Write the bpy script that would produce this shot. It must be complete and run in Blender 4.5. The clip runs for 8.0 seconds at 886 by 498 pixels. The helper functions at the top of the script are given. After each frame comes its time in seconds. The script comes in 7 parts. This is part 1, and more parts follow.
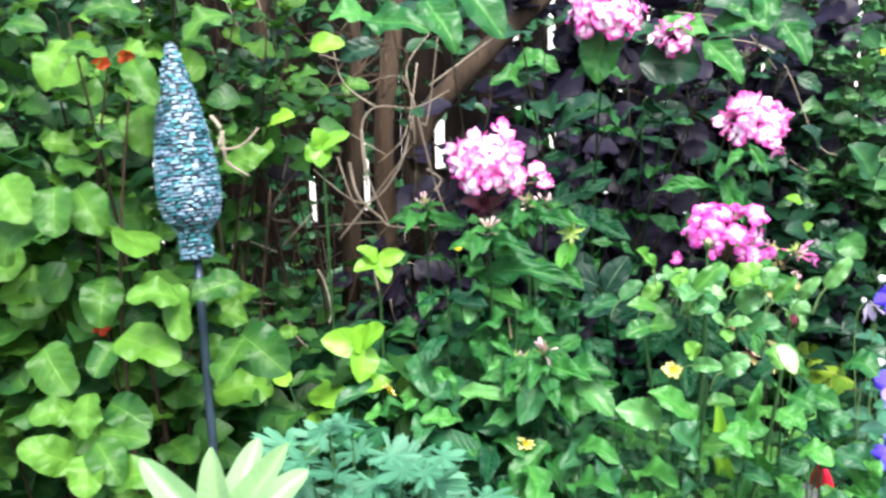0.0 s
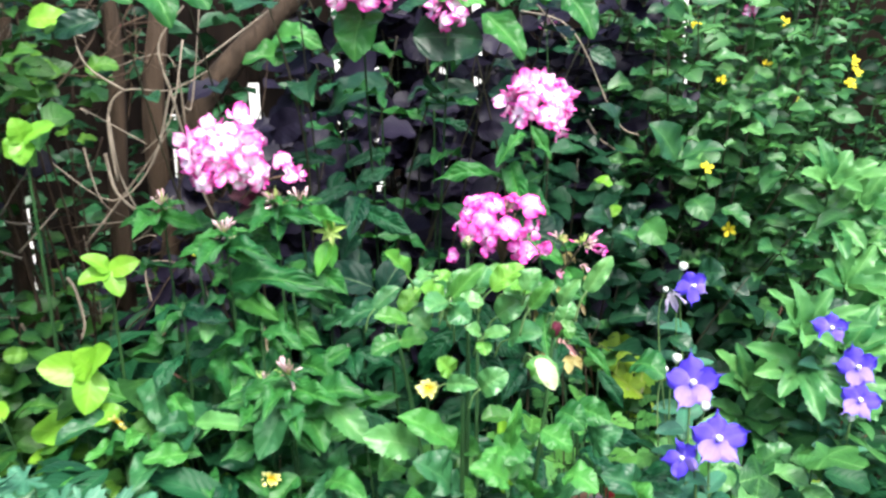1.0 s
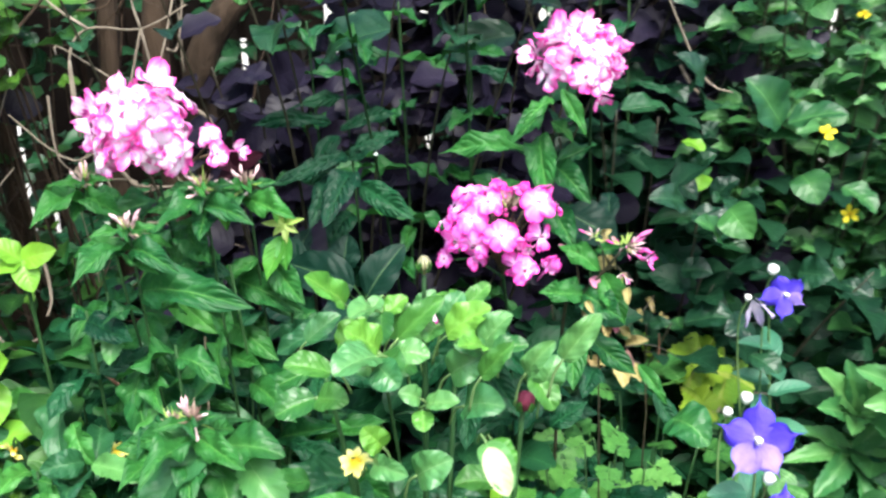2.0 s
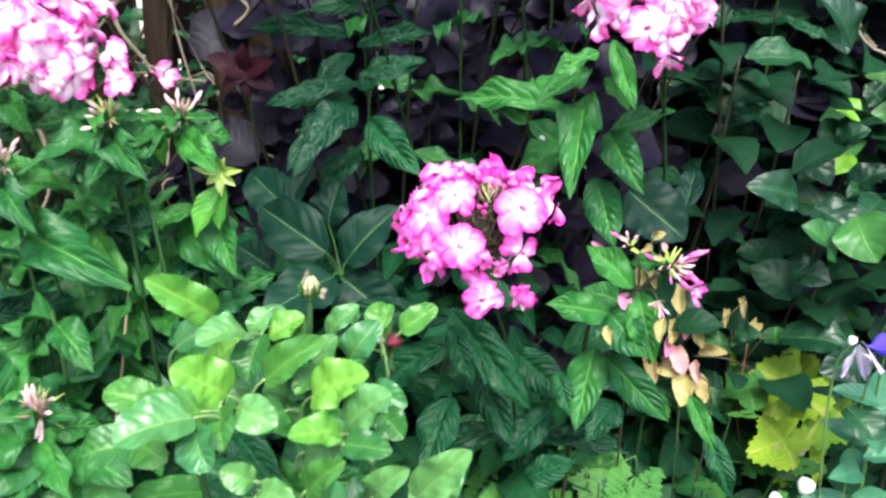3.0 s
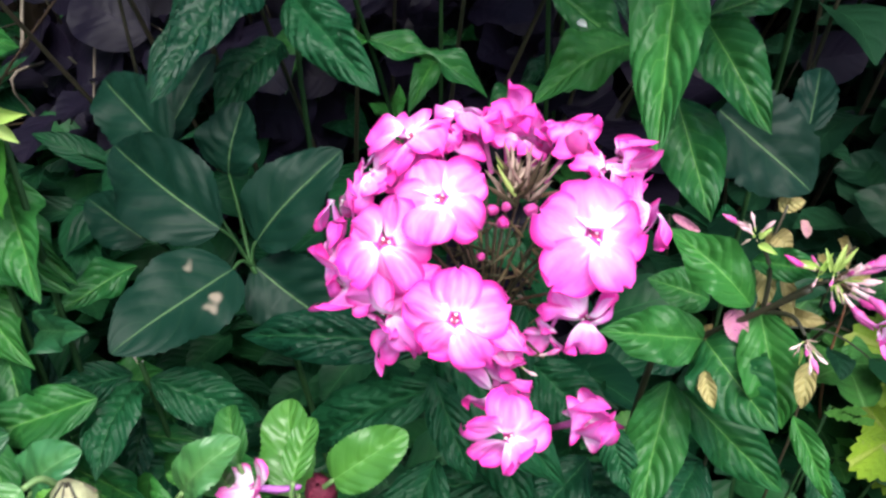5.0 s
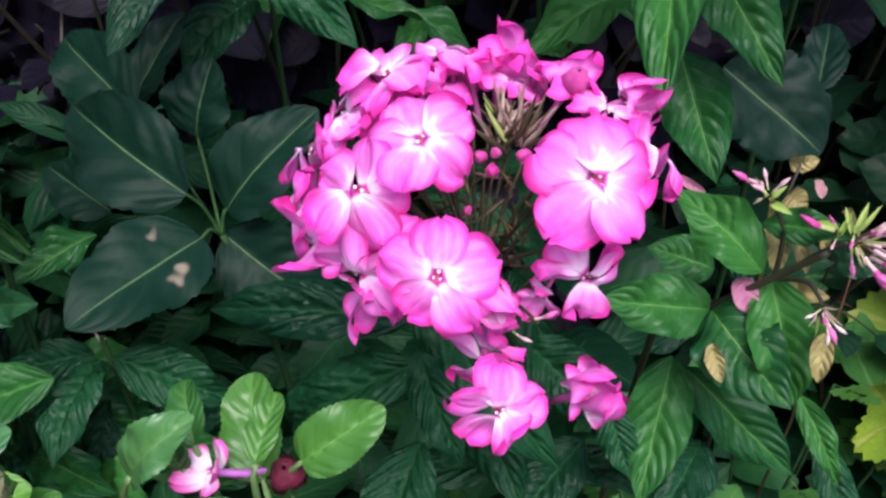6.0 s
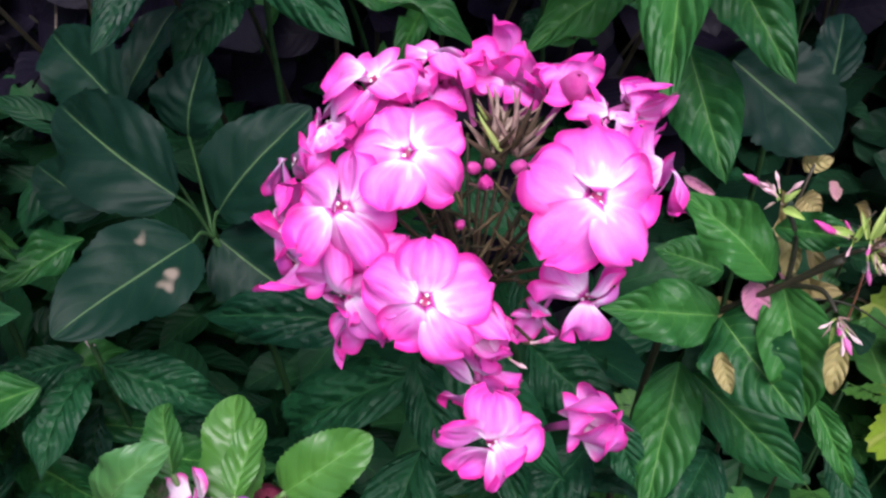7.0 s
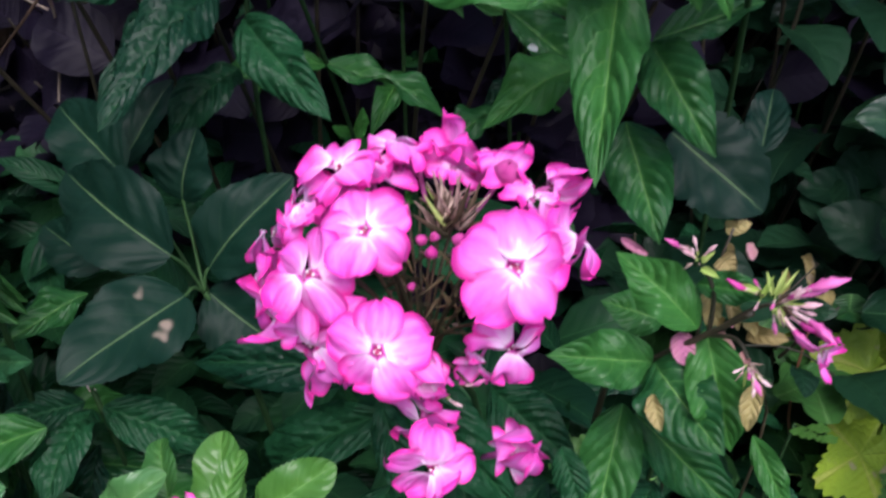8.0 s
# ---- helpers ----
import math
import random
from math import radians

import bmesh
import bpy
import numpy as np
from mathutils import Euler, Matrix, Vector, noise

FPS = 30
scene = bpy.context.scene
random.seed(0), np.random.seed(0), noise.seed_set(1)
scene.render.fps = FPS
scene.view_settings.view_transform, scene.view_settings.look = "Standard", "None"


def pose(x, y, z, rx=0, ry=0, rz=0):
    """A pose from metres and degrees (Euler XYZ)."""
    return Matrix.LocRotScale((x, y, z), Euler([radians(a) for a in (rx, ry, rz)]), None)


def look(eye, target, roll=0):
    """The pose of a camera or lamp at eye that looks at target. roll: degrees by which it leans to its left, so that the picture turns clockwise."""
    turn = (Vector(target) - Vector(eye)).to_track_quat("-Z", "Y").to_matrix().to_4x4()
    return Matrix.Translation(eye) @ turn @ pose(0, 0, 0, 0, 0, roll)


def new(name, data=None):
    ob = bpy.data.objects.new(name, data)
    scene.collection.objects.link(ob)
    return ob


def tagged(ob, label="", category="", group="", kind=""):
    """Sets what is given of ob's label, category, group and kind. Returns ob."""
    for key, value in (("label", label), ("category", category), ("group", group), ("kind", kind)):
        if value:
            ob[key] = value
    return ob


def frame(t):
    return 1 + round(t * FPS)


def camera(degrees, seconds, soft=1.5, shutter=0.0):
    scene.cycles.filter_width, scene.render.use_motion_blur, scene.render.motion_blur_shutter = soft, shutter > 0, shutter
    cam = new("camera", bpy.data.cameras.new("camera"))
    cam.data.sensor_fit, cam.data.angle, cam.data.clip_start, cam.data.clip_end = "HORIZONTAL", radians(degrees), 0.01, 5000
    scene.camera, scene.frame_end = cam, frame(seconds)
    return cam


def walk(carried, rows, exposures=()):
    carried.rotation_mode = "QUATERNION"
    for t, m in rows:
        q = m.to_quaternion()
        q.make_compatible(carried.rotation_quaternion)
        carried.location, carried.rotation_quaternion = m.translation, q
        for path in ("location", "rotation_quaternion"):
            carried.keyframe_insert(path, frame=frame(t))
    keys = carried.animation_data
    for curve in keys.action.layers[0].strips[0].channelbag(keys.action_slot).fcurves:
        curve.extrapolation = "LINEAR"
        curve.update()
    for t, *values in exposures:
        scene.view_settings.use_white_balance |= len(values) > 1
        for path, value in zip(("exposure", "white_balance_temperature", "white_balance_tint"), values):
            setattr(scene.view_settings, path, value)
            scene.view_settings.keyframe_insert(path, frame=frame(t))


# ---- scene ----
cam = camera(50.2, 8.0, soft=2.6, shutter=0.3)
PATH = [
    (0, (-0.0894, -0.1037, 1.1241), (-0.0671, 0.8775, 0.9325), -1.73),
    (0.5, (-0.0098, -0.0752, 1.1261), (0.0575, 0.8997, 0.9138), -1.55),
    (1, (0.0678, 0.0257, 1.1182), (0.2127, 0.9905, 0.8989), -2.14),
    (1.5, (0.142, 0.1708, 1.123), (0.2536, 1.1296, 0.8618), -1.17),
    (1.7, (0.1789, 0.2119, 1.1283), (0.2518, 1.1697, 0.8503), -1.84),
    (2.8, (0.3865, 0.4612, 1.1485), (0.1711, 1.3505, 0.7451), 1.26),
    (3, (0.3847, 0.5108, 1.1499), (0.1805, 1.3888, 0.7169), 2.42),
    (3.5, (0.3512, 0.6147, 1.1125), (0.1383, 1.467, 0.6349), 0.91),
    (4, (0.322, 0.7019, 1.1156), (0.1294, 1.5351, 0.5972), 1.22),
    (4.5, (0.3235, 0.7548, 1.0896), (0.1481, 1.575, 0.545), 1.69),
    (4.7, (0.317, 0.7791, 1.083), (0.1525, 1.5868, 0.5168), 2.22),
    (6, (0.3139, 0.8227, 1.0478), (0.172, 1.6193, 0.4603), 2.97),
    (6.5, (0.3153, 0.834, 1.0491), (0.1778, 1.6234, 0.4508), 2.62),
    (7, (0.3151, 0.8396, 1.0463), (0.1658, 1.624, 0.4442), 2.36),
    (7.5, (0.3189, 0.8315, 1.0458), (0.1686, 1.6252, 0.4564), 2.27),
    (8, (0.332, 0.8077, 1.0779), (0.1856, 1.6207, 0.5143), 2.62),
]
EXPOSURES = [(0.0, 2.32, 6250, 8), (1.0, 2.20, 6250, 7), (1.5, 2.14, 6250, 6), (2.8, 2.20, 6250, 6), (3.5, 1.88, 6150, 6), (4.5, 1.74, 6180, 5), (5.8, 1.08, 6050, 17), (6.5, 0.97, 6020, 21), (7.5, 0.92, 6000, 24), (8.0, 0.87, 6000, 25)]
walk(cam, [(t, look(eye, target, roll)) for t, eye, target, roll in PATH], exposures=EXPOSURES)

# ---- sky and sun: bright overcast day ----
world = bpy.data.worlds.new("overcast_sky")
scene.world = world
world.use_nodes = True
wn = world.node_tree.nodes
sky = wn.new("ShaderNodeTexSky")
sky.sky_type, sky.sun_disc = "NISHITA", False
sky.sun_elevation, sky.sun_rotation = radians(58), radians(162)
sky.air_density, sky.dust_density, sky.ozone_density = 1.0, 4.0, 1.0
world.node_tree.links.new(sky.outputs[0], wn["Background"].inputs[0])
wn["Background"].inputs[1].default_value = 0.11
sun_data = bpy.data.lights.new("sun", "SUN")
sun_data.energy, sun_data.angle, sun_data.color = 2.0, radians(32), (1.0, 0.96, 0.9)
sun = new("sun", sun_data)
sun.matrix_world = look((0.3 * 5, -0.95 * 5, 1.6 * 5), (0, 0, 0))

rng = np.random.default_rng(7)


# ---- materials ----
class Nodes:
    """A short way to write node trees."""

    def __init__(self, name):
        self.mat = bpy.data.materials.new(name)
        self.mat.use_nodes = True
        self.tree = self.mat.node_tree
        self.tree.nodes.clear()

    def add(self, kind, inputs=None, operation="", data_type="", interpolation_type=""):
        n = self.tree.nodes.new("ShaderNode" + kind)
        if operation:
            n.operation = operation
        if data_type:
            n.data_type = data_type
        if interpolation_type:
            n.interpolation_type = interpolation_type
        for k, v in (inputs or {}).items():
            if isinstance(v, bpy.types.NodeSocket):
                self.tree.links.new(v, n.inputs[k])
            else:
                n.inputs[k].default_value = v
        return n

    def math(self, op, a, b=0.0, c=0.0):
        return self.add("Math", {0: a, 1: b, 2: c}, operation=op).outputs[0]

    def mix(self, fac, a, b):
        n = self.add("Mix", {0: fac, 6: a, 7: b}, data_type="RGBA")
        return n.outputs[2]

    def noise(self, vec, scale, detail=3.0, rough=0.55):
        return self.add("TexNoise", {"Vector": vec, "Scale": scale, "Detail": detail, "Roughness": rough}).outputs[0]

    def ramp(self, fac, stops):
        n = self.add("ValToRGB", {0: fac})
        e = n.color_ramp.elements
        while len(e) < len(stops):
            e.new(0.5)
        for s, (p, c) in zip(e, stops):
            s.position, s.color = p, (*c, 1)
        return n.outputs[0]

    def step(self, x, lo, hi):
        return self.add("MapRange", {"Value": x, "From Min": lo, "From Max": hi}, interpolation_type="SMOOTHSTEP").outputs[0]

    def out(self, shader):
        self.add("OutputMaterial", {0: shader})
        return self.mat


def rgb(c):
    return (*c, 1.0)


def leaf_material(name, fresh, deep, vein, gloss=0.42, ribs=7.0, quilt=0.35, glow=0.22, blemish=0.0, islands=False, slope=0.55, shine=0.4, veins=0.18, bullate=0.22):
    """A leaf: midrib, arching side veins with swollen tissue between them, a net of fine veins, thin enough to let some light through."""
    n = Nodes(name)
    uv = n.add("TexCoord").outputs["UV"]
    xyz = n.add("SeparateXYZ", {0: uv})
    u, v = xyz.outputs[0], xyz.outputs[1]
    across = n.math("ABSOLUTE", n.math("SUBTRACT", v, 0.5))
    chance = n.add("NewGeometry").outputs["Random Per Island"] if islands else n.add("ObjectInfo").outputs["Random"]
    place = n.add("NewGeometry").outputs["Position"]
    mottle = n.noise(place, 55.0, 4.0)
    # the tone of a leaf: its own age, a little mottling, fresher along the midrib
    tone = n.math("ADD", n.math("MULTIPLY", chance, 0.70), n.math("MULTIPLY", n.math("SUBTRACT", mottle, 0.42), 0.45))
    tone = n.math("ADD", tone, n.math("MULTIPLY", n.math("SUBTRACT", 1.0, n.step(across, 0.0, 0.30)), 0.22))
    col = n.mix(n.add("Clamp", {0: tone}).outputs[0], rgb(deep), rgb(fresh))
    wobble = n.math("MULTIPLY", n.math("SUBTRACT", n.noise(place, 60.0, 1.0), 0.5), 0.10)
    bend = n.math("MULTIPLY", n.math("POWER", across, 1.35), slope * 1.35)
    side = n.math("MULTIPLY", n.math("GREATER_THAN", v, 0.5), 0.37)
    run = n.math("FRACT", n.math("ADD", n.math("MULTIPLY", n.math("ADD", n.math("SUBTRACT", u, bend), wobble), ribs), side))
    tri = n.math("ABSOLUTE", n.math("SUBTRACT", run, 0.5))
    lateral = n.math("MULTIPLY", n.math("SUBTRACT", 1.0, n.step(tri, 0.0, 0.055)), n.math("SUBTRACT", 1.0, n.step(across, 0.30, 0.47)))
    midrib = n.math("SUBTRACT", 1.0, n.step(across, 0.004, 0.015))
    mask = n.math("MAXIMUM", n.math("MULTIPLY", midrib, 0.65), n.math("MULTIPLY", lateral, veins))
    col = n.mix(mask, col, rgb(vein))
    if blemish:
        spot = n.step(n.noise(place, 38.0, 2.0), 0.70 - blemish, 0.76 - blemish)
        col = n.mix(n.math("MULTIPLY", spot, 0.8), col, (0.27, 0.22, 0.17, 1))
    net = n.add("TexVoronoi", {"Vector": place, "Scale": 210.0})
    net.feature = "SMOOTH_F1"
    swell = n.math("SUBTRACT", 1.0, n.math("MULTIPLY", net.outputs["Distance"], 1.0))
    pillow = n.step(tri, 0.0, 0.42)
    height = n.math("ADD", n.math("MULTIPLY", n.math("MULTIPLY", pillow, n.math("ADD", mottle, 0.25)), 0.62 if bullate >= 0.7 else 0.36), n.math("ADD", n.math("MULTIPLY", mottle, 0.42), n.math("MULTIPLY", swell, bullate)))
    height = n.math("SUBTRACT", height, n.math("MULTIPLY", midrib, 0.45))
    bump = n.add("Bump", {"Strength": min(1.0, quilt * 1.5), "Distance": 0.0026, "Height": height}).outputs[0]
    rough = n.math("ADD", gloss - 0.05, n.math("MULTIPLY", n.math("SUBTRACT", mottle, 0.5), 0.20))
    skin = n.add("BsdfPrincipled", {"Base Color": col, "Roughness": rough, "Specular IOR Level": shine, "Normal": bump}).outputs[0]
    thin = n.add("BsdfTranslucent", {"Color": n.mix(0.5, col, rgb([min(1, a * 1.5) for a in fresh])), "Normal": bump}).outputs[0]
    return n.out(n.add("MixShader", {0: glow, 1: skin, 2: thin}).outputs[0])


def plain_material(name, a, b, scale=30.0, rough=0.6, bump=0.3, stretch=(1, 1, 1), spec=0.4, glow=0.0, metal=0.0, distance=0.003, chance=0.35):
    n = Nodes(name)
    place = n.add("NewGeometry").outputs["Position"]
    vec = n.add("VectorMath", {0: place, 1: stretch}, operation="MULTIPLY").outputs[0]
    grain = n.noise(vec, scale, 5.0, 0.65)
    coarse = n.noise(vec, scale * 0.17, 2.0)
    rnd = n.add("ObjectInfo").outputs["Random"]
    tone = n.math("ADD", n.math("ADD", n.math("MULTIPLY", grain, 0.7), n.math("MULTIPLY", coarse, 0.5)), n.math("MULTIPLY", n.math("SUBTRACT", rnd, 0.5), chance))
    col = n.mix(n.step(tone, 0.3, 0.9), rgb(a), rgb(b))
    nrm = n.add("Bump", {"Strength": bump, "Distance": distance, "Height": n.math("ADD", grain, coarse)}).outputs[0]
    s = n.add("BsdfPrincipled", {"Base Color": col, "Roughness": rough, "Specular IOR Level": spec, "Metallic": metal, "Normal": nrm}).outputs[0]
    if glow:
        thin = n.add("BsdfTranslucent", {"Color": col}).outputs[0]
        s = n.add("MixShader", {0: glow, 1: s, 2: thin}).outputs[0]
    return n.out(s)


def petal_material(name, stops, edge, streak=0.35, glow=0.42, rough=0.55, edge_from=0.28):
    """Petals: colour runs from the throat (u = 0) to the rim (u = 1), with streaks along the petal and a deeper margin."""
    n = Nodes(name)
    uv = n.add("TexCoord").outputs["UV"]
    xyz = n.add("SeparateXYZ", {0: uv})
    u, v = xyz.outputs[0], xyz.outputs[1]
    across = n.math("ABSOLUTE", n.math("SUBTRACT", n.math("FRACT", v), 0.5))
    rnd = n.add("ObjectInfo").outputs["Random"]
    place = n.add("NewGeometry").outputs["Position"]
    blotch = n.noise(place, 170.0, 3.0)
    lines = n.add("TexNoise", {"Vector": n.add("CombineXYZ", {0: n.math("MULTIPLY", u, 1.5), 1: n.math("MULTIPLY", v, 7.0), 2: n.math("MULTIPLY", rnd, 30.0)}).outputs[0], "Scale": 1.0, "Detail": 2.0}).outputs[0]
    at = n.math("ADD", u, n.math("MULTIPLY", n.math("SUBTRACT", lines, 0.5), n.math("MULTIPLY", n.step(u, 0.06, 0.40), streak)))
    at = n.math("ADD", at, n.math("MULTIPLY", n.math("SUBTRACT", blotch, 0.5), n.math("MULTIPLY", n.step(u, 0.04, 0.25), 0.35)))
    own = n.math("SUBTRACT", n.add("NewGeometry").outputs["Random Per Island"], 0.42)
    at = n.math("ADD", at, n.math("MULTIPLY", own, n.math("MULTIPLY", n.step(u, 0.05, 0.30), 0.42)))
    at = n.math("ADD", at, n.math("MULTIPLY", n.math("SUBTRACT", rnd, 0.5), n.math("MULTIPLY", n.step(u, 0.05, 0.30), 0.18)))
    col = n.ramp(at, stops)
    col = n.mix(n.math("MULTIPLY", n.step(across, edge_from, 0.5), n.step(u, 0.2, 0.6)), col, rgb(edge))
    col = n.mix(n.math("MULTIPLY", n.step(u, 0.80, 1.0), 0.55), col, rgb(edge))
    bump = n.add("Bump", {"Strength": 0.6, "Distance": 0.0014, "Height": n.math("ADD", lines, blotch)}).outputs[0]
    s = n.add("BsdfPrincipled", {"Base Color": col, "Roughness": rough, "Specular IOR Level": 0.25, "Normal": bump}).outputs[0]
    thin = n.add("BsdfTranslucent", {"Color": col}).outputs[0]
    return n.out(n.add("MixShader", {0: glow, 1: s, 2: thin}).outputs[0])


M_PHLOX = leaf_material("phlox_leaf", (0.039, 0.172, 0.028), (0.007, 0.058, 0.017), (0.15, 0.33, 0.075), 0.50, 8.0, 0.28, 0.16, shine=0.26, veins=0.26, bullate=0.7)
M_BROAD = leaf_material("broad_leaf", (0.066, 0.235, 0.038), (0.012, 0.078, 0.020), (0.16, 0.36, 0.10), 0.46, 7.0, 0.30, 0.2, shine=0.28, veins=0.26, bullate=0.5)
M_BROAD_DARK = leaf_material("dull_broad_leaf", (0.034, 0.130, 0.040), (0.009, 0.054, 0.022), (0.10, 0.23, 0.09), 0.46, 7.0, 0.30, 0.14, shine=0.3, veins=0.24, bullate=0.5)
# deep green quilted phlox leaf; also paints shade on leaves below the heads
M_PHLOX_DARK = leaf_material("phlox_leaf_dark_shaded", (0.010, 0.066, 0.022), (0.003, 0.026, 0.013), (0.032, 0.120, 0.040), 0.50, 9.0, 0.36, 0.06, shine=0.18, veins=0.20, bullate=1.1)
M_PHLOX_BRIGHT = leaf_material("phlox_leaf_young", (0.15, 0.42, 0.05), (0.06, 0.26, 0.04), (0.26, 0.50, 0.14), 0.42, 8.0, 0.35, bullate=0.6)
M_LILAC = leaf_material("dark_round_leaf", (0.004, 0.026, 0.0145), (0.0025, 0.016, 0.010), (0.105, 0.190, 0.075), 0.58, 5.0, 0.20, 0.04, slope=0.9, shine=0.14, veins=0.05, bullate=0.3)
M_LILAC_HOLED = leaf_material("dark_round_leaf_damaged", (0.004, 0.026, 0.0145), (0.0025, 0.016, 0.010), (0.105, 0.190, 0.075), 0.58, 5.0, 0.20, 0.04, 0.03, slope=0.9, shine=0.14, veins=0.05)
M_ROSE = leaf_material("rose_leaf", (0.066, 0.195, 0.028), (0.016, 0.085, 0.019), (0.15, 0.33, 0.08), 0.40, 6.0, 0.24, 0.14, shine=0.34, bullate=0.5)
M_ROSE_LIME = leaf_material("young_rose_leaf", (0.130, 0.300, 0.034), (0.044, 0.175, 0.026), (0.24, 0.43, 0.10), 0.40, 6.0, 0.25, 0.20, shine=0.36, bullate=0.5)
M_ROSE_PALE = leaf_material("waxy_rose_leaf", (0.100, 0.240, 0.060), (0.028, 0.130, 0.042), (0.20, 0.36, 0.15), 0.38, 6.0, 0.24, 0.16, shine=0.46, bullate=0.5)
# oval shrub leaf, colour darkened for the shaded side of the shrubs
M_SIDE = leaf_material("shaded_oval_leaf", (0.014, 0.062, 0.021), (0.004, 0.023, 0.012), (0.06, 0.15, 0.06), 0.42, 5.0, 0.3, 0.10, shine=0.32, bullate=0.5)
M_SEDUM = leaf_material("pale_toothed_leaf", (0.105, 0.270, 0.070), (0.022, 0.115, 0.034), (0.22, 0.40, 0.16), 0.42, 5.0, 0.25, 0.2, shine=0.36)
M_PURPLE = leaf_material("purple_leaf", (0.012, 0.0088, 0.021), (0.006, 0.0045, 0.012), (0.020, 0.015, 0.03), 0.55, 7.0, 0.2, 0.08, shine=0.16)
M_PURPLE_RED = leaf_material("wine_red_leaf", (0.040, 0.008, 0.014), (0.015, 0.005, 0.010), (0.07, 0.02, 0.025), 0.5, 8.0, 0.3, 0.10, shine=0.12)
M_HYDRA = leaf_material("hydrangea_leaf", (0.100, 0.235, 0.024), (0.012, 0.062, 0.013), (0.17, 0.32, 0.08), 0.50, 6.0, 0.26, 0.26, shine=0.25, bullate=0.4)
M_LIME = leaf_material("lime_leaf", (0.23, 0.46, 0.035), (0.12, 0.32, 0.03), (0.32, 0.54, 0.12), 0.45, 6.0, 0.2, 0.3)
M_SHRUB = leaf_material("shrub_leaf", (0.058, 0.185, 0.038), (0.008, 0.050, 0.018), (0.13, 0.29, 0.09), 0.44, 5.0, 0.3, 0.2, shine=0.3)
M_SHRUB_PALE = leaf_material("pale_shrub_leaf", (0.105, 0.260, 0.070), (0.013, 0.075, 0.026), (0.19, 0.36, 0.14), 0.42, 5.0, 0.3, 0.2, shine=0.4)
# shrub leaves with the deep shade of the hollow put into their colour
M_SHADE = leaf_material("shaded_shrub_leaf", (0.010, 0.042, 0.018), (0.004, 0.018, 0.010), (0.015, 0.05, 0.02), 0.45, 5.0, 0.3, 0.06, shine=0.10)
M_SHADE_IN = leaf_material("shaded_inner_leaf", (0.010, 0.040, 0.017), (0.004, 0.018, 0.010), (0.015, 0.05, 0.02), 0.5, 5.0, 0.3, 0.06, islands=True, shine=0.08)
M_BLUEGREEN = leaf_material("blue_green_leaf", (0.065, 0.21, 0.115), (0.025, 0.11, 0.06), (0.12, 0.28, 0.16), 0.5, 6.0, 0.3, 0.2)
M_PALE = leaf_material("silvery_leaf", (0.27, 0.43, 0.20), (0.17, 0.31, 0.14), (0.36, 0.50, 0.28), 0.45, 12.0, 0.2, 0.25, slope=0.2)
M_YELLOW = leaf_material("yellowing_leaf", (0.200, 0.310, 0.024), (0.070, 0.165, 0.020), (0.30, 0.34, 0.08), 0.5, 5.0, 0.4, 0.22, 0.03, shine=0.2)
M_CREAM = leaf_material("withered_leaf", (0.40, 0.35, 0.13), (0.24, 0.18, 0.08), (0.34, 0.26, 0.15), 0.6, 5.0, 0.5, 0.24, 0.08)
M_PINK_DRY = leaf_material("withered_pink_leaf", (0.50, 0.14, 0.32), (0.50, 0.32, 0.26), (0.5, 0.3, 0.3), 0.6, 5.0, 0.4, 0.3)
# undergrowth leaf, its colour lowered to carry the shade between the plants
M_UNDER = leaf_material("shaded_undergrowth_leaf", (0.018, 0.085, 0.026), (0.005, 0.028, 0.014), (0.04, 0.14, 0.05), 0.45, 6.0, 0.3, 0.1, islands=True, shine=0.10)
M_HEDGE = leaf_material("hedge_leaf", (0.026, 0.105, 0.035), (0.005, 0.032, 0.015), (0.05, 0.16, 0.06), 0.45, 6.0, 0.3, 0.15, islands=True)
# dimmer copies of the outer leaf colours: shade inside the shrubs is painted in
M_HYDRA_IN = leaf_material("shaded_inner_hydrangea_leaf", (0.040, 0.125, 0.018), (0.005, 0.030, 0.010), (0.08, 0.2, 0.05), 0.5, 6.0, 0.3, 0.2, islands=True, shine=0.25)
M_SHRUB_IN = leaf_material("shaded_inner_shrub_leaf", (0.045, 0.150, 0.034), (0.005, 0.036, 0.014), (0.10, 0.25, 0.08), 0.48, 5.0, 0.25, 0.18, islands=True, shine=0.25)
M_PALE_IN = leaf_material("shaded_inner_pale_leaf", (0.050, 0.150, 0.042), (0.005, 0.034, 0.014), (0.11, 0.25, 0.09), 0.46, 5.0, 0.25, 0.16, islands=True, shine=0.25)
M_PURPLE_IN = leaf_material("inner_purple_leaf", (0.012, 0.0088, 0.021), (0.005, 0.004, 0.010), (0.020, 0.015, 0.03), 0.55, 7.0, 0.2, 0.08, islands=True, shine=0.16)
# phlox leaf colour dimmed for the shaded depth of the bed
M_PHLOX_IN = leaf_material("shaded_inner_phlox_leaf", (0.014, 0.075, 0.026), (0.005, 0.028, 0.015), (0.05, 0.16, 0.06), 0.42, 8.0, 0.4, 0.1, islands=True, shine=0.10)
M_FERN = leaf_material("feathery_leaf", (0.095, 0.255, 0.045), (0.030, 0.125, 0.028), (0.15, 0.32, 0.08), 0.45, 4.0, 0.3, 0.24, shine=0.3)
M_STEM = plain_material("green_stem", (0.009, 0.032, 0.010), (0.030, 0.080, 0.024), 60, 0.65, 0.2, spec=0.15)
M_STEM_DARK = plain_material("dark_stem", (0.016, 0.018, 0.010), (0.042, 0.034, 0.020), 80, 0.5, 0.3)
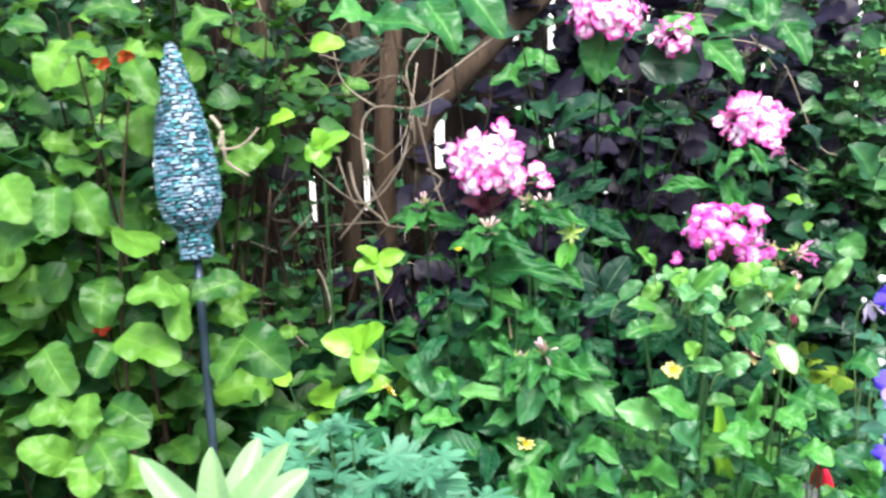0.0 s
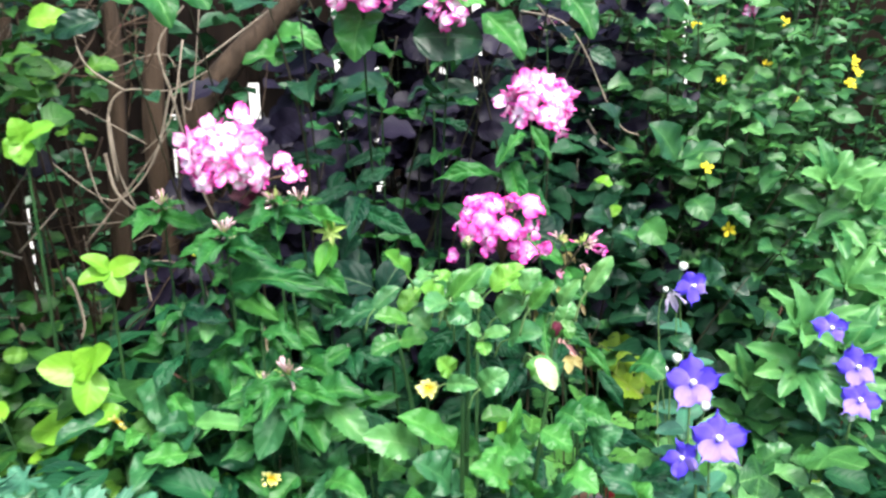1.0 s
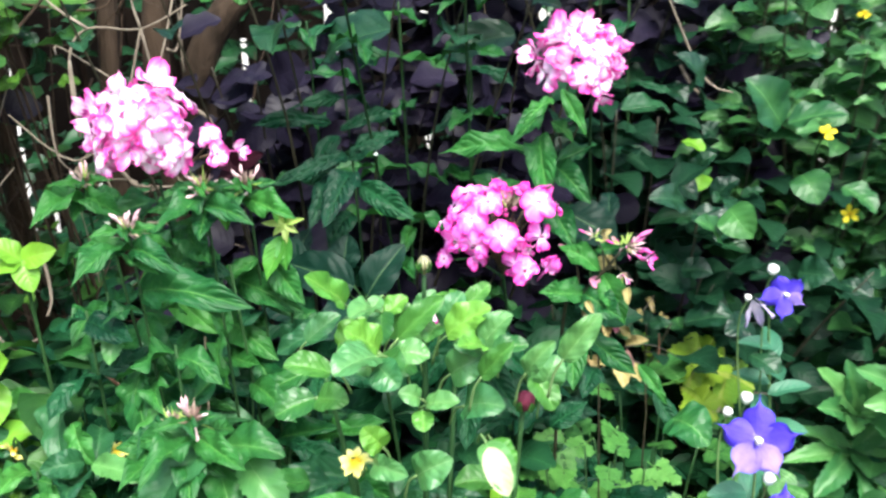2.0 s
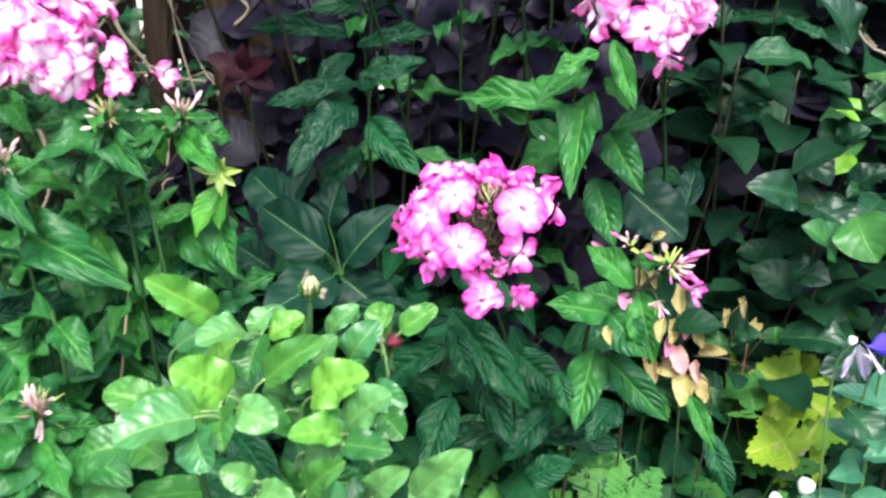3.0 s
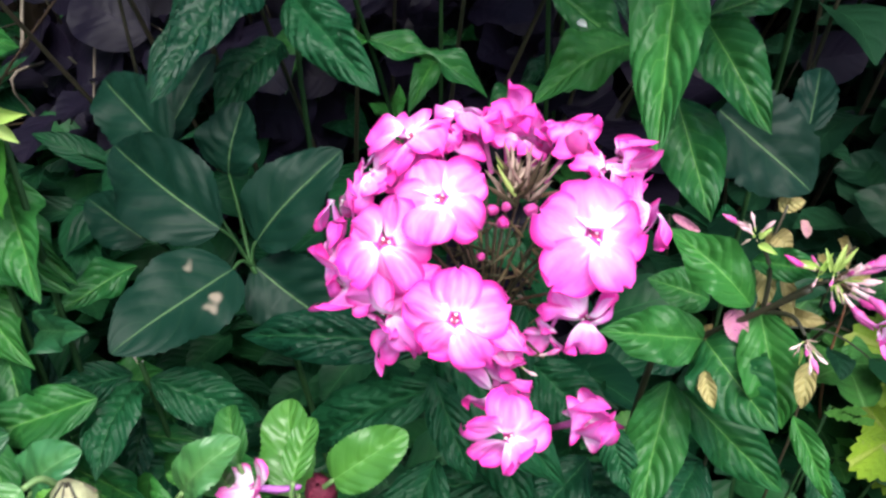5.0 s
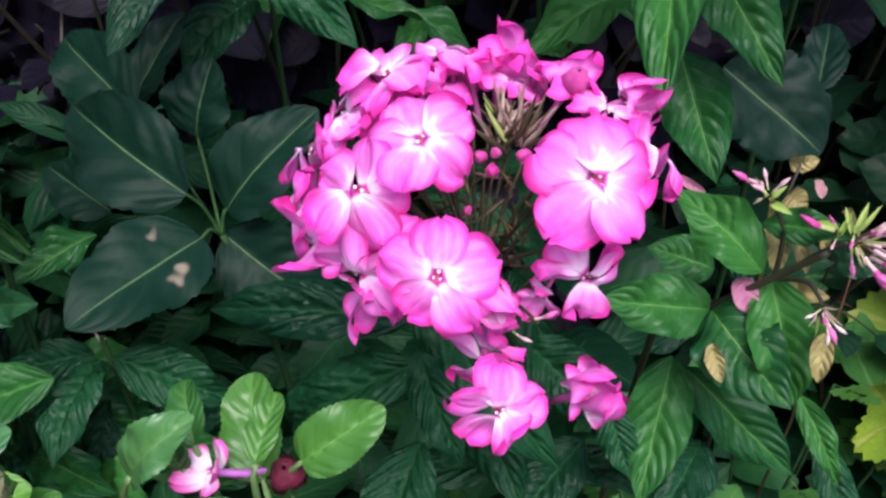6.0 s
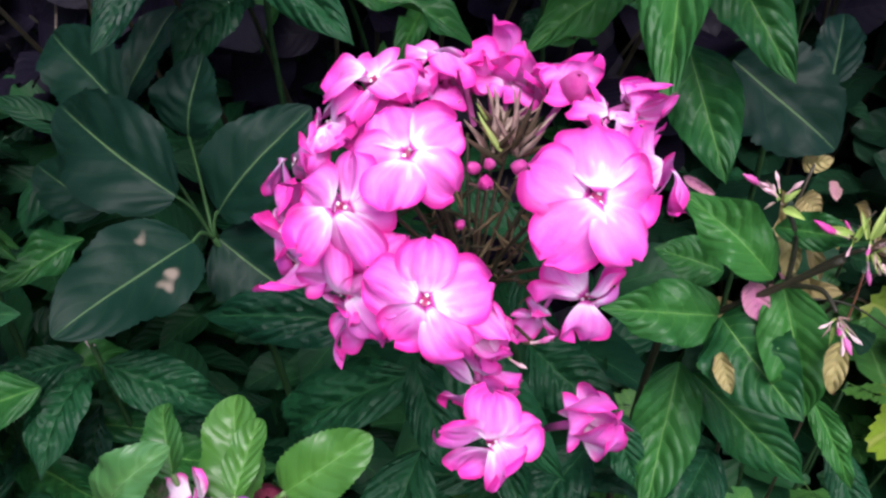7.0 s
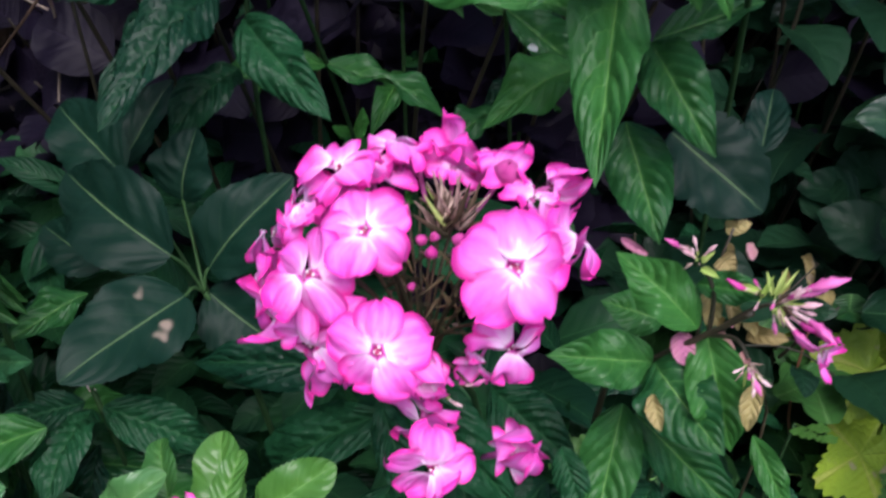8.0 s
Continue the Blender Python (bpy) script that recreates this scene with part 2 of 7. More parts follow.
M_STEM_PALE = plain_material("pale_green_stem", (0.075, 0.15, 0.045), (0.17, 0.27, 0.10), 80, 0.5, 0.2, spec=0.25)
M_STEM_RED = plain_material("reddish_stem", (0.10, 0.04, 0.025), (0.20, 0.09, 0.05), 70, 0.5, 0.3)
M_STRAW = plain_material("dry_straw_stalk", (0.30, 0.22, 0.14), (0.48, 0.38, 0.26), 80, 0.7, 0.3)
M_BARK = plain_material("brown_bark", (0.020, 0.013, 0.008), (0.070, 0.046, 0.030), 45, 0.85, 1.0, (1, 1, 0.18), 0.2, distance=0.012)
M_TWIG = plain_material("pale_twig_bark", (0.11, 0.088, 0.066), (0.27, 0.225, 0.175), 60, 0.8, 0.5, (1, 1, 0.3), 0.2)
M_SOIL = plain_material("garden_soil", (0.018, 0.012, 0.008), (0.055, 0.036, 0.024), 40, 0.95, 1.0, (1, 1, 1), 0.1, distance=0.02)
# brown fence wood, darkened to near black to hold the shade from above
M_WOOD = plain_material("shaded_weathered_wood", (0.009, 0.006, 0.005), (0.030, 0.019, 0.014), 26, 0.85, 0.6, (1, 1, 0.06), 0.12, chance=0.5)
M_RENDER = plain_material("white_rendered_wall", (0.70, 0.69, 0.66), (0.82, 0.81, 0.78), 60, 0.9, 0.3, spec=0.1)
M_PHLOX_PETAL = petal_material("phlox_petal", [(0.0, (0.40, 0.012, 0.20)), (0.05, (0.72, 0.14, 0.52)), (0.10, (0.96, 0.84, 0.93)), (0.45, (0.95, 0.72, 0.90)), (0.68, (0.91, 0.32, 0.68)), (1.0, (0.86, 0.13, 0.52))], (0.82, 0.07, 0.45), 0.7, 0.25, edge_from=0.34)
M_PHLOX_DEEP = petal_material("deep_phlox_petal", [(0.0, (0.40, 0.012, 0.20)), (0.05, (0.70, 0.12, 0.48)), (0.10, (0.95, 0.78, 0.93)), (0.24, (0.945, 0.60, 0.89)), (0.44, (0.90, 0.30, 0.75)), (1.0, (0.83, 0.115, 0.59))], (0.78, 0.035, 0.36), 1.0, 0.20, edge_from=0.32)
M_FADED = plain_material("faded_calyx", (0.20, 0.11, 0.10), (0.50, 0.38, 0.30), 160, 0.7, 0.3, glow=0.15)
M_TUBE = plain_material("pink_flower_tube", (0.48, 0.05, 0.30), (0.68, 0.20, 0.52), 120, 0.5, 0.1, glow=0.25)
M_BUD = plain_material("magenta_bud", (0.55, 0.03, 0.28), (0.80, 0.24, 0.55), 150, 0.45, 0.2, glow=0.2)
M_BUD_PALE = plain_material("pale_pink_bud", (0.70, 0.42, 0.48), (0.85, 0.66, 0.66), 150, 0.5, 0.2, glow=0.25)
M_CALYX = plain_material("brownish_green_calyx", (0.020, 0.022, 0.008), (0.105, 0.066, 0.040), 160, 0.6, 0.3, glow=0.1)
M_CALYX_OLD = plain_material("old_brown_calyx", (0.030, 0.028, 0.010), (0.120, 0.085, 0.036), 160, 0.7, 0.3, glow=0.1)
M_CALYX_GREEN = plain_material("yellow_green_calyx", (0.26, 0.42, 0.07), (0.46, 0.58, 0.18), 120, 0.6, 0.2, glow=0.25)
M_EYE = plain_material("crimson_eye", (0.20, 0.008, 0.06), (0.36, 0.02, 0.12), 200, 0.5, 0.1)
M_ANTHER = plain_material("white_anthers", (0.80, 0.72, 0.74), (0.88, 0.84, 0.84), 200, 0.5, 0.1)
M_BLUE_PETAL = petal_material("blue_petal", [(0.0, (0.34, 0.30, 0.62)), (0.14, (0.13, 0.085, 0.62)), (0.5, (0.075, 0.045, 0.56)), (1.0, (0.10, 0.06, 0.62))], (0.06, 0.035, 0.50), 0.2, 0.25)
M_LILAC_PETAL = petal_material("pale_violet_petal", [(0.0, (0.10, 0.06, 0.48)), (0.3, (0.19, 0.125, 0.54)), (1.0, (0.30, 0.21, 0.60))], (0.17, 0.11, 0.54), 0.25, 0.22)
M_WILTED = petal_material("wilted_pale_petal", [(0.0, (0.44, 0.40, 0.52)), (0.5, (0.58, 0.52, 0.62)), (1.0, (0.42, 0.34, 0.58))], (0.46, 0.38, 0.58), 0.3, 0.25)
M_WHITE_BUD = plain_material("white_bud", (0.50, 0.56, 0.48), (0.78, 0.80, 0.76), 90, 0.55, 0.3, glow=0.2)
M_YELLOW_PETAL = petal_material("yellow_petal", [(0.0, (0.70, 0.40, 0.01)), (0.3, (0.80, 0.62, 0.02)), (1.0, (0.82, 0.72, 0.05))], (0.80, 0.66, 0.04), 0.2, 0.3)
M_LEMON_PETAL = petal_material("lemon_petal", [(0.0, (0.72, 0.52, 0.02)), (0.35, (0.82, 0.72, 0.10)), (1.0, (0.86, 0.82, 0.36))], (0.84, 0.78, 0.26), 0.2, 0.3)
M_ROSE_PETAL = plain_material("crimson_rose_petal", (0.030, 0.002, 0.008), (0.16, 0.012, 0.040), 260, 0.6, 0.8, glow=0.05)
M_ROSE_CREAM = plain_material("cream_rose_bud", (0.10, 0.03, 0.025), (0.40, 0.41, 0.22), 420, 0.5, 0.3, (1, 1, 0.08), glow=0.1)
M_VIOLET = plain_material("violet_stalk", (0.30, 0.07, 0.34), (0.44, 0.14, 0.48), 100, 0.5, 0.1)
M_RED = plain_material("red_glaze", (0.42, 0.008, 0.03), (0.60, 0.03, 0.06), 40, 0.3, 0.1)
M_CERAMIC = plain_material("brown_ceramic", (0.16, 0.075, 0.05), (0.30, 0.17, 0.12), 40, 0.35, 0.15)
M_LENS = plain_material("grey_panel", (0.12, 0.11, 0.13), (0.20, 0.18, 0.20), 50, 0.2, 0.05)
M_POLE = plain_material("dark_blue_metal", (0.020, 0.035, 0.055), (0.045, 0.07, 0.10), 60, 0.4, 0.15, metal=0.3)
M_GROUT = plain_material("dark_grout", (0.012, 0.022, 0.028), (0.03, 0.045, 0.055), 90, 0.7, 0.3)
M_BERRY = plain_material("orange_red_flower", (0.55, 0.04, 0.015), (0.70, 0.12, 0.03), 60, 0.5, 0.2, glow=0.2)


def tessera_material():
    n = Nodes("blue_mirror_glass_mosaic")
    r = n.add("NewGeometry").outputs["Random Per Island"]
    col = n.ramp(r, [(0.0, (0.015, 0.06, 0.09)), (0.25, (0.03, 0.20, 0.23)), (0.45, (0.13, 0.25, 0.33)), (0.8, (0.24, 0.31, 0.42)), (1.0, (0.03, 0.07, 0.10))])
    return n.out(n.add("BsdfPrincipled", {"Base Color": col, "Roughness": 0.42, "Metallic": 0.2, "Specular IOR Level": 0.6}).outputs[0])


M_TESSERA = tessera_material()


# ---- mesh helpers ----
def mesh_from(name, verts, faces, material, uvs=None, smooth=True, slots=None):
    me = bpy.data.meshes.new(name)
    me.from_pydata([tuple(v) for v in verts], [], faces)
    for m in material if isinstance(material, (list, tuple)) else [material]:
        me.materials.append(m)
    if uvs is not None:
        layer = me.uv_layers.new(name="UVMap")
        idx = np.empty(len(me.loops), dtype=np.int32)
        me.loops.foreach_get("vertex_index", idx)
        layer.data.foreach_set("uv", np.asarray(uvs, dtype=np.float32)[idx].ravel())
    me.polygons.foreach_set("use_smooth", [smooth] * len(me.polygons))
    if slots is not None:
        me.polygons.foreach_set("material_index", slots)
    me.update()
    return me


OUTLINE = {
    "lance": lambda u: u ** 0.70 * (1 - u) ** 1.05,
    "ovate": lambda u: u ** 0.44 * (1 - u) ** 0.68,
    "broad": lambda u: u ** 0.38 * (1 - u) ** 0.50,
    "round": lambda u: u ** 0.45 * (1 - u) ** 0.45,
    "obovate": lambda u: u ** 0.75 * (1 - u) ** 0.45,
    "elliptic": lambda u: u ** 0.52 * (1 - u) ** 0.58,
    "strap": lambda u: u ** 0.35 * (1 - u) ** 0.55,
}


def blade(kind, nu=10, nv=6, fold=0.10, arch=0.10, wave=0.03, teeth=0.0, seed=0, side=0.0, nibble=0.0, quilt=0.0, ribs=7):
    """Vertices, faces and uvs of a leaf blade: one long (x), one wide (y), with its upper side to +z."""
    r = np.random.default_rng(seed)
    w = OUTLINE[kind]
    us = np.linspace(0, 1, 200)
    peak = w(us).max()
    V, UV, ph = [], [], r.uniform(0, 6.28, 4)
    bend = r.uniform(-1, 1) * side
    for i in range(nu + 1):
        u = i / nu
        uu = min(max(u, 0.004), 0.996)
        half = 0.5 * w(uu) / peak
        for j in range(nv + 1):
            s = 2 * j / nv - 1
            y = s * half
            if abs(s) == 1:
                if teeth:
                    y *= 1 - teeth * (i % 2)
                if nibble and 0 < i < nu:
                    y *= 1 - nibble * max(0, r.uniform(-1.2, 1))
            z = arch * 4 * u * (1 - u) + fold * abs(s) * half * 2
            z += wave * (math.sin(9 * u + ph[0]) * s * abs(s) + 0.6 * math.sin(17 * u + ph[1]) * s) * half * 2
            z += 0.4 * wave * math.sin(6 * u + ph[2])
            if quilt:
                pillow = abs(math.sin(math.pi * (ribs * (u - 0.30 * abs(s)) + 0.25 * math.sin(5 * u + ph[3]) + (0.5 if s > 0 else 0))))
                z += quilt * pillow ** 0.7 * (1 - abs(s) ** 4) * min(1, 4 * abs(s)) * min(1, 5 * (1 - u)) * half * 2
            V.append((u, y + bend * u * (1 - u), z))
            UV.append((u, j / nv))
    F = [(i * (nv + 1) + j, (i + 1) * (nv + 1) + j, (i + 1) * (nv + 1) + j + 1, i * (nv + 1) + j + 1) for i in range(nu) for j in range(nv)]
    return np.array(V), F, np.array(UV)


def palm_blade(lobes=5, depth=0.35, teeth=0.08, rings=4, seg=60, seed=0, cup=0.12, spread=150):
    """A lobed leaf with veins that fan out of its stalk; one long and wide, its stalk at the origin."""
    r = np.random.default_rng(seed)
    V, UV = [(0.28, 0, 0)], [(0.0, 0.5)]
    for k in range(1, rings + 1):
        for i in range(seg):
            a = 2 * math.pi * i / seg
            x = abs((a + math.pi) % (2 * math.pi) - math.pi)
            lobe = abs(math.cos(x / radians(spread) * math.pi * (lobes - 1) / 2)) if x < radians(spread) else 0.0
            rad = (1 - depth) + depth * lobe ** 0.8
            rad *= (0.72 - 0.30 * max(0, x - radians(115)) / radians(65)) * (1 + 0.12 * math.cos(x))
            rad *= 1 + teeth * ((i % 2) - 0.5) + r.uniform(-0.02, 0.02) + 0.09 * math.sin(2 * a + seed) + 0.06 * math.sin(3 * a + 2 * seed)
            q = k / rings
            V.append((0.28 + rad * q * math.cos(a), 0.72 * rad * q * math.sin(a), cup * q * q * math.sin(a * 2.5 + seed) * 0.6 + cup * q * lobe * 0.5))
            UV.append((q, (lobe * 0.5) if i % 2 == 0 else lobe * 0.5))
    F = [(0, 1 + i, 1 + (i + 1) % seg) for i in range(seg)]
    for k in range(rings - 1):
        o = 1 + k * seg
        F += [(o + i, o + seg + i, o + seg + (i + 1) % seg, o + (i + 1) % seg) for i in range(seg)]
    return np.array(V), F, np.array(UV)


def frond_blade(pairs=4, seed=0):
    """A small feathery leaf: toothed leaflets in pairs along a rib."""
    r = np.random.default_rng(seed)
    V, F, UV = [], [], []
    spots = [(0.25 + 0.6 * i / pairs, s, 0.34 * (1 - 0.6 * i / pairs)) for i in range(pairs) for s in (-1, 1)] + [(0.62, 0, 0.38)]
    for x, s, size in spots:
        v, fa, uv = blade("obovate", 6, 2, 0.05, 0.05, 0.02, 0.45, seed + int(x * 50))
        a = s * radians(58) + r.uniform(-0.2, 0.2)
        v = v * (size, size * 0.9, size * 0.5)
        v = np.stack([x + v[:, 0] * math.cos(a) - v[:, 1] * math.sin(a), v[:, 0] * math.sin(a) + v[:, 1] * math.cos(a), v[:, 2] + r.uniform(0, 0.04)], 1)
        o = sum(len(q) for q in V)
        V.append(v), UV.append(uv)
        F += [tuple(o + k for k in q) for q in fa]
    o = sum(len(q) for q in V)
    V.append(np.array([(0, -0.008, 0), (0, 0.008, 0), (0.7, 0.005, 0.01), (0.7, -0.005, 0.01)])), UV.append(np.array([(0.1, 0.5)] * 4))
    F.append((o, o + 3, o + 2, o + 1))
    return np.concatenate(V), F, np.concatenate(UV)


def leaf_meshes(name, material, kind, count=5, seed=0, **kw):
    out = []
    for i in range(count):
        if kind == "palm":
            v, f, uv = palm_blade(seed=seed + i, **kw)
        elif kind == "frond":
            v, f, uv = frond_blade(seed=seed + i, **kw)
        else:
            v, f, uv = blade(kind, seed=seed + i, **kw)
        out.append(mesh_from(name, v, f, material, uv))
    return out


def basis(base, tip, width, hint=(-0.1, -0.7, 0.7), lean=0.0):
    """The matrix that lays a leaf blade from base to tip, its upper side towards hint."""
    b, t = Vector(base), Vector(tip)
    x = t - b
    length = max(x.length, 1e-4)
    x = x / length
    z = Vector(hint)
    z = z - x * z.dot(x)
    if z.length < 1e-3:
        z = Vector((0.3, 0.2, 1)) - x * x.z
    z.normalize()
    if lean:
        z = Matrix.Rotation(lean, 3, x) @ z
    y = z.cross(x)
    k = 0.5 * (length + width)
    m = Matrix.Identity(4)
    for i in range(3):
        m[i][0], m[i][1], m[i][2], m[i][3] = x[i] * length, y[i] * width, z[i] * k, b[i]
    return m


def thing(name, place, label, category, group="", kind=""):
    ob = new(name)
    ob.location = place
    ob.empty_display_size = 0.02
    return tagged(ob, label, category, group, kind)


def origin_of(ob):
    p = Vector(ob.location)
    while ob.parent:
        ob = ob.parent
        p = p + Vector(ob.location)
    return p


def put(name, mesh, parent, m, label=""):
    """A part of parent at the world matrix m (things and their groups only shift, never turn)."""
    ob = new(name, mesh)
    ob.parent = parent
    o = origin_of(parent) if parent else Vector()
    ob.matrix_basis = Matrix.Translation(-o) @ m
    return tagged(ob, label)


def leaf(parent, meshes, base, tip, width, hint=(-0.1, -0.7, 0.7), lean=0.0, name="leaf", label=""):
    me = meshes[int(rng.integers(len(meshes)))]
    return put(name, me, parent, basis(base, tip, width, hint, lean), label)


def leaves(parent, meshes, rows, jitter=0.12, stalk=None):
    """Leaves from rows of base, tip and width."""
    for bx, by, bz, tx, ty, tz, w in rows:
        leaf(parent, meshes, (bx, by, bz), (tx, ty, tz), w, lean=rng.uniform(-jitter, jitter))
        if stalk:
            b, d = Vector((bx, by, bz)), Vector((bx - tx, by - ty, bz - tz))
            tube("leaf_stalk", [b, b + d * 0.25 + Vector((0, 0.003, -0.004)), b + d * 0.4 + Vector((0, 0.008, -0.018))], 0.0008, 0.0011, stalk, parent, sides=5, steps=3)


def tube_data(points, r0, r1, sides=6):
    P = [Vector(p) for p in points]
    V, F = [], []
    for i, p in enumerate(P):
        d = (P[min(i + 1, len(P) - 1)] - P[max(i - 1, 0)]).normalized()
        a = d.orthogonal().normalized() if abs(d.z) > 0.95 else Vector((0, 0, 1)).cross(d).normalized()
        b = d.cross(a)
        r = r0 + (r1 - r0) * i / max(1, len(P) - 1)
        for k in range(sides):
            t = 2 * math.pi * k / sides
            V.append(p + (a * math.cos(t) + b * math.sin(t)) * r)
    for i in range(len(P) - 1):
        F += [(i * sides + k, i * sides + (k + 1) % sides, (i + 1) * sides + (k + 1) % sides, (i + 1) * sides + k) for k in range(sides)]
    F += [tuple(range(sides))[::-1], tuple((len(P) - 1) * sides + k for k in range(sides))]
    return V, F


def curve_through(points, steps=5):
    """A smooth line of points through a few given ones."""
    P = [Vector(p) for p in points]
    if len(P) < 3:
        return P
    out = []
    for i in range(len(P) - 1):
        a, b, c, d = P[max(i - 1, 0)], P[i], P[i + 1], P[min(i + 2, len(P) - 1)]
        for s in range(steps):
            t = s / steps
            out.append(0.5 * ((2 * b) + (c - a) * t + (2 * a - 5 * b + 4 * c - d) * t * t + (3 * b - a - 3 * c + d) * t ** 3))
    return out + [P[-1]]


def tube(name, points, r0, r1, material, parent, label="", sides=6, steps=5):
    v, f = tube_data(curve_through(points, steps), r0, r1, sides)
    o = origin_of(parent) if parent else Vector()
    me = mesh_from(name, [p - o for p in v], f, material)
    ob = new(name, me)
    ob.parent = parent
    return tagged(ob, label)


def lathe(profile, seg=20):
    V, F = [], []
    for r, z in profile:
        for k in range(seg):
            a = 2 * math.pi * k / seg
            V.append((r * math.cos(a), r * math.sin(a), z))
    for i in range(len(profile) - 1):
        F += [(i * seg + k, i * seg + (k + 1) % seg, (i + 1) * seg + (k + 1) % seg, (i + 1) * seg + k) for k in range(seg)]
    return V, F


# leaf shapes, shared by all plants
L_PHLOX = leaf_meshes("phlox_leaf", M_PHLOX, "lance", 6, 10, nu=40, nv=14, fold=0.12, arch=0.12, wave=0.13, side=0.16, quilt=0.075, ribs=8, nibble=0.04)
L_PHLOX_DARK = leaf_meshes("phlox_leaf_dark_shaded", M_PHLOX_DARK, "lance", 6, 20, nu=44, nv=14, fold=0.06, arch=0.12, wave=0.10, side=0.14, quilt=0.12, ribs=8, nibble=0.04)
L_PHLOX_BRIGHT = leaf_meshes("phlox_leaf_young", M_PHLOX_BRIGHT, "lance", 5, 30, nu=12, nv=8, fold=0.20, arch=0.10, wave=0.05, side=0.1)
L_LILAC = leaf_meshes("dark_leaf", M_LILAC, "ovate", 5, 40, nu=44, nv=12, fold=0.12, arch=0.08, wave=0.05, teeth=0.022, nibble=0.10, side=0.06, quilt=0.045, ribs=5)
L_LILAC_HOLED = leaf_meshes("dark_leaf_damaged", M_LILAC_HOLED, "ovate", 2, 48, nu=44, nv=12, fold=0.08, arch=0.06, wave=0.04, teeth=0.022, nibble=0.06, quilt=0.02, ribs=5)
L_ROSE = leaf_meshes("rose_leaf", M_ROSE, "broad", 6, 50, nu=34, nv=10, fold=0.16, arch=0.10, wave=0.05, teeth=0.05, side=0.08, quilt=0.038, ribs=6)
L_ROSE_LIME = leaf_meshes("young_rose_leaf", M_ROSE_LIME, "broad", 5, 250, nu=34, nv=10, fold=0.16, arch=0.12, wave=0.07, teeth=0.05, side=0.10, quilt=0.038, ribs=6)
L_ROSE_PALE = leaf_meshes("waxy_rose_leaf", M_ROSE_PALE, "broad", 5, 260, nu=34, nv=10, fold=0.16, arch=0.14, wave=0.06, teeth=0.05, side=0.08, quilt=0.038, ribs=6)
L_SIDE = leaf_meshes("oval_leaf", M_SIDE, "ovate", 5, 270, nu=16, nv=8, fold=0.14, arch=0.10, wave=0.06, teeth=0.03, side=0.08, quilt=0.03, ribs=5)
L_PURPLE = leaf_meshes("purple_leaf", M_PURPLE, "round", 4, 60, nu=10, nv=6, fold=0.08, arch=0.05, wave=0.05)
L_WINE = leaf_meshes("wine_leaf", M_PURPLE_RED, "ovate", 3, 66, nu=10, nv=4, fold=0.1, arch=0.08, wave=0.04)
L_HYDRA = leaf_meshes("hydrangea_leaf", M_HYDRA, "broad", 6, 70, nu=22, nv=8, fold=0.06, arch=0.14, wave=0.09, teeth=0.035, side=0.08, quilt=0.03, ribs=5)
L_LIME = leaf_meshes("lime_leaf", M_LIME, "ovate", 4, 80, nu=12, nv=6, fold=0.12, arch=0.08, wave=0.05)
L_SHRUB = leaf_meshes("shrub_leaf", M_SHRUB, "ovate", 5, 90, nu=10, nv=6, fold=0.14, arch=0.12, wave=0.07, side=0.08)
L_SHRUB_PALE = leaf_meshes("pale_shrub_leaf", M_SHRUB_PALE, "ovate", 6, 100, nu=12, nv=6, fold=0.14, arch=0.12, wave=0.08, side=0.08, quilt=0.03, ribs=5)
L_SEDUM = leaf_meshes("pale_toothed_leaf", M_SEDUM, "elliptic", 5, 110, nu=20, nv=6, fold=0.14, arch=0.10, wave=0.06, teeth=0.13, side=0.08, quilt=0.03, ribs=6)
L_PLATY = leaf_meshes("blue_green_leaf", M_BLUEGREEN, "ovate", 5, 115, nu=8, nv=4, fold=0.12, arch=0.08, wave=0.03)
L_GERANIUM = leaf_meshes("geranium_leaf", M_BLUEGREEN, "palm", 5, 120, lobes=7, depth=0.62, teeth=0.16, seg=72, cup=0.10)
L_VINE = leaf_meshes("vine_leaf", M_YELLOW, "palm", 4, 130, lobes=5, depth=0.22, teeth=0.09, seg=64, cup=0.22)
L_PALE = leaf_meshes("silvery_leaf", M_PALE, "strap", 4, 140, nu=14, nv=6, fold=0.18, arch=0.08, wave=0.02)
L_CREAM = leaf_meshes("withered_leaf", M_CREAM, "elliptic", 4, 150, nu=10, nv=6, fold=0.25, arch=0.18, wave=0.12, nibble=0.06)
L_PINK_DRY = leaf_meshes("withered_pink_leaf", M_PINK_DRY, "round", 3, 155, nu=8, nv=4, fold=0.2, arch=0.12, wave=0.08)
L_FERN = leaf_meshes("feathery_leaf", M_FERN, "frond", 5, 160)
L_BROAD = leaf_meshes("broad_leaf", M_BROAD, "ovate", 5, 180, nu=28, nv=12, fold=0.12, arch=0.14, wave=0.11, side=0.14, quilt=0.06, ribs=7, nibble=0.03)
L_BROAD_DARK = leaf_meshes("dull_broad_leaf", M_BROAD_DARK, "ovate", 5, 185, nu=24, nv=10, fold=0.16, arch=0.16, wave=0.13, side=0.16, quilt=0.05, ribs=7, nibble=0.03)
L_SHADE = leaf_meshes("shaded_shrub_leaf", M_SHADE, "ovate", 4, 190, nu=8, nv=4, fold=0.12, arch=0.10, wave=0.05)
L_IVY = leaf_meshes("ivy_leaf", M_SHRUB, "palm", 4, 170, lobes=5, depth=0.32, teeth=0.02, seg=40, cup=0.10)

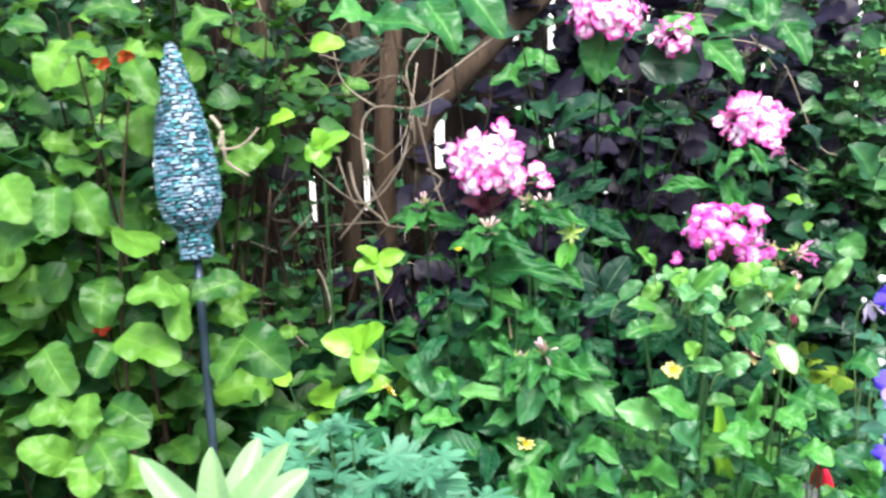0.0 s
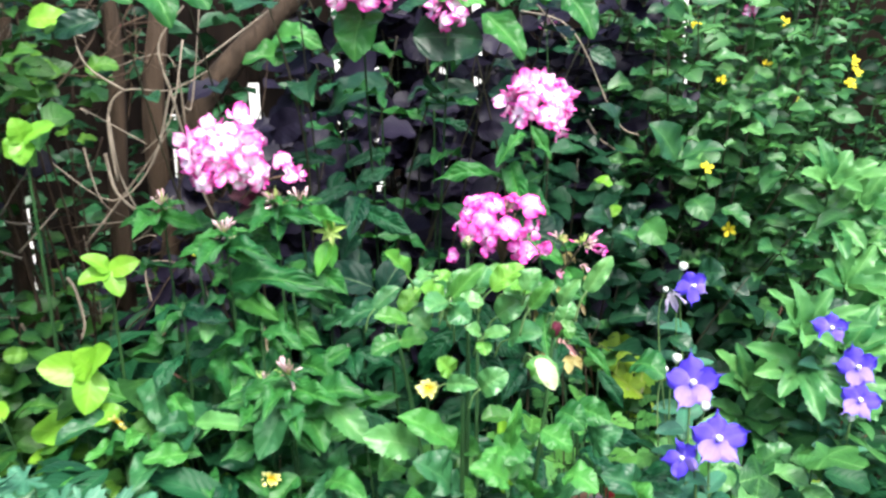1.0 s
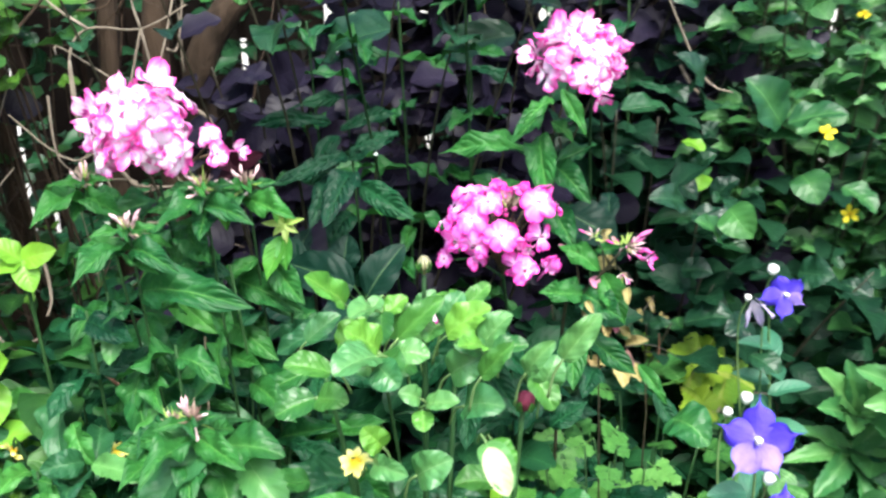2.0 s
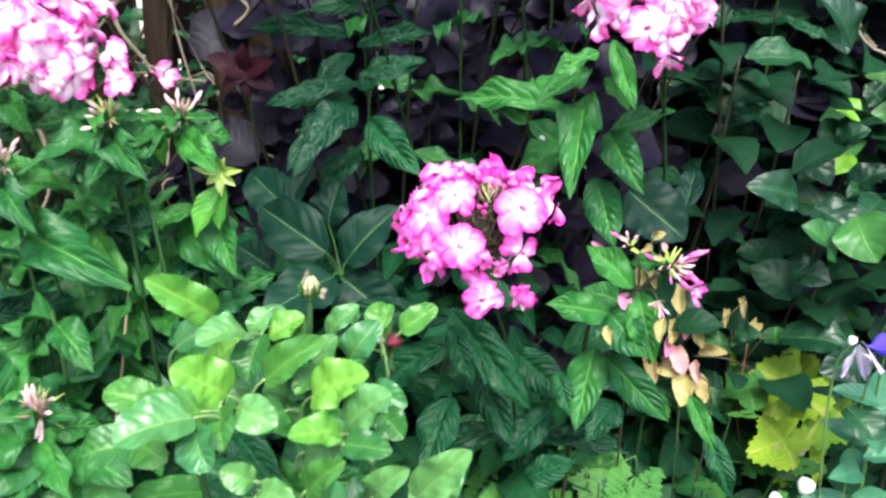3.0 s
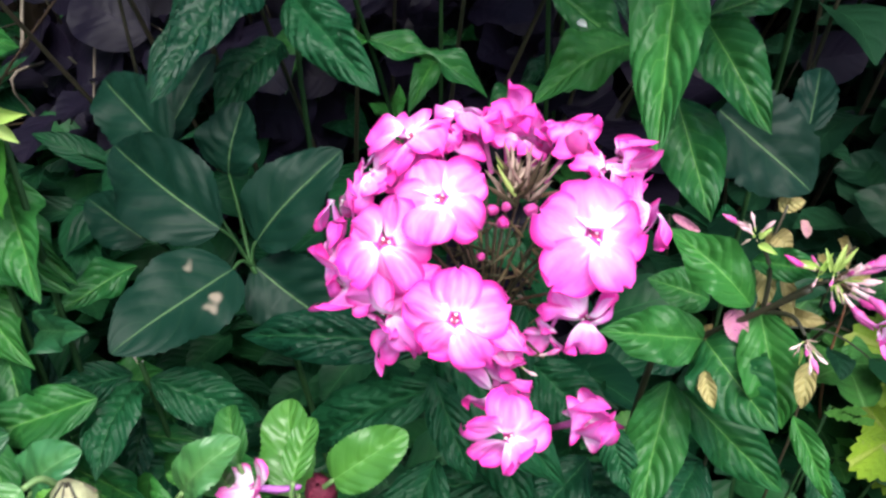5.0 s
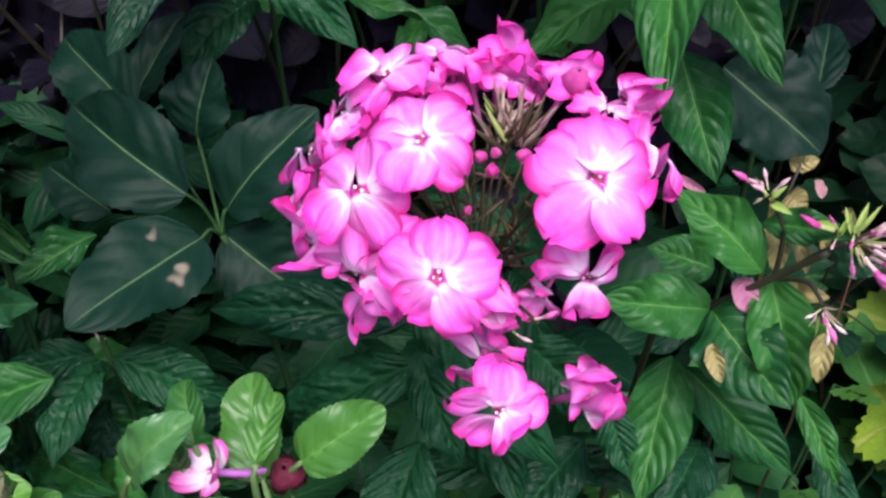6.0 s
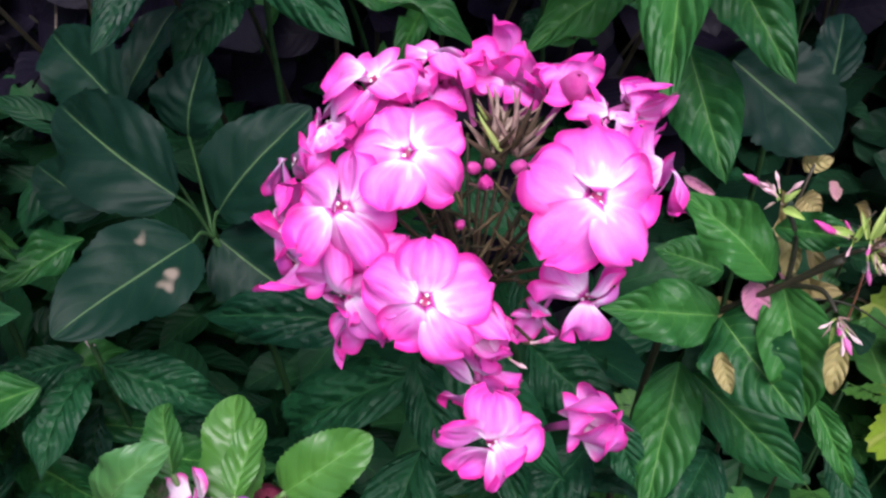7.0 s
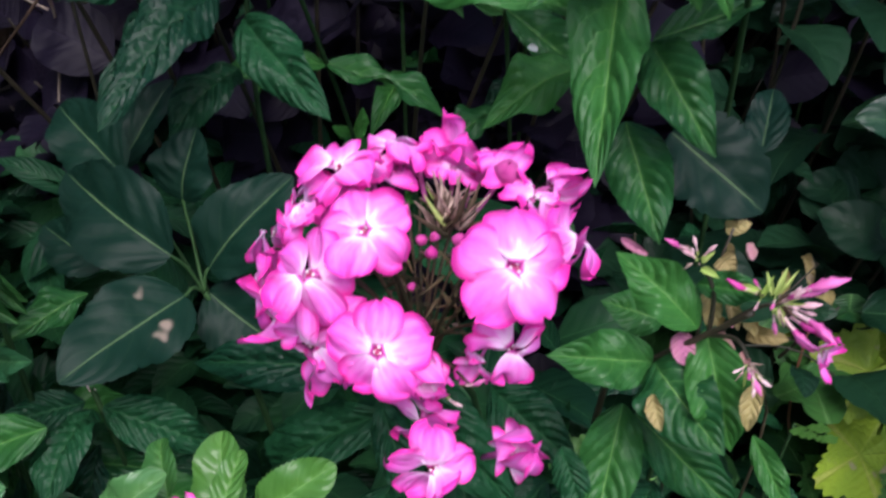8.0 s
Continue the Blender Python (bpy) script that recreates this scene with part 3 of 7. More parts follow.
# leaves that stand out: base, tip and width
DARK_LILAC = (
    (0.146, 1.135, 0.825,  0.078, 1.167, 0.841,  0.046),
    (0.091, 1.196, 0.826,  0.042, 1.226, 0.844,  0.041),
    (0.132, 1.179, 0.827,  0.137, 1.193, 0.861,  0.035),
    (0.158, 1.147, 0.812,  0.195, 1.167, 0.857,  0.038),
    (0.153, 1.129, 0.807,  0.121, 1.071, 0.797,  0.046),
    (0.156, 1.147, 0.797,  0.206, 1.144, 0.765,  0.044),
    (0.084, 1.173, 0.781,  0.044, 1.187, 0.792,  0.031),
    (0.065, 1.238, 0.804,  0.086, 1.273, 0.845,  0.027),
)
PHA_PHLOX = (
    (0.132, 1.242, 0.912,  0.103, 1.163, 0.876,  0.032),
    (0.148, 1.238, 0.901,  0.206, 1.195, 0.873,  0.030),
    (0.136, 1.251, 0.869,  0.114, 1.205, 0.843,  0.030),
    (0.123, 1.272, 0.904,  0.052, 1.243, 0.902,  0.021),
    (0.146, 1.207, 0.921,  0.121, 1.134, 0.885,  0.033),
    (0.129, 1.240, 0.926,  0.067, 1.207, 0.914,  0.018),
    (0.139, 1.233, 0.928,  0.190, 1.259, 0.952,  0.024),
    (0.126, 1.264, 0.948,  0.098, 1.215, 0.916,  0.020),
    (0.118, 1.268, 0.964,  0.036, 1.250, 0.966,  0.022),
    (0.139, 1.224, 0.934,  0.080, 1.191, 0.918,  0.023),
    (0.127, 1.266, 0.956,  0.190, 1.287, 0.967,  0.019),
    (0.141, 1.237, 0.936,  0.191, 1.256, 0.951,  0.021),
)
PHB_PHLOX = (
    (0.332, 1.191, 0.954,  0.333, 1.109, 0.904,  0.029),
    (0.324, 1.181, 0.942,  0.231, 1.187, 0.944,  0.024),
    (0.320, 1.237, 0.899,  0.277, 1.201, 0.877,  0.028),
    (0.347, 1.211, 0.924,  0.380, 1.172, 0.892,  0.028),
    (0.348, 1.211, 0.923,  0.395, 1.241, 0.935,  0.017),
    (0.342, 1.208, 0.885,  0.365, 1.173, 0.844,  0.030),
    (0.306, 1.239, 0.948,  0.281, 1.206, 0.942,  0.026),
    (0.330, 1.178, 0.976,  0.300, 1.127, 0.961,  0.019),
    (0.342, 1.180, 0.973,  0.363, 1.173, 0.952,  0.013),
    (0.339, 1.134, 1.002,  0.310, 1.116, 0.981,  0.015),
    (0.347, 1.139, 1.009,  0.368, 1.123, 0.967,  0.015),
)
PHB_LILAC = (
    (0.367, 1.257, 0.859,  0.417, 1.237, 0.831,  0.052),
    (0.415, 1.271, 0.847,  0.420, 1.310, 0.866,  0.023),
)
PHC_PHLOX = (
    (0.367, 1.131, 0.811,  0.322, 1.112, 0.821,  0.026),
    (0.382, 1.123, 0.839,  0.345, 1.139, 0.860,  0.023),
    (0.369, 1.129, 0.812,  0.399, 1.092, 0.801,  0.034),
    (0.386, 1.129, 0.834,  0.404, 1.106, 0.790,  0.026),
    (0.360, 1.145, 0.772,  0.355, 1.101, 0.724,  0.029),
    (0.366, 1.147, 0.766,  0.422, 1.137, 0.722,  0.028),
    (0.374, 1.183, 0.794,  0.343, 1.183, 0.801,  0.023),
    (0.379, 1.131, 0.855,  0.409, 1.116, 0.864,  0.013),
    (0.441, 1.221, 0.695,  0.469, 1.197, 0.657,  0.016),
)
PHF_PHLOX = (
    (0.247, 1.136, 0.791,  0.321, 1.100, 0.736,  0.034),
    (0.264, 1.158, 0.739,  0.307, 1.116, 0.687,  0.031),
    (0.259, 1.106, 0.732,  0.250, 1.055, 0.688,  0.031),
    (0.294, 1.185, 0.732,  0.345, 1.161, 0.709,  0.034),
)
PHG_PHLOX = (
    (0.381, 1.137, 0.733,  0.364, 1.100, 0.716,  0.028),
    (0.462, 1.231, 0.655,  0.491, 1.209, 0.603,  0.022),
    (0.328, 1.044, 0.717,  0.361, 1.043, 0.742,  0.022),
    (0.330, 1.154, 0.702,  0.299, 1.116, 0.670,  0.029),
)
PHD_PHLOX = (
    (0.111, 1.098, 0.759,  0.075, 1.076, 0.755,  0.019),
    (0.114, 1.097, 0.757,  0.116, 1.047, 0.741,  0.028),
    (0.120, 1.098, 0.758,  0.169, 1.112, 0.730,  0.026),
    (0.103, 1.113, 0.714,  0.105, 1.083, 0.674,  0.017),
    (0.090, 1.134, 0.794,  0.078, 1.100, 0.786,  0.015),
    (0.250, 1.113, 0.797,  0.161, 1.112, 0.783,  0.026),
    (0.254, 1.102, 0.782,  0.192, 1.115, 0.713,  0.032),
    (0.261, 1.076, 0.813,  0.284, 1.055, 0.779,  0.018),
    (0.335, 1.124, 0.759,  0.350, 1.107, 0.732,  0.017),
)
PHE_PHLOX = (
    (0.043, 1.108, 0.867,  0.047, 1.069, 0.844,  0.015),
    (0.043, 1.118, 0.845,  0.095, 1.094, 0.811,  0.023),
    (0.060, 1.111, 0.867,  0.057, 1.099, 0.848,  0.012),
    (0.020, 1.114, 0.810,  0.080, 1.070, 0.780,  0.038),
    (0.002, 1.123, 0.829,  0.017, 1.146, 0.860,  0.018),
    (0.110, 1.119, 0.807,  0.084, 1.083, 0.798,  0.017),
    (0.079, 1.090, 0.867,  0.113, 1.048, 0.840,  0.027),
    (-0.016, 1.001, 0.877,  0.088, 0.956, 0.876,  0.037),
    (0.041, 1.095, 0.852,  0.107, 1.073, 0.825,  0.030),
    (-0.003, 1.092, 0.909,  0.017, 1.042, 0.873,  0.029),
    (0.059, 1.080, 0.775,  0.087, 1.062, 0.730,  0.030),
    (-0.022, 1.042, 0.785,  -0.004, 1.018, 0.735,  0.034),
    (-0.048, 1.028, 0.772,  -0.001, 1.033, 0.760,  0.025),
    (0.034, 1.061, 0.906,  0.010, 1.040, 0.922,  0.017),
)
PHE_PHLOX_2 = (
    (0.015, 1.056, 0.905,  0.044, 1.011, 0.893,  0.027),
    (-0.020, 1.001, 0.811,  -0.025, 0.977, 0.764,  0.024),
    (0.021, 1.085, 0.885,  0.038, 1.066, 0.865,  0.014),
)
ROSE_ROSE = (
    (0.225, 0.974, 0.862,  0.216, 0.990, 0.868,  0.011),
    (0.242, 0.976, 0.852,  0.232, 0.998, 0.867,  0.018),
    (0.244, 0.968, 0.867,  0.244, 0.986, 0.874,  0.009),
    (0.254, 0.974, 0.864,  0.273, 0.983, 0.879,  0.016),
    (0.223, 0.970, 0.857,  0.216, 0.972, 0.870,  0.011),
    (0.232, 0.981, 0.844,  0.199, 0.977, 0.847,  0.009),
    (0.165, 0.914, 0.892,  0.141, 0.890, 0.922,  0.021),
    (0.188, 0.906, 0.889,  0.172, 0.881, 0.894,  0.021),
    (0.191, 0.874, 0.872,  0.170, 0.858, 0.894,  0.028),
    (0.191, 0.848, 0.879,  0.171, 0.818, 0.886,  0.029),
    (0.195, 0.859, 0.875,  0.210, 0.832, 0.872,  0.021),
    (0.192, 0.916, 0.884,  0.193, 0.895, 0.867,  0.022),
    (0.193, 0.925, 0.877,  0.210, 0.934, 0.888,  0.017),
    (0.190, 0.931, 0.890,  0.182, 0.923, 0.879,  0.013),
)
ROSE_ROSE_2 = (
    (0.205, 0.890, 0.874,  0.238, 0.892, 0.903,  0.019),
    (0.240, 0.870, 0.884,  0.270, 0.865, 0.905,  0.024),
    (0.261, 0.859, 0.877,  0.284, 0.856, 0.903,  0.023),
    (0.259, 0.902, 0.870,  0.280, 0.895, 0.870,  0.018),
    (0.265, 0.849, 0.878,  0.244, 0.839, 0.890,  0.015),
    (0.214, 0.893, 0.854,  0.198, 0.876, 0.852,  0.020),
    (0.168, 0.918, 0.856,  0.184, 0.911, 0.837,  0.021),
    (0.208, 0.910, 0.845,  0.204, 0.909, 0.866,  0.019),
    (0.232, 0.909, 0.875,  0.225, 0.883, 0.873,  0.020),
    (0.268, 0.890, 0.866,  0.283, 0.879, 0.861,  0.017),
    (0.193, 0.836, 0.884,  0.169, 0.808, 0.884,  0.028),
    (0.195, 0.834, 0.879,  0.209, 0.821, 0.869,  0.023),
    (0.263, 0.842, 0.886,  0.247, 0.821, 0.896,  0.016),
)
ROSE_ROSE_3 = (
    (0.269, 0.833, 0.888,  0.292, 0.829, 0.892,  0.015),
    (0.261, 0.806, 0.882,  0.281, 0.800, 0.907,  0.014),
    (0.289, 0.812, 0.881,  0.306, 0.805, 0.905,  0.014),
    (0.311, 0.801, 0.895,  0.333, 0.798, 0.925,  0.017),
    (0.205, 0.858, 0.877,  0.228, 0.852, 0.876,  0.020),
    (0.133, 0.929, 0.857,  0.159, 0.935, 0.875,  0.019),
    (0.159, 0.921, 0.854,  0.179, 0.927, 0.875,  0.021),
    (0.172, 0.952, 0.859,  0.189, 0.955, 0.878,  0.017),
    (0.195, 0.932, 0.857,  0.212, 0.939, 0.881,  0.019),
    (0.213, 0.962, 0.860,  0.230, 0.967, 0.881,  0.014),
    (0.236, 0.934, 0.865,  0.251, 0.940, 0.889,  0.020),
    (0.214, 0.934, 0.853,  0.227, 0.939, 0.876,  0.018),
    (0.241, 0.854, 0.862,  0.266, 0.843, 0.880,  0.026),
)
ROSE_ROSE_4 = (
    (0.250, 0.848, 0.841,  0.276, 0.825, 0.852,  0.027),
    (0.267, 0.831, 0.824,  0.276, 0.815, 0.806,  0.024),
    (0.217, 0.823, 0.804,  0.241, 0.813, 0.821,  0.026),
    (0.298, 0.864, 0.855,  0.310, 0.848, 0.836,  0.021),
    (0.158, 0.869, 0.859,  0.127, 0.864, 0.867,  0.021),
    (0.148, 0.856, 0.846,  0.122, 0.846, 0.838,  0.023),
    (0.150, 0.856, 0.846,  0.173, 0.843, 0.849,  0.022),
    (0.221, 0.839, 0.852,  0.207, 0.832, 0.860,  0.015),
    (0.225, 0.837, 0.848,  0.247, 0.826, 0.855,  0.015),
    (0.222, 0.836, 0.844,  0.223, 0.824, 0.835,  0.015),
    (0.188, 0.831, 0.809,  0.212, 0.808, 0.813,  0.017),
    (0.263, 0.808, 0.835,  0.276, 0.781, 0.815,  0.021),
    (0.304, 0.859, 0.848,  0.314, 0.864, 0.869,  0.022),
    (0.194, 0.842, 0.815,  0.181, 0.838, 0.832,  0.020),
)
FRONT_BROAD = (
    (0.225, 0.792, 0.761,  0.212, 0.768, 0.742,  0.020),
    (0.270, 0.807, 0.766,  0.292, 0.789, 0.750,  0.029),
    (0.313, 0.843, 0.770,  0.338, 0.816, 0.761,  0.030),
    (0.229, 0.766, 0.741,  0.193, 0.755, 0.761,  0.029),
    (0.283, 0.777, 0.735,  0.305, 0.751, 0.729,  0.028),
    (0.423, 0.985, 0.755,  0.446, 0.952, 0.747,  0.041),
    (0.347, 0.774, 0.713,  0.311, 0.760, 0.739,  0.034),
    (0.341, 0.771, 0.694,  0.355, 0.757, 0.729,  0.034),
    (0.324, 0.830, 0.734,  0.348, 0.813, 0.755,  0.033),
    (0.295, 0.838, 0.770,  0.313, 0.815, 0.759,  0.030),
    (0.252, 0.815, 0.755,  0.221, 0.793, 0.743,  0.035),
    (0.178, 0.782, 0.735,  0.145, 0.769, 0.765,  0.039),
    (-0.016, 1.074, 0.849,  0.036, 1.039, 0.820,  0.026),
    (-0.050, 1.100, 0.814,  -0.015, 1.062, 0.766,  0.028),
)
FRONT_BROAD_2 = (
    (0.084, 1.079, 0.796,  0.122, 1.060, 0.819,  0.019),
    (-0.033, 1.003, 0.848,  -0.038, 0.975, 0.822,  0.020),
    (0.056, 0.922, 0.779,  0.011, 0.873, 0.735,  0.038),
    (0.063, 0.920, 0.778,  0.116, 0.894, 0.780,  0.034),
    (0.052, 0.929, 0.768,  0.074, 0.885, 0.729,  0.033),
    (-0.052, 0.947, 0.748,  0.006, 0.919, 0.747,  0.021),
    (-0.059, 0.948, 0.749,  -0.088, 0.931, 0.752,  0.024),
    (-0.058, 0.911, 0.731,  -0.099, 0.896, 0.733,  0.023),
    (0.194, 0.834, 0.748,  0.140, 0.829, 0.782,  0.032),
    (0.161, 0.847, 0.743,  0.109, 0.838, 0.762,  0.035),
    (0.237, 0.808, 0.748,  0.249, 0.801, 0.801,  0.014),
    (0.141, 0.982, 0.844,  0.100, 0.972, 0.829,  0.020),
    (0.079, 0.916, 0.770,  0.116, 0.882, 0.737,  0.033),
    (0.003, 0.970, 0.783,  -0.010, 0.943, 0.753,  0.025),
)
PHH_PHLOX = (
    (0.027, 1.119, 0.801,  0.064, 1.083, 0.763,  0.027),
    (0.112, 1.069, 0.771,  0.059, 1.049, 0.750,  0.026),
    (-0.029, 1.001, 0.805,  -0.009, 0.960, 0.739,  0.025),
    (-0.077, 0.976, 0.770,  -0.054, 0.955, 0.740,  0.025),
)
RIGHT_ROUND = (
    (0.528, 1.338, 0.978,  0.495, 1.331, 1.015,  0.043),
    (0.627, 1.365, 0.927,  0.578, 1.354, 0.982,  0.059),
    (0.638, 1.373, 0.926,  0.697, 1.349, 0.938,  0.041),
    (0.553, 1.299, 0.846,  0.572, 1.269, 0.820,  0.044),
    (0.544, 1.291, 0.812,  0.510, 1.281, 0.838,  0.036),
    (0.666, 1.394, 0.859,  0.679, 1.363, 0.830,  0.048),
    (0.733, 1.431, 0.833,  0.763, 1.399, 0.805,  0.040),
    (0.644, 1.317, 0.761,  0.672, 1.284, 0.766,  0.044),
    (0.814, 1.514, 0.982,  0.843, 1.482, 0.952,  0.058),
    (0.652, 1.494, 1.029,  0.680, 1.471, 1.033,  0.032),
)
SIDE_ROUND = (
    (0.509, 1.325, 0.848,  0.463, 1.298, 0.861,  0.035),
    (0.534, 1.384, 0.818,  0.575, 1.362, 0.799,  0.036),
    (0.566, 1.418, 0.826,  0.598, 1.415, 0.851,  0.032),
    (0.600, 1.391, 0.802,  0.556, 1.353, 0.791,  0.036),
    (0.415, 1.512, 0.902,  0.379, 1.470, 0.880,  0.041),
    (0.427, 1.504, 0.882,  0.449, 1.490, 0.864,  0.035),
    (0.537, 1.613, 0.958,  0.482, 1.571, 0.943,  0.049),
    (0.466, 1.622, 0.941,  0.502, 1.597, 0.918,  0.043),
    (0.539, 1.584, 0.943,  0.563, 1.557, 0.924,  0.035),
    (0.559, 1.484, 0.846,  0.586, 1.478, 0.869,  0.028),
    (0.533, 1.421, 0.732,  0.569, 1.407, 0.732,  0.034),
    (0.587, 1.307, 0.705,  0.552, 1.285, 0.700,  0.035),
    (0.576, 1.260, 0.685,  0.602, 1.234, 0.667,  0.034),
    (0.440, 1.561, 0.944,  0.418, 1.561, 0.954,  0.030),
)
SIDE_ROUND_2 = (
    (0.410, 1.530, 0.894,  0.440, 1.509, 0.885,  0.035),
    (0.478, 1.524, 0.851,  0.439, 1.498, 0.839,  0.033),
    (0.562, 1.555, 0.873,  0.584, 1.531, 0.861,  0.030),
    (0.571, 1.484, 0.841,  0.556, 1.460, 0.824,  0.028),
    (0.560, 1.404, 0.799,  0.582, 1.388, 0.803,  0.032),
    (0.594, 1.403, 0.827,  0.573, 1.367, 0.811,  0.031),
    (0.587, 1.425, 0.829,  0.563, 1.395, 0.826,  0.021),
    (0.527, 1.473, 0.840,  0.557, 1.456, 0.814,  0.034),
    (0.608, 1.566, 0.875,  0.588, 1.569, 0.890,  0.030),
)
YEL_VINE = (
    (0.566, 1.420, 0.618,  0.530, 1.362, 0.590,  0.076),
    (0.605, 1.425, 0.600,  0.572, 1.362, 0.572,  0.072),
    (0.505, 1.446, 0.615,  0.478, 1.425, 0.632,  0.034),
    (0.561, 1.435, 0.600,  0.582, 1.428, 0.628,  0.046),
    (0.585, 1.400, 0.555,  0.548, 1.352, 0.530,  0.066),
    (0.560, 1.352, 0.585,  0.512, 1.308, 0.582,  0.058),
)
LEFT_HYDRA = (
    (-0.436, 0.914, 0.908,  -0.435, 0.880, 0.859,  0.046),
    (-0.495, 0.881, 0.839,  -0.459, 0.848, 0.797,  0.051),
    (-0.421, 0.880, 0.841,  -0.435, 0.850, 0.813,  0.036),
    (-0.456, 0.848, 0.779,  -0.497, 0.825, 0.780,  0.036),
    (-0.438, 0.841, 0.799,  -0.435, 0.810, 0.762,  0.038),
    (-0.423, 0.849, 0.786,  -0.373, 0.820, 0.769,  0.041),
    (-0.426, 0.824, 0.762,  -0.368, 0.798, 0.761,  0.038),
    (-0.449, 0.809, 0.737,  -0.497, 0.791, 0.764,  0.040),
    (-0.424, 0.803, 0.762,  -0.392, 0.772, 0.728,  0.039),
    (-0.411, 0.796, 0.726,  -0.353, 0.772, 0.735,  0.039),
    (-0.429, 0.792, 0.753,  -0.422, 0.760, 0.720,  0.039),
    (-0.332, 0.819, 0.903,  -0.378, 0.797, 0.910,  0.034),
    (-0.341, 0.841, 0.911,  -0.327, 0.807, 0.862,  0.034),
    (-0.285, 0.889, 0.904,  -0.331, 0.863, 0.893,  0.036),
)
LEFT_HYDRA_2 = (
    (-0.403, 0.842, 0.856,  -0.335, 0.812, 0.839,  0.047),
    (-0.297, 0.927, 0.835,  -0.242, 0.894, 0.797,  0.058),
    (-0.288, 0.906, 0.833,  -0.313, 0.874, 0.794,  0.043),
    (-0.536, 0.917, 1.017,  -0.499, 0.883, 0.973,  0.054),
    (-0.470, 0.893, 1.009,  -0.463, 0.859, 0.961,  0.045),
    (-0.458, 0.913, 1.006,  -0.423, 0.879, 0.960,  0.048),
    (-0.514, 0.928, 0.973,  -0.536, 0.895, 0.926,  0.055),
    (-0.510, 0.896, 1.172,  -0.455, 0.870, 1.170,  0.032),
    (-0.445, 0.892, 1.160,  -0.456, 0.858, 1.110,  0.037),
    (-0.435, 0.859, 1.149,  -0.384, 0.831, 1.140,  0.022),
    (-0.388, 0.917, 1.139,  -0.357, 0.883, 1.093,  0.034),
    (-0.399, 0.979, 1.088,  -0.384, 0.943, 1.035,  0.050),
    (-0.288, 0.944, 1.184,  -0.330, 0.915, 1.158,  0.036),
    (-0.381, 0.947, 1.189,  -0.433, 0.924, 1.190,  0.036),
)
OVER_BROAD = (
    (-0.055, 0.922, 1.203,  0.002, 0.886, 1.150,  0.054),
    (-0.076, 1.023, 1.196,  -0.043, 0.986, 1.134,  0.045),
    (-0.136, 1.041, 1.179,  -0.187, 1.018, 1.179,  0.041),
    (-0.141, 0.989, 1.173,  -0.072, 0.960, 1.158,  0.039),
    (0.156, 1.132, 1.156,  0.138, 1.096, 1.094,  0.056),
    (0.048, 1.230, 1.124,  0.106, 1.202, 1.111,  0.039),
    (0.074, 1.225, 1.102,  0.010, 1.201, 1.094,  0.036),
    (0.322, 1.233, 1.167,  0.394, 1.204, 1.157,  0.047),
    (0.420, 1.230, 1.168,  0.443, 1.194, 1.107,  0.040),
    (0.313, 1.228, 1.144,  0.353, 1.191, 1.085,  0.040),
    (0.395, 1.238, 1.206,  0.385, 1.204, 1.152,  0.042),
    (0.244, 1.214, 1.166,  0.305, 1.185, 1.152,  0.040),
)
DEAD_CREAM = (
    (0.427, 1.386, 0.718,  0.430, 1.351, 0.701,  0.017),
    (0.408, 1.386, 0.703,  0.418, 1.352, 0.685,  0.016),
    (0.432, 1.368, 0.689,  0.425, 1.332, 0.676,  0.014),
    (0.405, 1.357, 0.646,  0.415, 1.326, 0.634,  0.014),
    (0.445, 1.346, 0.640,  0.442, 1.310, 0.624,  0.024),
    (0.453, 1.352, 0.635,  0.465, 1.321, 0.624,  0.016),
    (0.443, 1.370, 0.677,  0.455, 1.343, 0.672,  0.012),
    (0.455, 1.373, 0.654,  0.480, 1.356, 0.664,  0.014),
    (0.478, 1.414, 0.681,  0.476, 1.384, 0.676,  0.007),
    (0.490, 1.423, 0.693,  0.494, 1.393, 0.686,  0.008),
    (0.510, 1.416, 0.670,  0.498, 1.386, 0.669,  0.013),
    (0.418, 1.349, 0.647,  0.436, 1.326, 0.648,  0.017),
)
DEAD_PINK = (
    (0.436, 1.365, 0.694,  0.436, 1.333, 0.684,  0.013),
    (0.428, 1.349, 0.665,  0.440, 1.319, 0.654,  0.018),
    (0.422, 1.357, 0.672,  0.421, 1.326, 0.665,  0.010),
    (0.451, 1.349, 0.654,  0.457, 1.319, 0.646,  0.010),
)
STRAW = (
    ((0.027, 1.010, 0.703), (0.021, 1.037, 0.760), (0.018, 1.060, 0.809)),
)
FAR_TWIGS = (
    ((-0.202, 1.426, 0.973), (-0.188, 1.403, 0.920), (-0.154, 1.394, 0.886), (-0.138, 1.391, 0.872), (-0.087, 1.400, 0.867)),
    ((-0.253, 1.337, 0.817), (-0.242, 1.331, 0.798), (-0.232, 1.313, 0.758), (-0.236, 1.303, 0.739)),
    ((0.556, 1.609, 0.987), (0.580, 1.591, 0.939), (0.620, 1.587, 0.911)),
    ((-0.077, 1.447, 0.956), (-0.054, 1.443, 0.938), (-0.066, 1.432, 0.922)),
)
DEAD_STEM = (
    ((0.472, 1.317, 0.584), (0.443, 1.342, 0.649), (0.426, 1.360, 0.694), (0.418, 1.374, 0.724)),
    ((0.449, 1.349, 0.659), (0.489, 1.356, 0.656), (0.537, 1.353, 0.627)),
    ((0.439, 1.354, 0.674), (0.467, 1.367, 0.688), (0.491, 1.384, 0.712)),
)
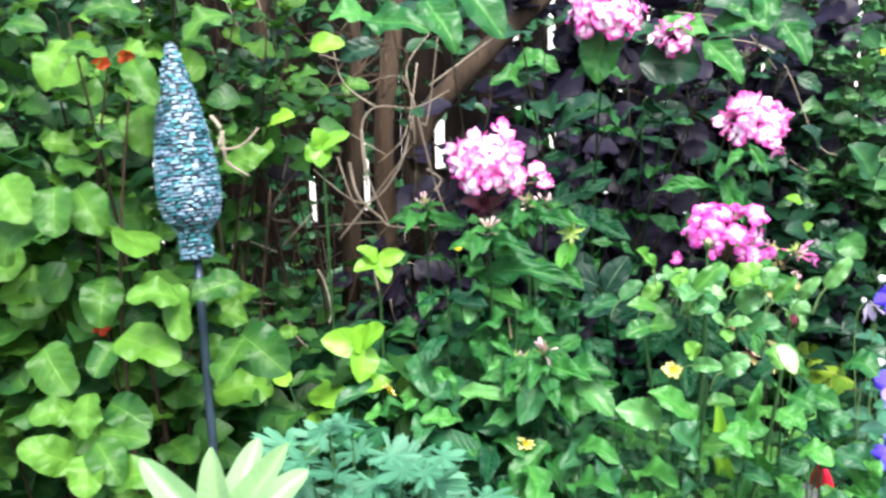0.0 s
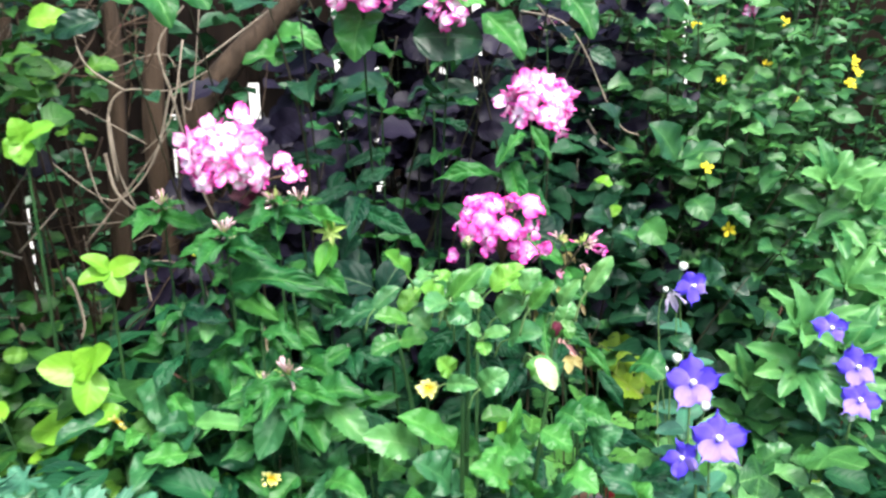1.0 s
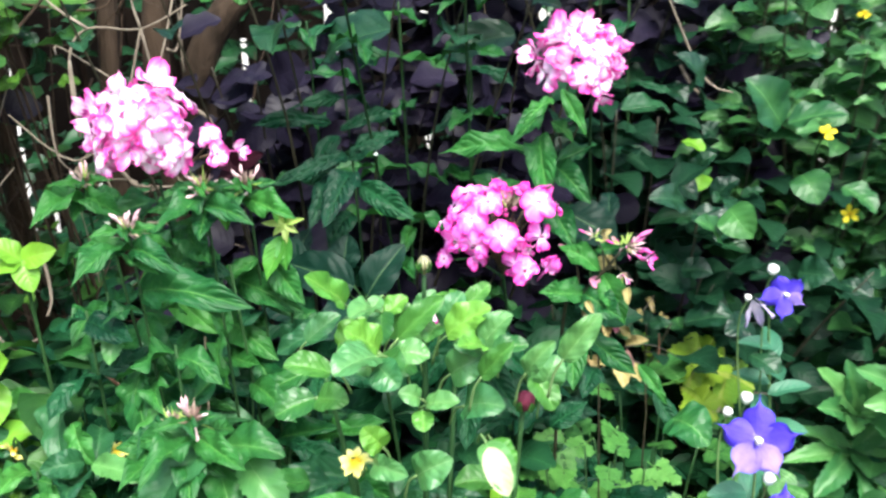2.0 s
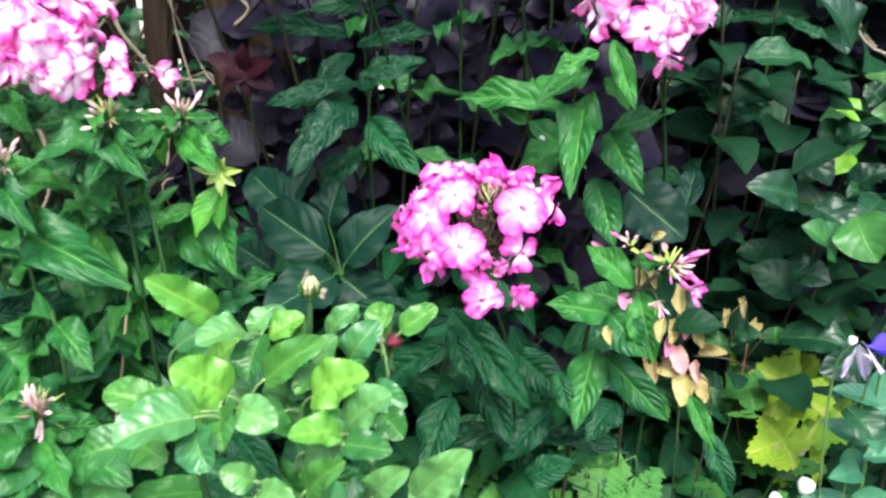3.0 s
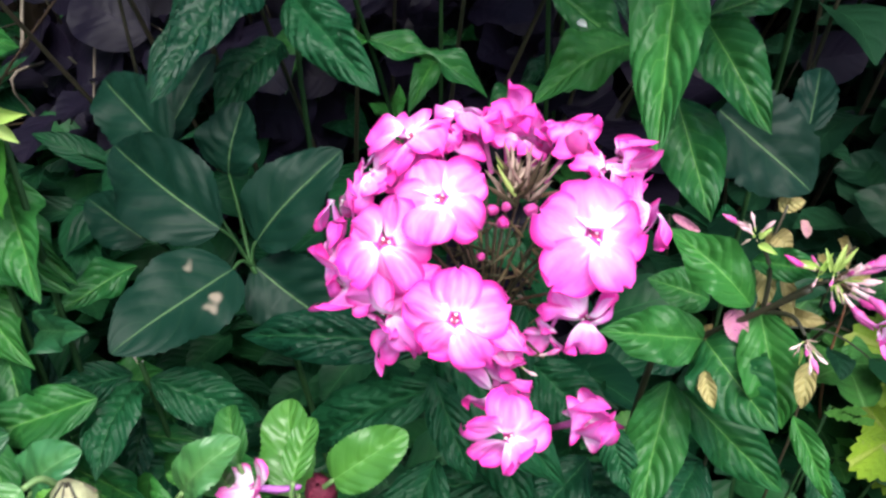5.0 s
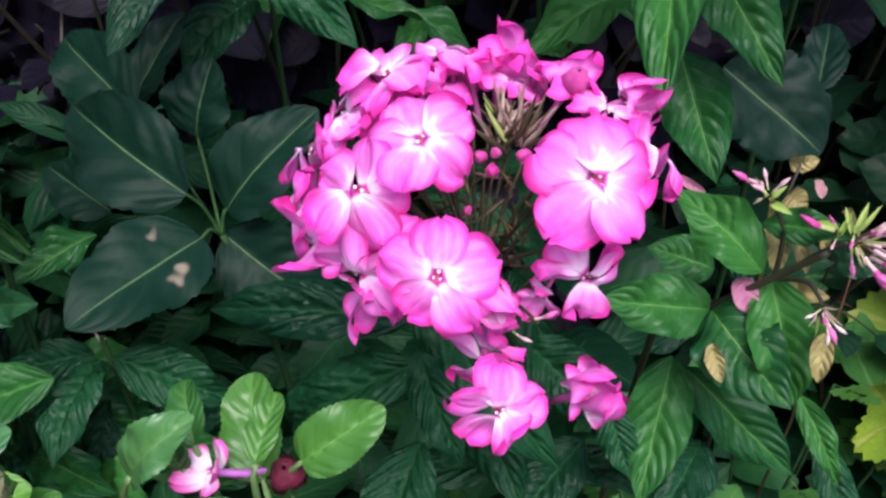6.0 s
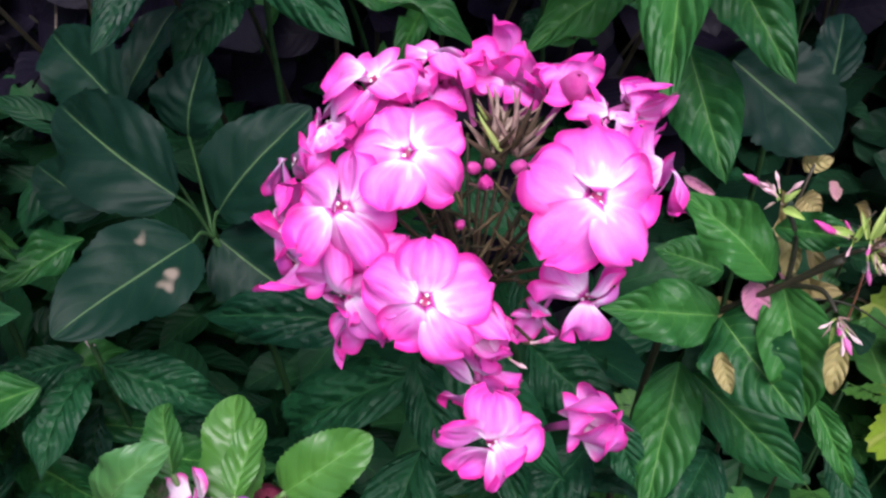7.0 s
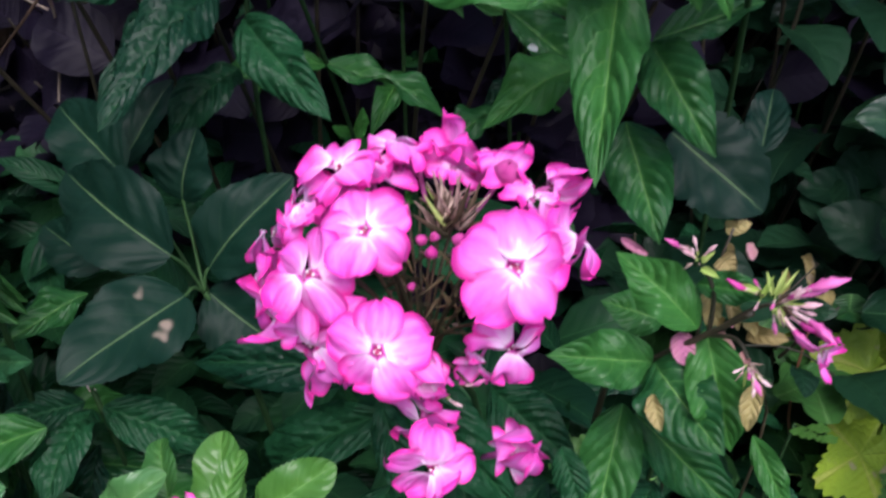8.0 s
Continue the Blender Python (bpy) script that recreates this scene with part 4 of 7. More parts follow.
VINE_STEM = (
    ((0.665, 1.399, 0.509), (0.604, 1.410, 0.561), (0.559, 1.415, 0.592), (0.520, 1.417, 0.614), (0.484, 1.413, 0.624)),
)
RED_TWIGS = (
    ((-0.026, 1.098, 0.686), (-0.066, 1.107, 0.723), (-0.112, 1.116, 0.765), (-0.100, 1.132, 0.791)),
)
LOW_TWIG = (
    ((0.826, 1.320, 0.464), (0.772, 1.335, 0.497), (0.717, 1.347, 0.517), (0.686, 1.356, 0.537)),
)
FADED = (
    ((0.020, 0.939, 0.783), (0.040, 1.029, 0.953)),
)
PALE_TWIG = (
    ((-0.297, 0.861, 1.080), (-0.286, 0.857, 1.065), (-0.289, 0.854, 1.048), (-0.267, 0.854, 1.050), (-0.249, 0.857, 1.067)),
    ((-0.286, 0.857, 1.065), (-0.282, 0.852, 1.035), (-0.260, 0.848, 1.020)),
)
TANGLE = (
    ((-0.168, 1.311, 0.948), (-0.174, 1.327, 1.031), (-0.151, 1.333, 1.064), (-0.092, 1.331, 1.062), (-0.040, 1.335, 1.086)),
    ((-0.092, 1.331, 1.062), (-0.121, 1.314, 0.971), (-0.176, 1.306, 0.923), (-0.248, 1.318, 0.975)),
    ((-0.092, 1.331, 1.062), (-0.065, 1.308, 0.945), (-0.039, 1.294, 0.877)),
    ((-0.213, 1.297, 0.870), (-0.134, 1.313, 0.962), (-0.096, 1.322, 1.012)),
    ((-0.298, 1.297, 0.864), (-0.246, 1.307, 0.917)),
    ((-0.303, 1.280, 0.773), (-0.270, 1.268, 0.716), (-0.234, 1.269, 0.726)),
    ((-0.174, 1.327, 1.031), (-0.164, 1.312, 0.956), (-0.136, 1.299, 0.889)),
    ((-0.092, 1.331, 1.062), (-0.103, 1.343, 1.121), (-0.067, 1.352, 1.170)),
    ((-0.151, 1.333, 1.064), (-0.197, 1.341, 1.099), (-0.212, 1.351, 1.149)),
)


# ---- the setting: soil, fence, wall beyond it ----
def build_ground():
    n, half = 90, 1.0
    V, F = [], []
    axis = np.sign(np.linspace(-1, 1, n)) * np.abs(np.linspace(-1, 1, n)) ** 3 * 60
    for y in axis:
        for x in axis:
            near = max(0.0, 1 - (abs(x) + abs(y - 1.0)) / 6)
            V.append((x, y + 1.2, near * (0.035 * noise.noise((x * 3, y * 3, 0)) + 0.02 * noise.noise((x * 11, y * 11, 4)))))
    F = [(j * n + i, j * n + i + 1, (j + 1) * n + i + 1, (j + 1) * n + i) for j in range(n - 1) for i in range(n - 1)]
    tagged(new("ground", mesh_from("ground", V, F, M_SOIL)), "dark crumbly soil of the flower bed", "soil", kind="structure")


def box_mesh(name, x, y, z, material, bevel=0.003):
    bm = bmesh.new()
    bmesh.ops.create_cube(bm, size=1.0)
    bmesh.ops.scale(bm, vec=(x, y, z), verts=bm.verts)
    bmesh.ops.bevel(bm, geom=bm.edges[:], offset=bevel, segments=1, affect="EDGES")
    me = bpy.data.meshes.new(name)
    bm.to_mesh(me)
    bm.free()
    me.materials.append(material)
    return me


def build_fence():
    fence = thing("wall_fence", (0, 2.5, 0), "weathered brown board fence with bright gaps, wood darkened for shade", "fence", kind="structure")
    # slits between the boards: middle and width
    slits = [(-1.01, 0.022), (-0.812, 0.053), (-0.735, 0.014), (-0.615, 0.016), (-0.385, 0.016), (-0.235, 0.014), (-0.03, 0.026), (0.185, 0.016), (0.280, 0.020), (0.345, 0.016), (0.460, 0.024), (0.550, 0.024), (0.86, 0.016), (1.12, 0.020)]
    edges = [(-3.0, -3.0), *((c - w / 2, c + w / 2) for c, w in slits), (4.3, 4.3)]
    made = {}
    for (_, a), (b, _) in zip(edges, edges[1:]):
        count = max(1, round((b - a) / 0.12))
        w = (b - a) / count
        for k in range(count):
            key = round(w, 3)
            if key not in made:
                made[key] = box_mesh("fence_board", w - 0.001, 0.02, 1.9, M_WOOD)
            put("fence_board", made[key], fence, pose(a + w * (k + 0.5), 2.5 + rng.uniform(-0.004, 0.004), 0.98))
    # added, unseen battens leave only part of some bright slits open: slit, from, to
    for c, lo, hi in ((-0.385, 0.70, 0.83), (-0.235, 0.73, 0.95), (-0.615, 0.46, 0.74), (-0.735, 0.40, 0.56), (-1.01, 0.50, 0.66), (-0.03, 0.84, 1.02), (0.550, 0.95, 1.30)):
        for a, b in ((0.03, lo), (hi, 1.93)):
            put("fence_batten", box_mesh("fence_batten", 0.06, 0.014, b - a, M_WOOD), fence, pose(c, 2.519, (a + b) / 2))
    rail = box_mesh("fence_rail", 7.4, 0.045, 0.07, M_WOOD)
    for z in (0.35, 1.62):
        put("fence_rail", rail, fence, pose(0.6, 2.54, z))
    wall = tagged(new("wall_beyond", box_mesh("wall_beyond", 16, 0.2, 2.6, M_RENDER)), "plain white rendered wall behind the fence", "wall", kind="structure")
    wall.location = (0.6, 4.2, 1.3)


build_ground()
build_fence()


# ---- flowers ----
def petal_ring(count, radius, wide, cup=0.1, reflex=0.0, curl=0.1, seed=0, nu=6, nv=6, throat=0.07, notch=0.025, tilt=0.22, folded=(), bow=0.24, full=False):
    """Petals round the z axis: vertices, faces, uvs."""
    r = np.random.default_rng(seed)
    V, F, UV = [], [], []
    for p in range(count):
        a0 = 2 * math.pi * p / count + r.uniform(-0.07, 0.07)
        lift, roll, grow = r.uniform(-tilt, tilt), r.uniform(-0.5, 0.5), r.uniform(0.88, 1.10)
        bentin = 0.9 if p in folded else 0.0
        ph = r.uniform(0, 6.28)
        o = len(V)
        for i in range(nu + 1):
            u = i / nu
            if u < 0.58:
                half = wide * (0.14 + 0.86 * math.sin(math.pi / 2 * u / 0.58) ** (1.0 if full else 1.2))
            else:
                half = wide * max(0.0, 1 - ((u - 0.58) / 0.425) ** (2.9 if full else 2.4)) ** 0.5
            for j in range(nv + 1):
                s = 2 * j / nv - 1
                x = throat + (1 - throat) * u
                x -= notch * math.exp(-(s * 3) ** 2) * u ** 3
                y = s * half
                z = cup * u + (curl * math.sin(3 * u + ph) - reflex * u * u) + lift * u + roll * y - bow * s * s * u * (1.0 if p % 3 else -0.7)
                z += (0.09 if full else 0.05) * math.sin(5 * s + ph) * u + 0.035 * math.sin(9 * u + 2 * ph) * s + 0.045 * math.sin(8 * s + 3 * ph) * u ** 3
                x *= 1 + 0.035 * u * math.sin(5 * s + 2 * ph)
                if bentin:
                    c = bentin * u * 1.6
                    x, z = x * math.cos(c), z + x * math.sin(c)
                x, y, z = x * grow * radius, y * grow * radius, z * radius
                V.append((x * math.cos(a0) - y * math.sin(a0), x * math.sin(a0) + y * math.cos(a0), z + 0.0006 * p * radius / 0.015))
                UV.append((u, j / nv))
        F += [(o + i * (nv + 1) + j, o + (i + 1) * (nv + 1) + j, o + (i + 1) * (nv + 1) + j + 1, o + i * (nv + 1) + j + 1) for i in range(nu) for j in range(nv)]
    return V, F, UV


def floret_mesh(seed, cup, reflex, folded=(), nu=6, nv=6, petal=None):
    """One phlox floret of about unit radius 1 cm * 1.4: five petals, a crimson eye and the slender tube below."""
    R = 0.0145
    V, F, UV = petal_ring(5, R, 0.505, cup, reflex, 0.16, seed, nu, nv, tilt=0.27, folded=folded, bow=0.24, full=True)
    slots = [0] * len(F)
    tv, tf = tube_data([(0, 0, 0.0002), (0, 0, -0.008), (0, 0, -0.017)], 0.0013, 0.0010, 6)
    o = len(V)
    V += [tuple(p) for p in tv]
    UV += [(0.5, 0.5)] * len(tv)
    F += [tuple(o + k for k in q) for q in tf]
    slots += [1] * len(tf)
    o = len(V)
    ring = 8
    V += [(0.0015 * math.cos(6.2832 * k / ring), 0.0015 * math.sin(6.2832 * k / ring), 0.0009) for k in range(ring)] + [(0, 0, 0.0003)]
    UV += [(0, 0.5)] * (ring + 1)
    F += [(o + k, o + (k + 1) % ring, o + ring) for k in range(ring)]
    slots += [2] * ring
    for k in range(3):
        a = 2.1 * k + seed
        c = (0.0012 * math.cos(a), 0.0012 * math.sin(a), 0.0012)
        o = len(V)
        s = 0.0006
        V += [(c[0] + s, c[1], c[2]), (c[0] - s, c[1], c[2]), (c[0], c[1] + s, c[2]), (c[0], c[1] - s, c[2]), (c[0], c[1], c[2] + s)]
        UV += [(0, 0.5)] * 5
        F += [(o, o + 2, o + 4), (o + 2, o + 1, o + 4), (o + 1, o + 3, o + 4), (o + 3, o, o + 4)]
        slots += [3] * 4
    return mesh_from("floret", V, F, [petal or M_PHLOX_PETAL, M_TUBE, M_EYE, M_ANTHER], UV, True, slots)


FLORETS = [floret_mesh(1, 0.05, 0.10, nu=10, nv=8), floret_mesh(2, 0.15, 0.18, nu=10, nv=8), floret_mesh(3, -0.02, 0.16, nu=10, nv=8), floret_mesh(4, 0.12, 0.05, (2,), nu=10, nv=8),
           floret_mesh(5, 0.02, 0.25, nu=10, nv=8)]
FLORET_HALF = [floret_mesh(11, 0.9, 0.1, nu=8), floret_mesh(12, 0.7, 0.0, (1, 3), nu=8), floret_mesh(13, -0.55, 0.35, nu=8)]

DEEP_FLORETS = [floret_mesh(s, c, x, q, 14, 10, M_PHLOX_DEEP) for s, c, x, q in ((1, 0.05, 0.10, ()), (2, 0.15, 0.18, ()), (3, -0.02, 0.16, ()), (4, 0.12, 0.05, (2,)), (5, 0.02, 0.25, ()), (6, 0.10, 0.14, (4,)), (7, 0.06, 0.20, ()))]
DEEP_HALF = [floret_mesh(11, 0.9, 0.1, (), 10, 8, M_PHLOX_DEEP), floret_mesh(12, 0.7, 0.0, (1, 3), 10, 8, M_PHLOX_DEEP), floret_mesh(21, 0.42, -0.15, (4,), 10, 8, M_PHLOX_DEEP), floret_mesh(22, 0.05, 0.0, (0, 1, 2, 3, 4), 10, 8, M_PHLOX_DEEP)]


def spindle(profile, bend=0.0, seg=8, twist=0.0):
    V, F = [], []
    for i, (r, z) in enumerate(profile):
        for k in range(seg):
            a = 2 * math.pi * k / seg + twist * z * 300
            rr = r * (1 + 0.12 * math.cos(3 * a))
            V.append((rr * math.cos(a) + bend * z * z * 40, rr * math.sin(a), z))
    for i in range(len(profile) - 1):
        F += [(i * seg + k, i * seg + (k + 1) % seg, (i + 1) * seg + (k + 1) % seg, (i + 1) * seg + k) for k in range(seg)]
    return V, F


def bud_mesh(name, tip, seed=0, size=1.0):
    """A phlox bud: slender tube in a green calyx, swollen twisted tip."""
    pr = [(0.0004, 0), (0.0011, 0.002), (0.0012, 0.006), (0.0010, 0.010), (0.0013, 0.013), (0.0024, 0.017), (0.0022, 0.020), (0.0009, 0.0235), (0.0001, 0.025)]
    V, F = spindle([(r * size, z * size) for r, z in pr], 0.3, 8, 1.0)
    slots = [0 if i < 2 * 8 else 2 if i < 4 * 8 else 1 for i in range(len(F))]
    return mesh_from(name, V, F, [M_CALYX_GREEN if seed else M_CALYX, tip, M_BUD_PALE], None, True, slots)


BUDS = [bud_mesh("flower_bud", M_BUD, 0), bud_mesh("flower_bud", M_BUD, 1, 0.8), bud_mesh("flower_bud", M_BUD_PALE, 2, 0.75)]
cv, cf = spindle([(0.0002, 0), (0.0007, 0.002), (0.0008, 0.005), (0.0005, 0.009), (0.0001, 0.013)], 0.2, 6)
CALYX = mesh_from("calyx", cv, cf, M_CALYX)
CALYX_OLD = mesh_from("calyx", cv, cf, M_CALYX_OLD)
cv2, cf2 = spindle([(0.0004, 0), (0.0016, 0.0012), (0.0022, 0.003), (0.0017, 0.0048), (0.0003, 0.006)], 0.2, 8)
ROUND_BUD = mesh_from("flower_bud", cv2, cf2, M_BUD)
CALYX_FADED = mesh_from("calyx", cv, cf, M_FADED)
CALYX_GREEN = mesh_from("calyx", cv, cf, M_CALYX_GREEN)


def facing(place, normal, spin=0.0, size=1.0):
    z = Vector(normal).normalized()
    q = z.to_track_quat("Z", "Y").to_matrix().to_4x4()
    return Matrix.Translation(place) @ q @ Matrix.Rotation(spin, 4, "Z") @ Matrix.Diagonal((size, size, size, 1))


def flower_head(plant, center, radius, count, seed, up=(0, -0.25, 1), squash=0.85, size=1.0, half=0.1, calyxes=14, hole=-1.0):
    """A domed phlox head: florets over a hemisphere on pedicels, buds and calyxes between."""
    r = np.random.default_rng(seed)
    head = new("flower_head")
    head.parent = plant
    head.empty_display_size = 0.01
    C = Vector(center)
    head.location = C - Vector(plant.location)
    tilt = Vector((0, 0, 1)).rotation_difference(Vector(up).normalized()).to_matrix()
    for i in range(count):
        z = 1 - 1.25 * (i + 0.5) / count
        a = i * 2.39996 + r.uniform(-0.3, 0.3)
        s = math.sqrt(max(0, 1 - z * z))
        d = tilt @ Vector((s * math.cos(a), s * math.sin(a), z * squash))
        if z < hole:
            continue
        p = C + d * radius * r.uniform(0.80, 1.16)
        nrm = d + Vector(r.uniform(-0.35, 0.35, 3)) + Vector((0, 0, 0.15))
        me = FLORET_HALF[int(r.integers(3))] if r.random() < half else FLORETS[int(r.integers(5))]
        put("floret", me, head, facing(p, nrm, r.uniform(0, 6.28), size * r.uniform(0.88, 1.08)))
    for i in range(calyxes):
        d = tilt @ Vector((r.uniform(-0.9, 0.9), r.uniform(-0.9, 0.9), r.uniform(0.1, 0.8)))
        put("calyx", CALYX, head, facing(C + d * radius * 0.5, d, r.uniform(0, 6.28), 1.1))
    for i in range(6):
        d = tilt @ Vector((math.cos(i * 1.05), math.sin(i * 1.05), r.uniform(0.2, 0.7)))
        o = C - Vector((0, 0, radius * 0.9))
        tube("pedicel", [o, C + d * radius * 0.3, C + d * radius * 0.7], 0.0011, 0.0008, M_STEM, head)
    return head


def bud_cluster(plant, center, up, count, seed, spread=0.9, green=0.4, meshes=None, scale=1.0):
    """A loose cluster of buds and spent calyxes on top of a stem."""
    r = np.random.default_rng(seed)
    U = Vector(up).normalized()
    for i in range(count):
        d = (U + Vector(r.uniform(-spread, spread, 3))).normalized()
        p = Vector(center) + d * r.uniform(0.0, 0.006)
        if r.random() < green:
            put("calyx", CALYX_GREEN, plant, facing(p, d, r.uniform(0, 6.28), scale * r.uniform(0.9, 1.3)))
        else:
            ms = meshes or BUDS
            put("flower_bud", ms[int(r.integers(len(ms)))], plant, facing(p, d, r.uniform(0, 6.28), scale * r.uniform(0.7, 1.0)))


def in_clearing(p):
    """The space in front of the main phlox, where only the leaves listed above grow."""
    return 0.07 < p.x < 0.50 and 0.80 < p.y < 1.24 and 0.68 < p.z < 1.0


def in_window(p):
    """The gap between the phlox stems through which the purple shrub shows."""
    return -0.12 < p.x < 0.56 and 0.80 < p.y < 1.50 and 0.66 < p.z < 1.03


def in_tangle(p):
    """The bare space round the twigs of the old shrub."""
    return -0.36 < p.x < -0.08 and 0.90 < p.y < 1.50 and 0.80 < p.z < 0.99


def leaf_pairs(plant, line, start, stop, pairs, length, width, meshes, seed, droop=0.35, forward=0.0):
    """Opposite leaves up a stem, each pair turned a quarter from the last."""
    r = np.random.default_rng(seed)
    P = curve_through(line, 8)
    turn = r.uniform(0, 3.14)
    for i in range(pairs):
        s = start + (stop - start) * i / max(1, pairs - 1)
        k = s * (len(P) - 1)
        a, b = P[int(k)], P[min(int(k) + 1, len(P) - 1)]
        p = a.lerp(b, k - int(k))
        for side in (0, math.pi):
            g = turn + i * 1.57 + side + r.uniform(-0.3, 0.3)
            L = length * r.uniform(0.75, 1.15) * (1 - 0.35 * abs(i / max(1, pairs - 1) - 0.35))
            d = Vector((math.cos(g), math.sin(g) - forward, r.uniform(-droop - 0.15, 0.35 - droop))).normalized()
            if in_clearing(p) or in_clearing(p + d * L):
                continue
            leaf(plant, meshes, p, p + d * L, width * r.uniform(0.8, 1.15), (r.uniform(-0.3, 0.3), -0.35, 0.9), r.uniform(-0.3, 0.3))


def phlox(base, top, label, lean=(0, 0), pairs=9, length=0.085, width=0.024, seed=0, start=0.3, stop=0.97, meshes=None, mat=None, through_points=()):
    plant = thing("phlox", (base[0], base[1], 0), label, "phlox", "phlox plants in the bed")
    mid = Vector(base).lerp(Vector(top), 0.5) + Vector((lean[0], lean[1], 0))
    line = [base, *(through_points or (mid,)), top]
    tube("stem", line, 0.0020, 0.0013, mat or M_STEM, plant)
    if pairs:
        leaf_pairs(plant, line, start, stop, pairs, length, width, meshes or L_PHLOX, seed)
    return plant


# main phlox, close to which the camera goes
MAIN = Vector((0.286, 1.033, 0.905))
p_main = phlox((0.31, 1.24, 0), MAIN + Vector((0, 0.006, -0.035)), "phlox with one large pink and white flower head", (0.0, 0.01), 6, 0.10, 0.032, 3, 0.35, 0.74, L_PHLOX_DARK, through_points=((0.308, 1.21, 0.5), (0.296, 1.13, 0.76)))
head = new("flower_head")
head.parent, head.location = p_main, MAIN - Vector(p_main.location)
head.empty_display_size = 0.01
# offset from the middle of the head, way it faces, turn, size, shape
MAIN_FLORETS = (
    ((-0.003, -0.042, 0.011), (0.13, -0.86, 0.50), 0.35, 0.93, 0),
    ((0.029, -0.026, 0.032), (0.34, -0.70, 0.63), 0.10, 1.08, 2),
    ((-0.012, -0.021, 0.033), (0.05, -0.66, 0.75), 0.75, 0.98, 6),
    ((-0.025, -0.029, 0.022), (-0.26, -0.79, 0.55), 0.50, 0.98, 1),
    ((-0.027, 0.005, 0.036), (-0.30, -0.23, 0.93), 0.30, 0.95, 4),
    ((-0.038, 0.004, 0.023), (-0.68, -0.37, 0.63), 0.20, 0.85, 0),
    ((-0.016, 0.031, 0.031), (-0.24, 0.30, 0.92), 0.20, 0.78, 2),
    ((-0.004, 0.040, 0.024), (-0.21, 0.66, 0.72), 0.90, 0.95, 3),
    ((0.008, 0.038, 0.026), (0.10, 0.65, 0.75), 0.20, 0.90, 1),
    ((0.018, 0.029, 0.027), (0.48, 0.36, 0.80), 0.70, 0.80, 5),
    ((0.002, 0.032, 0.024), (0.03, 0.21, 0.98), 0.40, 0.60, 0),
    ((0.029, 0.018, 0.027), (0.59, 0.16, 0.79), 0.20, 0.62, 2),
    ((0.042, 0.004, 0.024), (0.96, 0.01, 0.29), 0.30, 0.85, 1),
    ((0.030, -0.024, 0.005), (0.49, -0.83, -0.27), 0.90, 0.82, 6),
    ((-0.038, -0.023, 0.002), (-0.62, -0.78, -0.12), 0.10, 0.88, 5),
    ((-0.024, -0.032, 0.001), (-0.20, -0.94, -0.28), 0.60, 0.90, 2),
    ((-0.045, -0.012, 0.003), (-0.91, -0.39, 0.12), 0.20, 0.82, 0),
    ((-0.046, 0.000, 0.013), (-0.90, -0.17, 0.40), 0.90, 0.82, 1),
    ((-0.022, -0.028, -0.010), (-0.03, -0.76, -0.65), 0.30, 0.72, 3),
    ((-0.017, -0.030, 0.008), (-0.06, -0.99, 0.14), 0.90, 0.80, 4),
    ((0.015, -0.055, -0.014), (0.29, -0.94, 0.20), 0.30, 0.80, 5),
    ((0.009, -0.038, -0.014), (0.09, -0.87, -0.49), 0.30, 0.78, 1),
    ((-0.011, 0.037, 0.024), (-0.35, 0.53, 0.78), 0.50, 0.82, 0),
    ((-0.029, 0.007, 0.025), (-0.50, -0.23, 0.83), 0.50, 0.85, 2),
    ((-0.023, 0.021, 0.027), (-0.37, 0.12, 0.92), 1.10, 0.85, 6),
)
HALF_FLORETS = (
    ((0.033, 0.028, 0.026), (0.78, -0.25, 0.57), 0.20, 0.74, 3),
    ((0.033, -0.042, -0.018), (0.43, -0.50, 0.75), 0.30, 0.95, 3),
    ((0.008, -0.039, 0.004), (0.62, -0.72, 0.31), 0.40, 0.72, 3),
    ((0.021, -0.018, -0.007), (-0.33, -0.81, -0.48), 0.20, 0.45, 0),
)
# base and tip of each bud, from the middle of the head
MAIN_BUDS = (
    ((0.018, -0.034, -0.004), (0.026, -0.036, -0.001), 0),
    ((0.015, -0.038, -0.005), (0.021, -0.043, -0.006), 2),
    ((0.004, -0.010, 0.019), (0.005, -0.012, 0.024), 1),
    ((0.010, -0.007, 0.022), (0.012, -0.009, 0.027), 1),
    ((-0.009, 0.018, 0.026), (-0.007, 0.016, 0.029), 2),
)


def bud_between(parent, a, b, mesh):
    """A bud that reaches from a to b."""
    d = Vector(b) - Vector(a)
    put("flower_bud", mesh, parent, facing(a, d, d.length * 900, d.length / 0.025))


for off, nrm, spin, size, i in MAIN_FLORETS:
    put("floret", DEEP_FLORETS[i], head, facing(MAIN + Vector(off), nrm, spin, size))
for off, nrm, spin, size, i in HALF_FLORETS:
    put("floret", DEEP_HALF[i], head, facing(MAIN + Vector(off), nrm, spin, size), "half-opened floret")
for a, b, k in MAIN_BUDS:
    bud_between(head, MAIN + Vector(a), MAIN + Vector(b), BUDS[k])
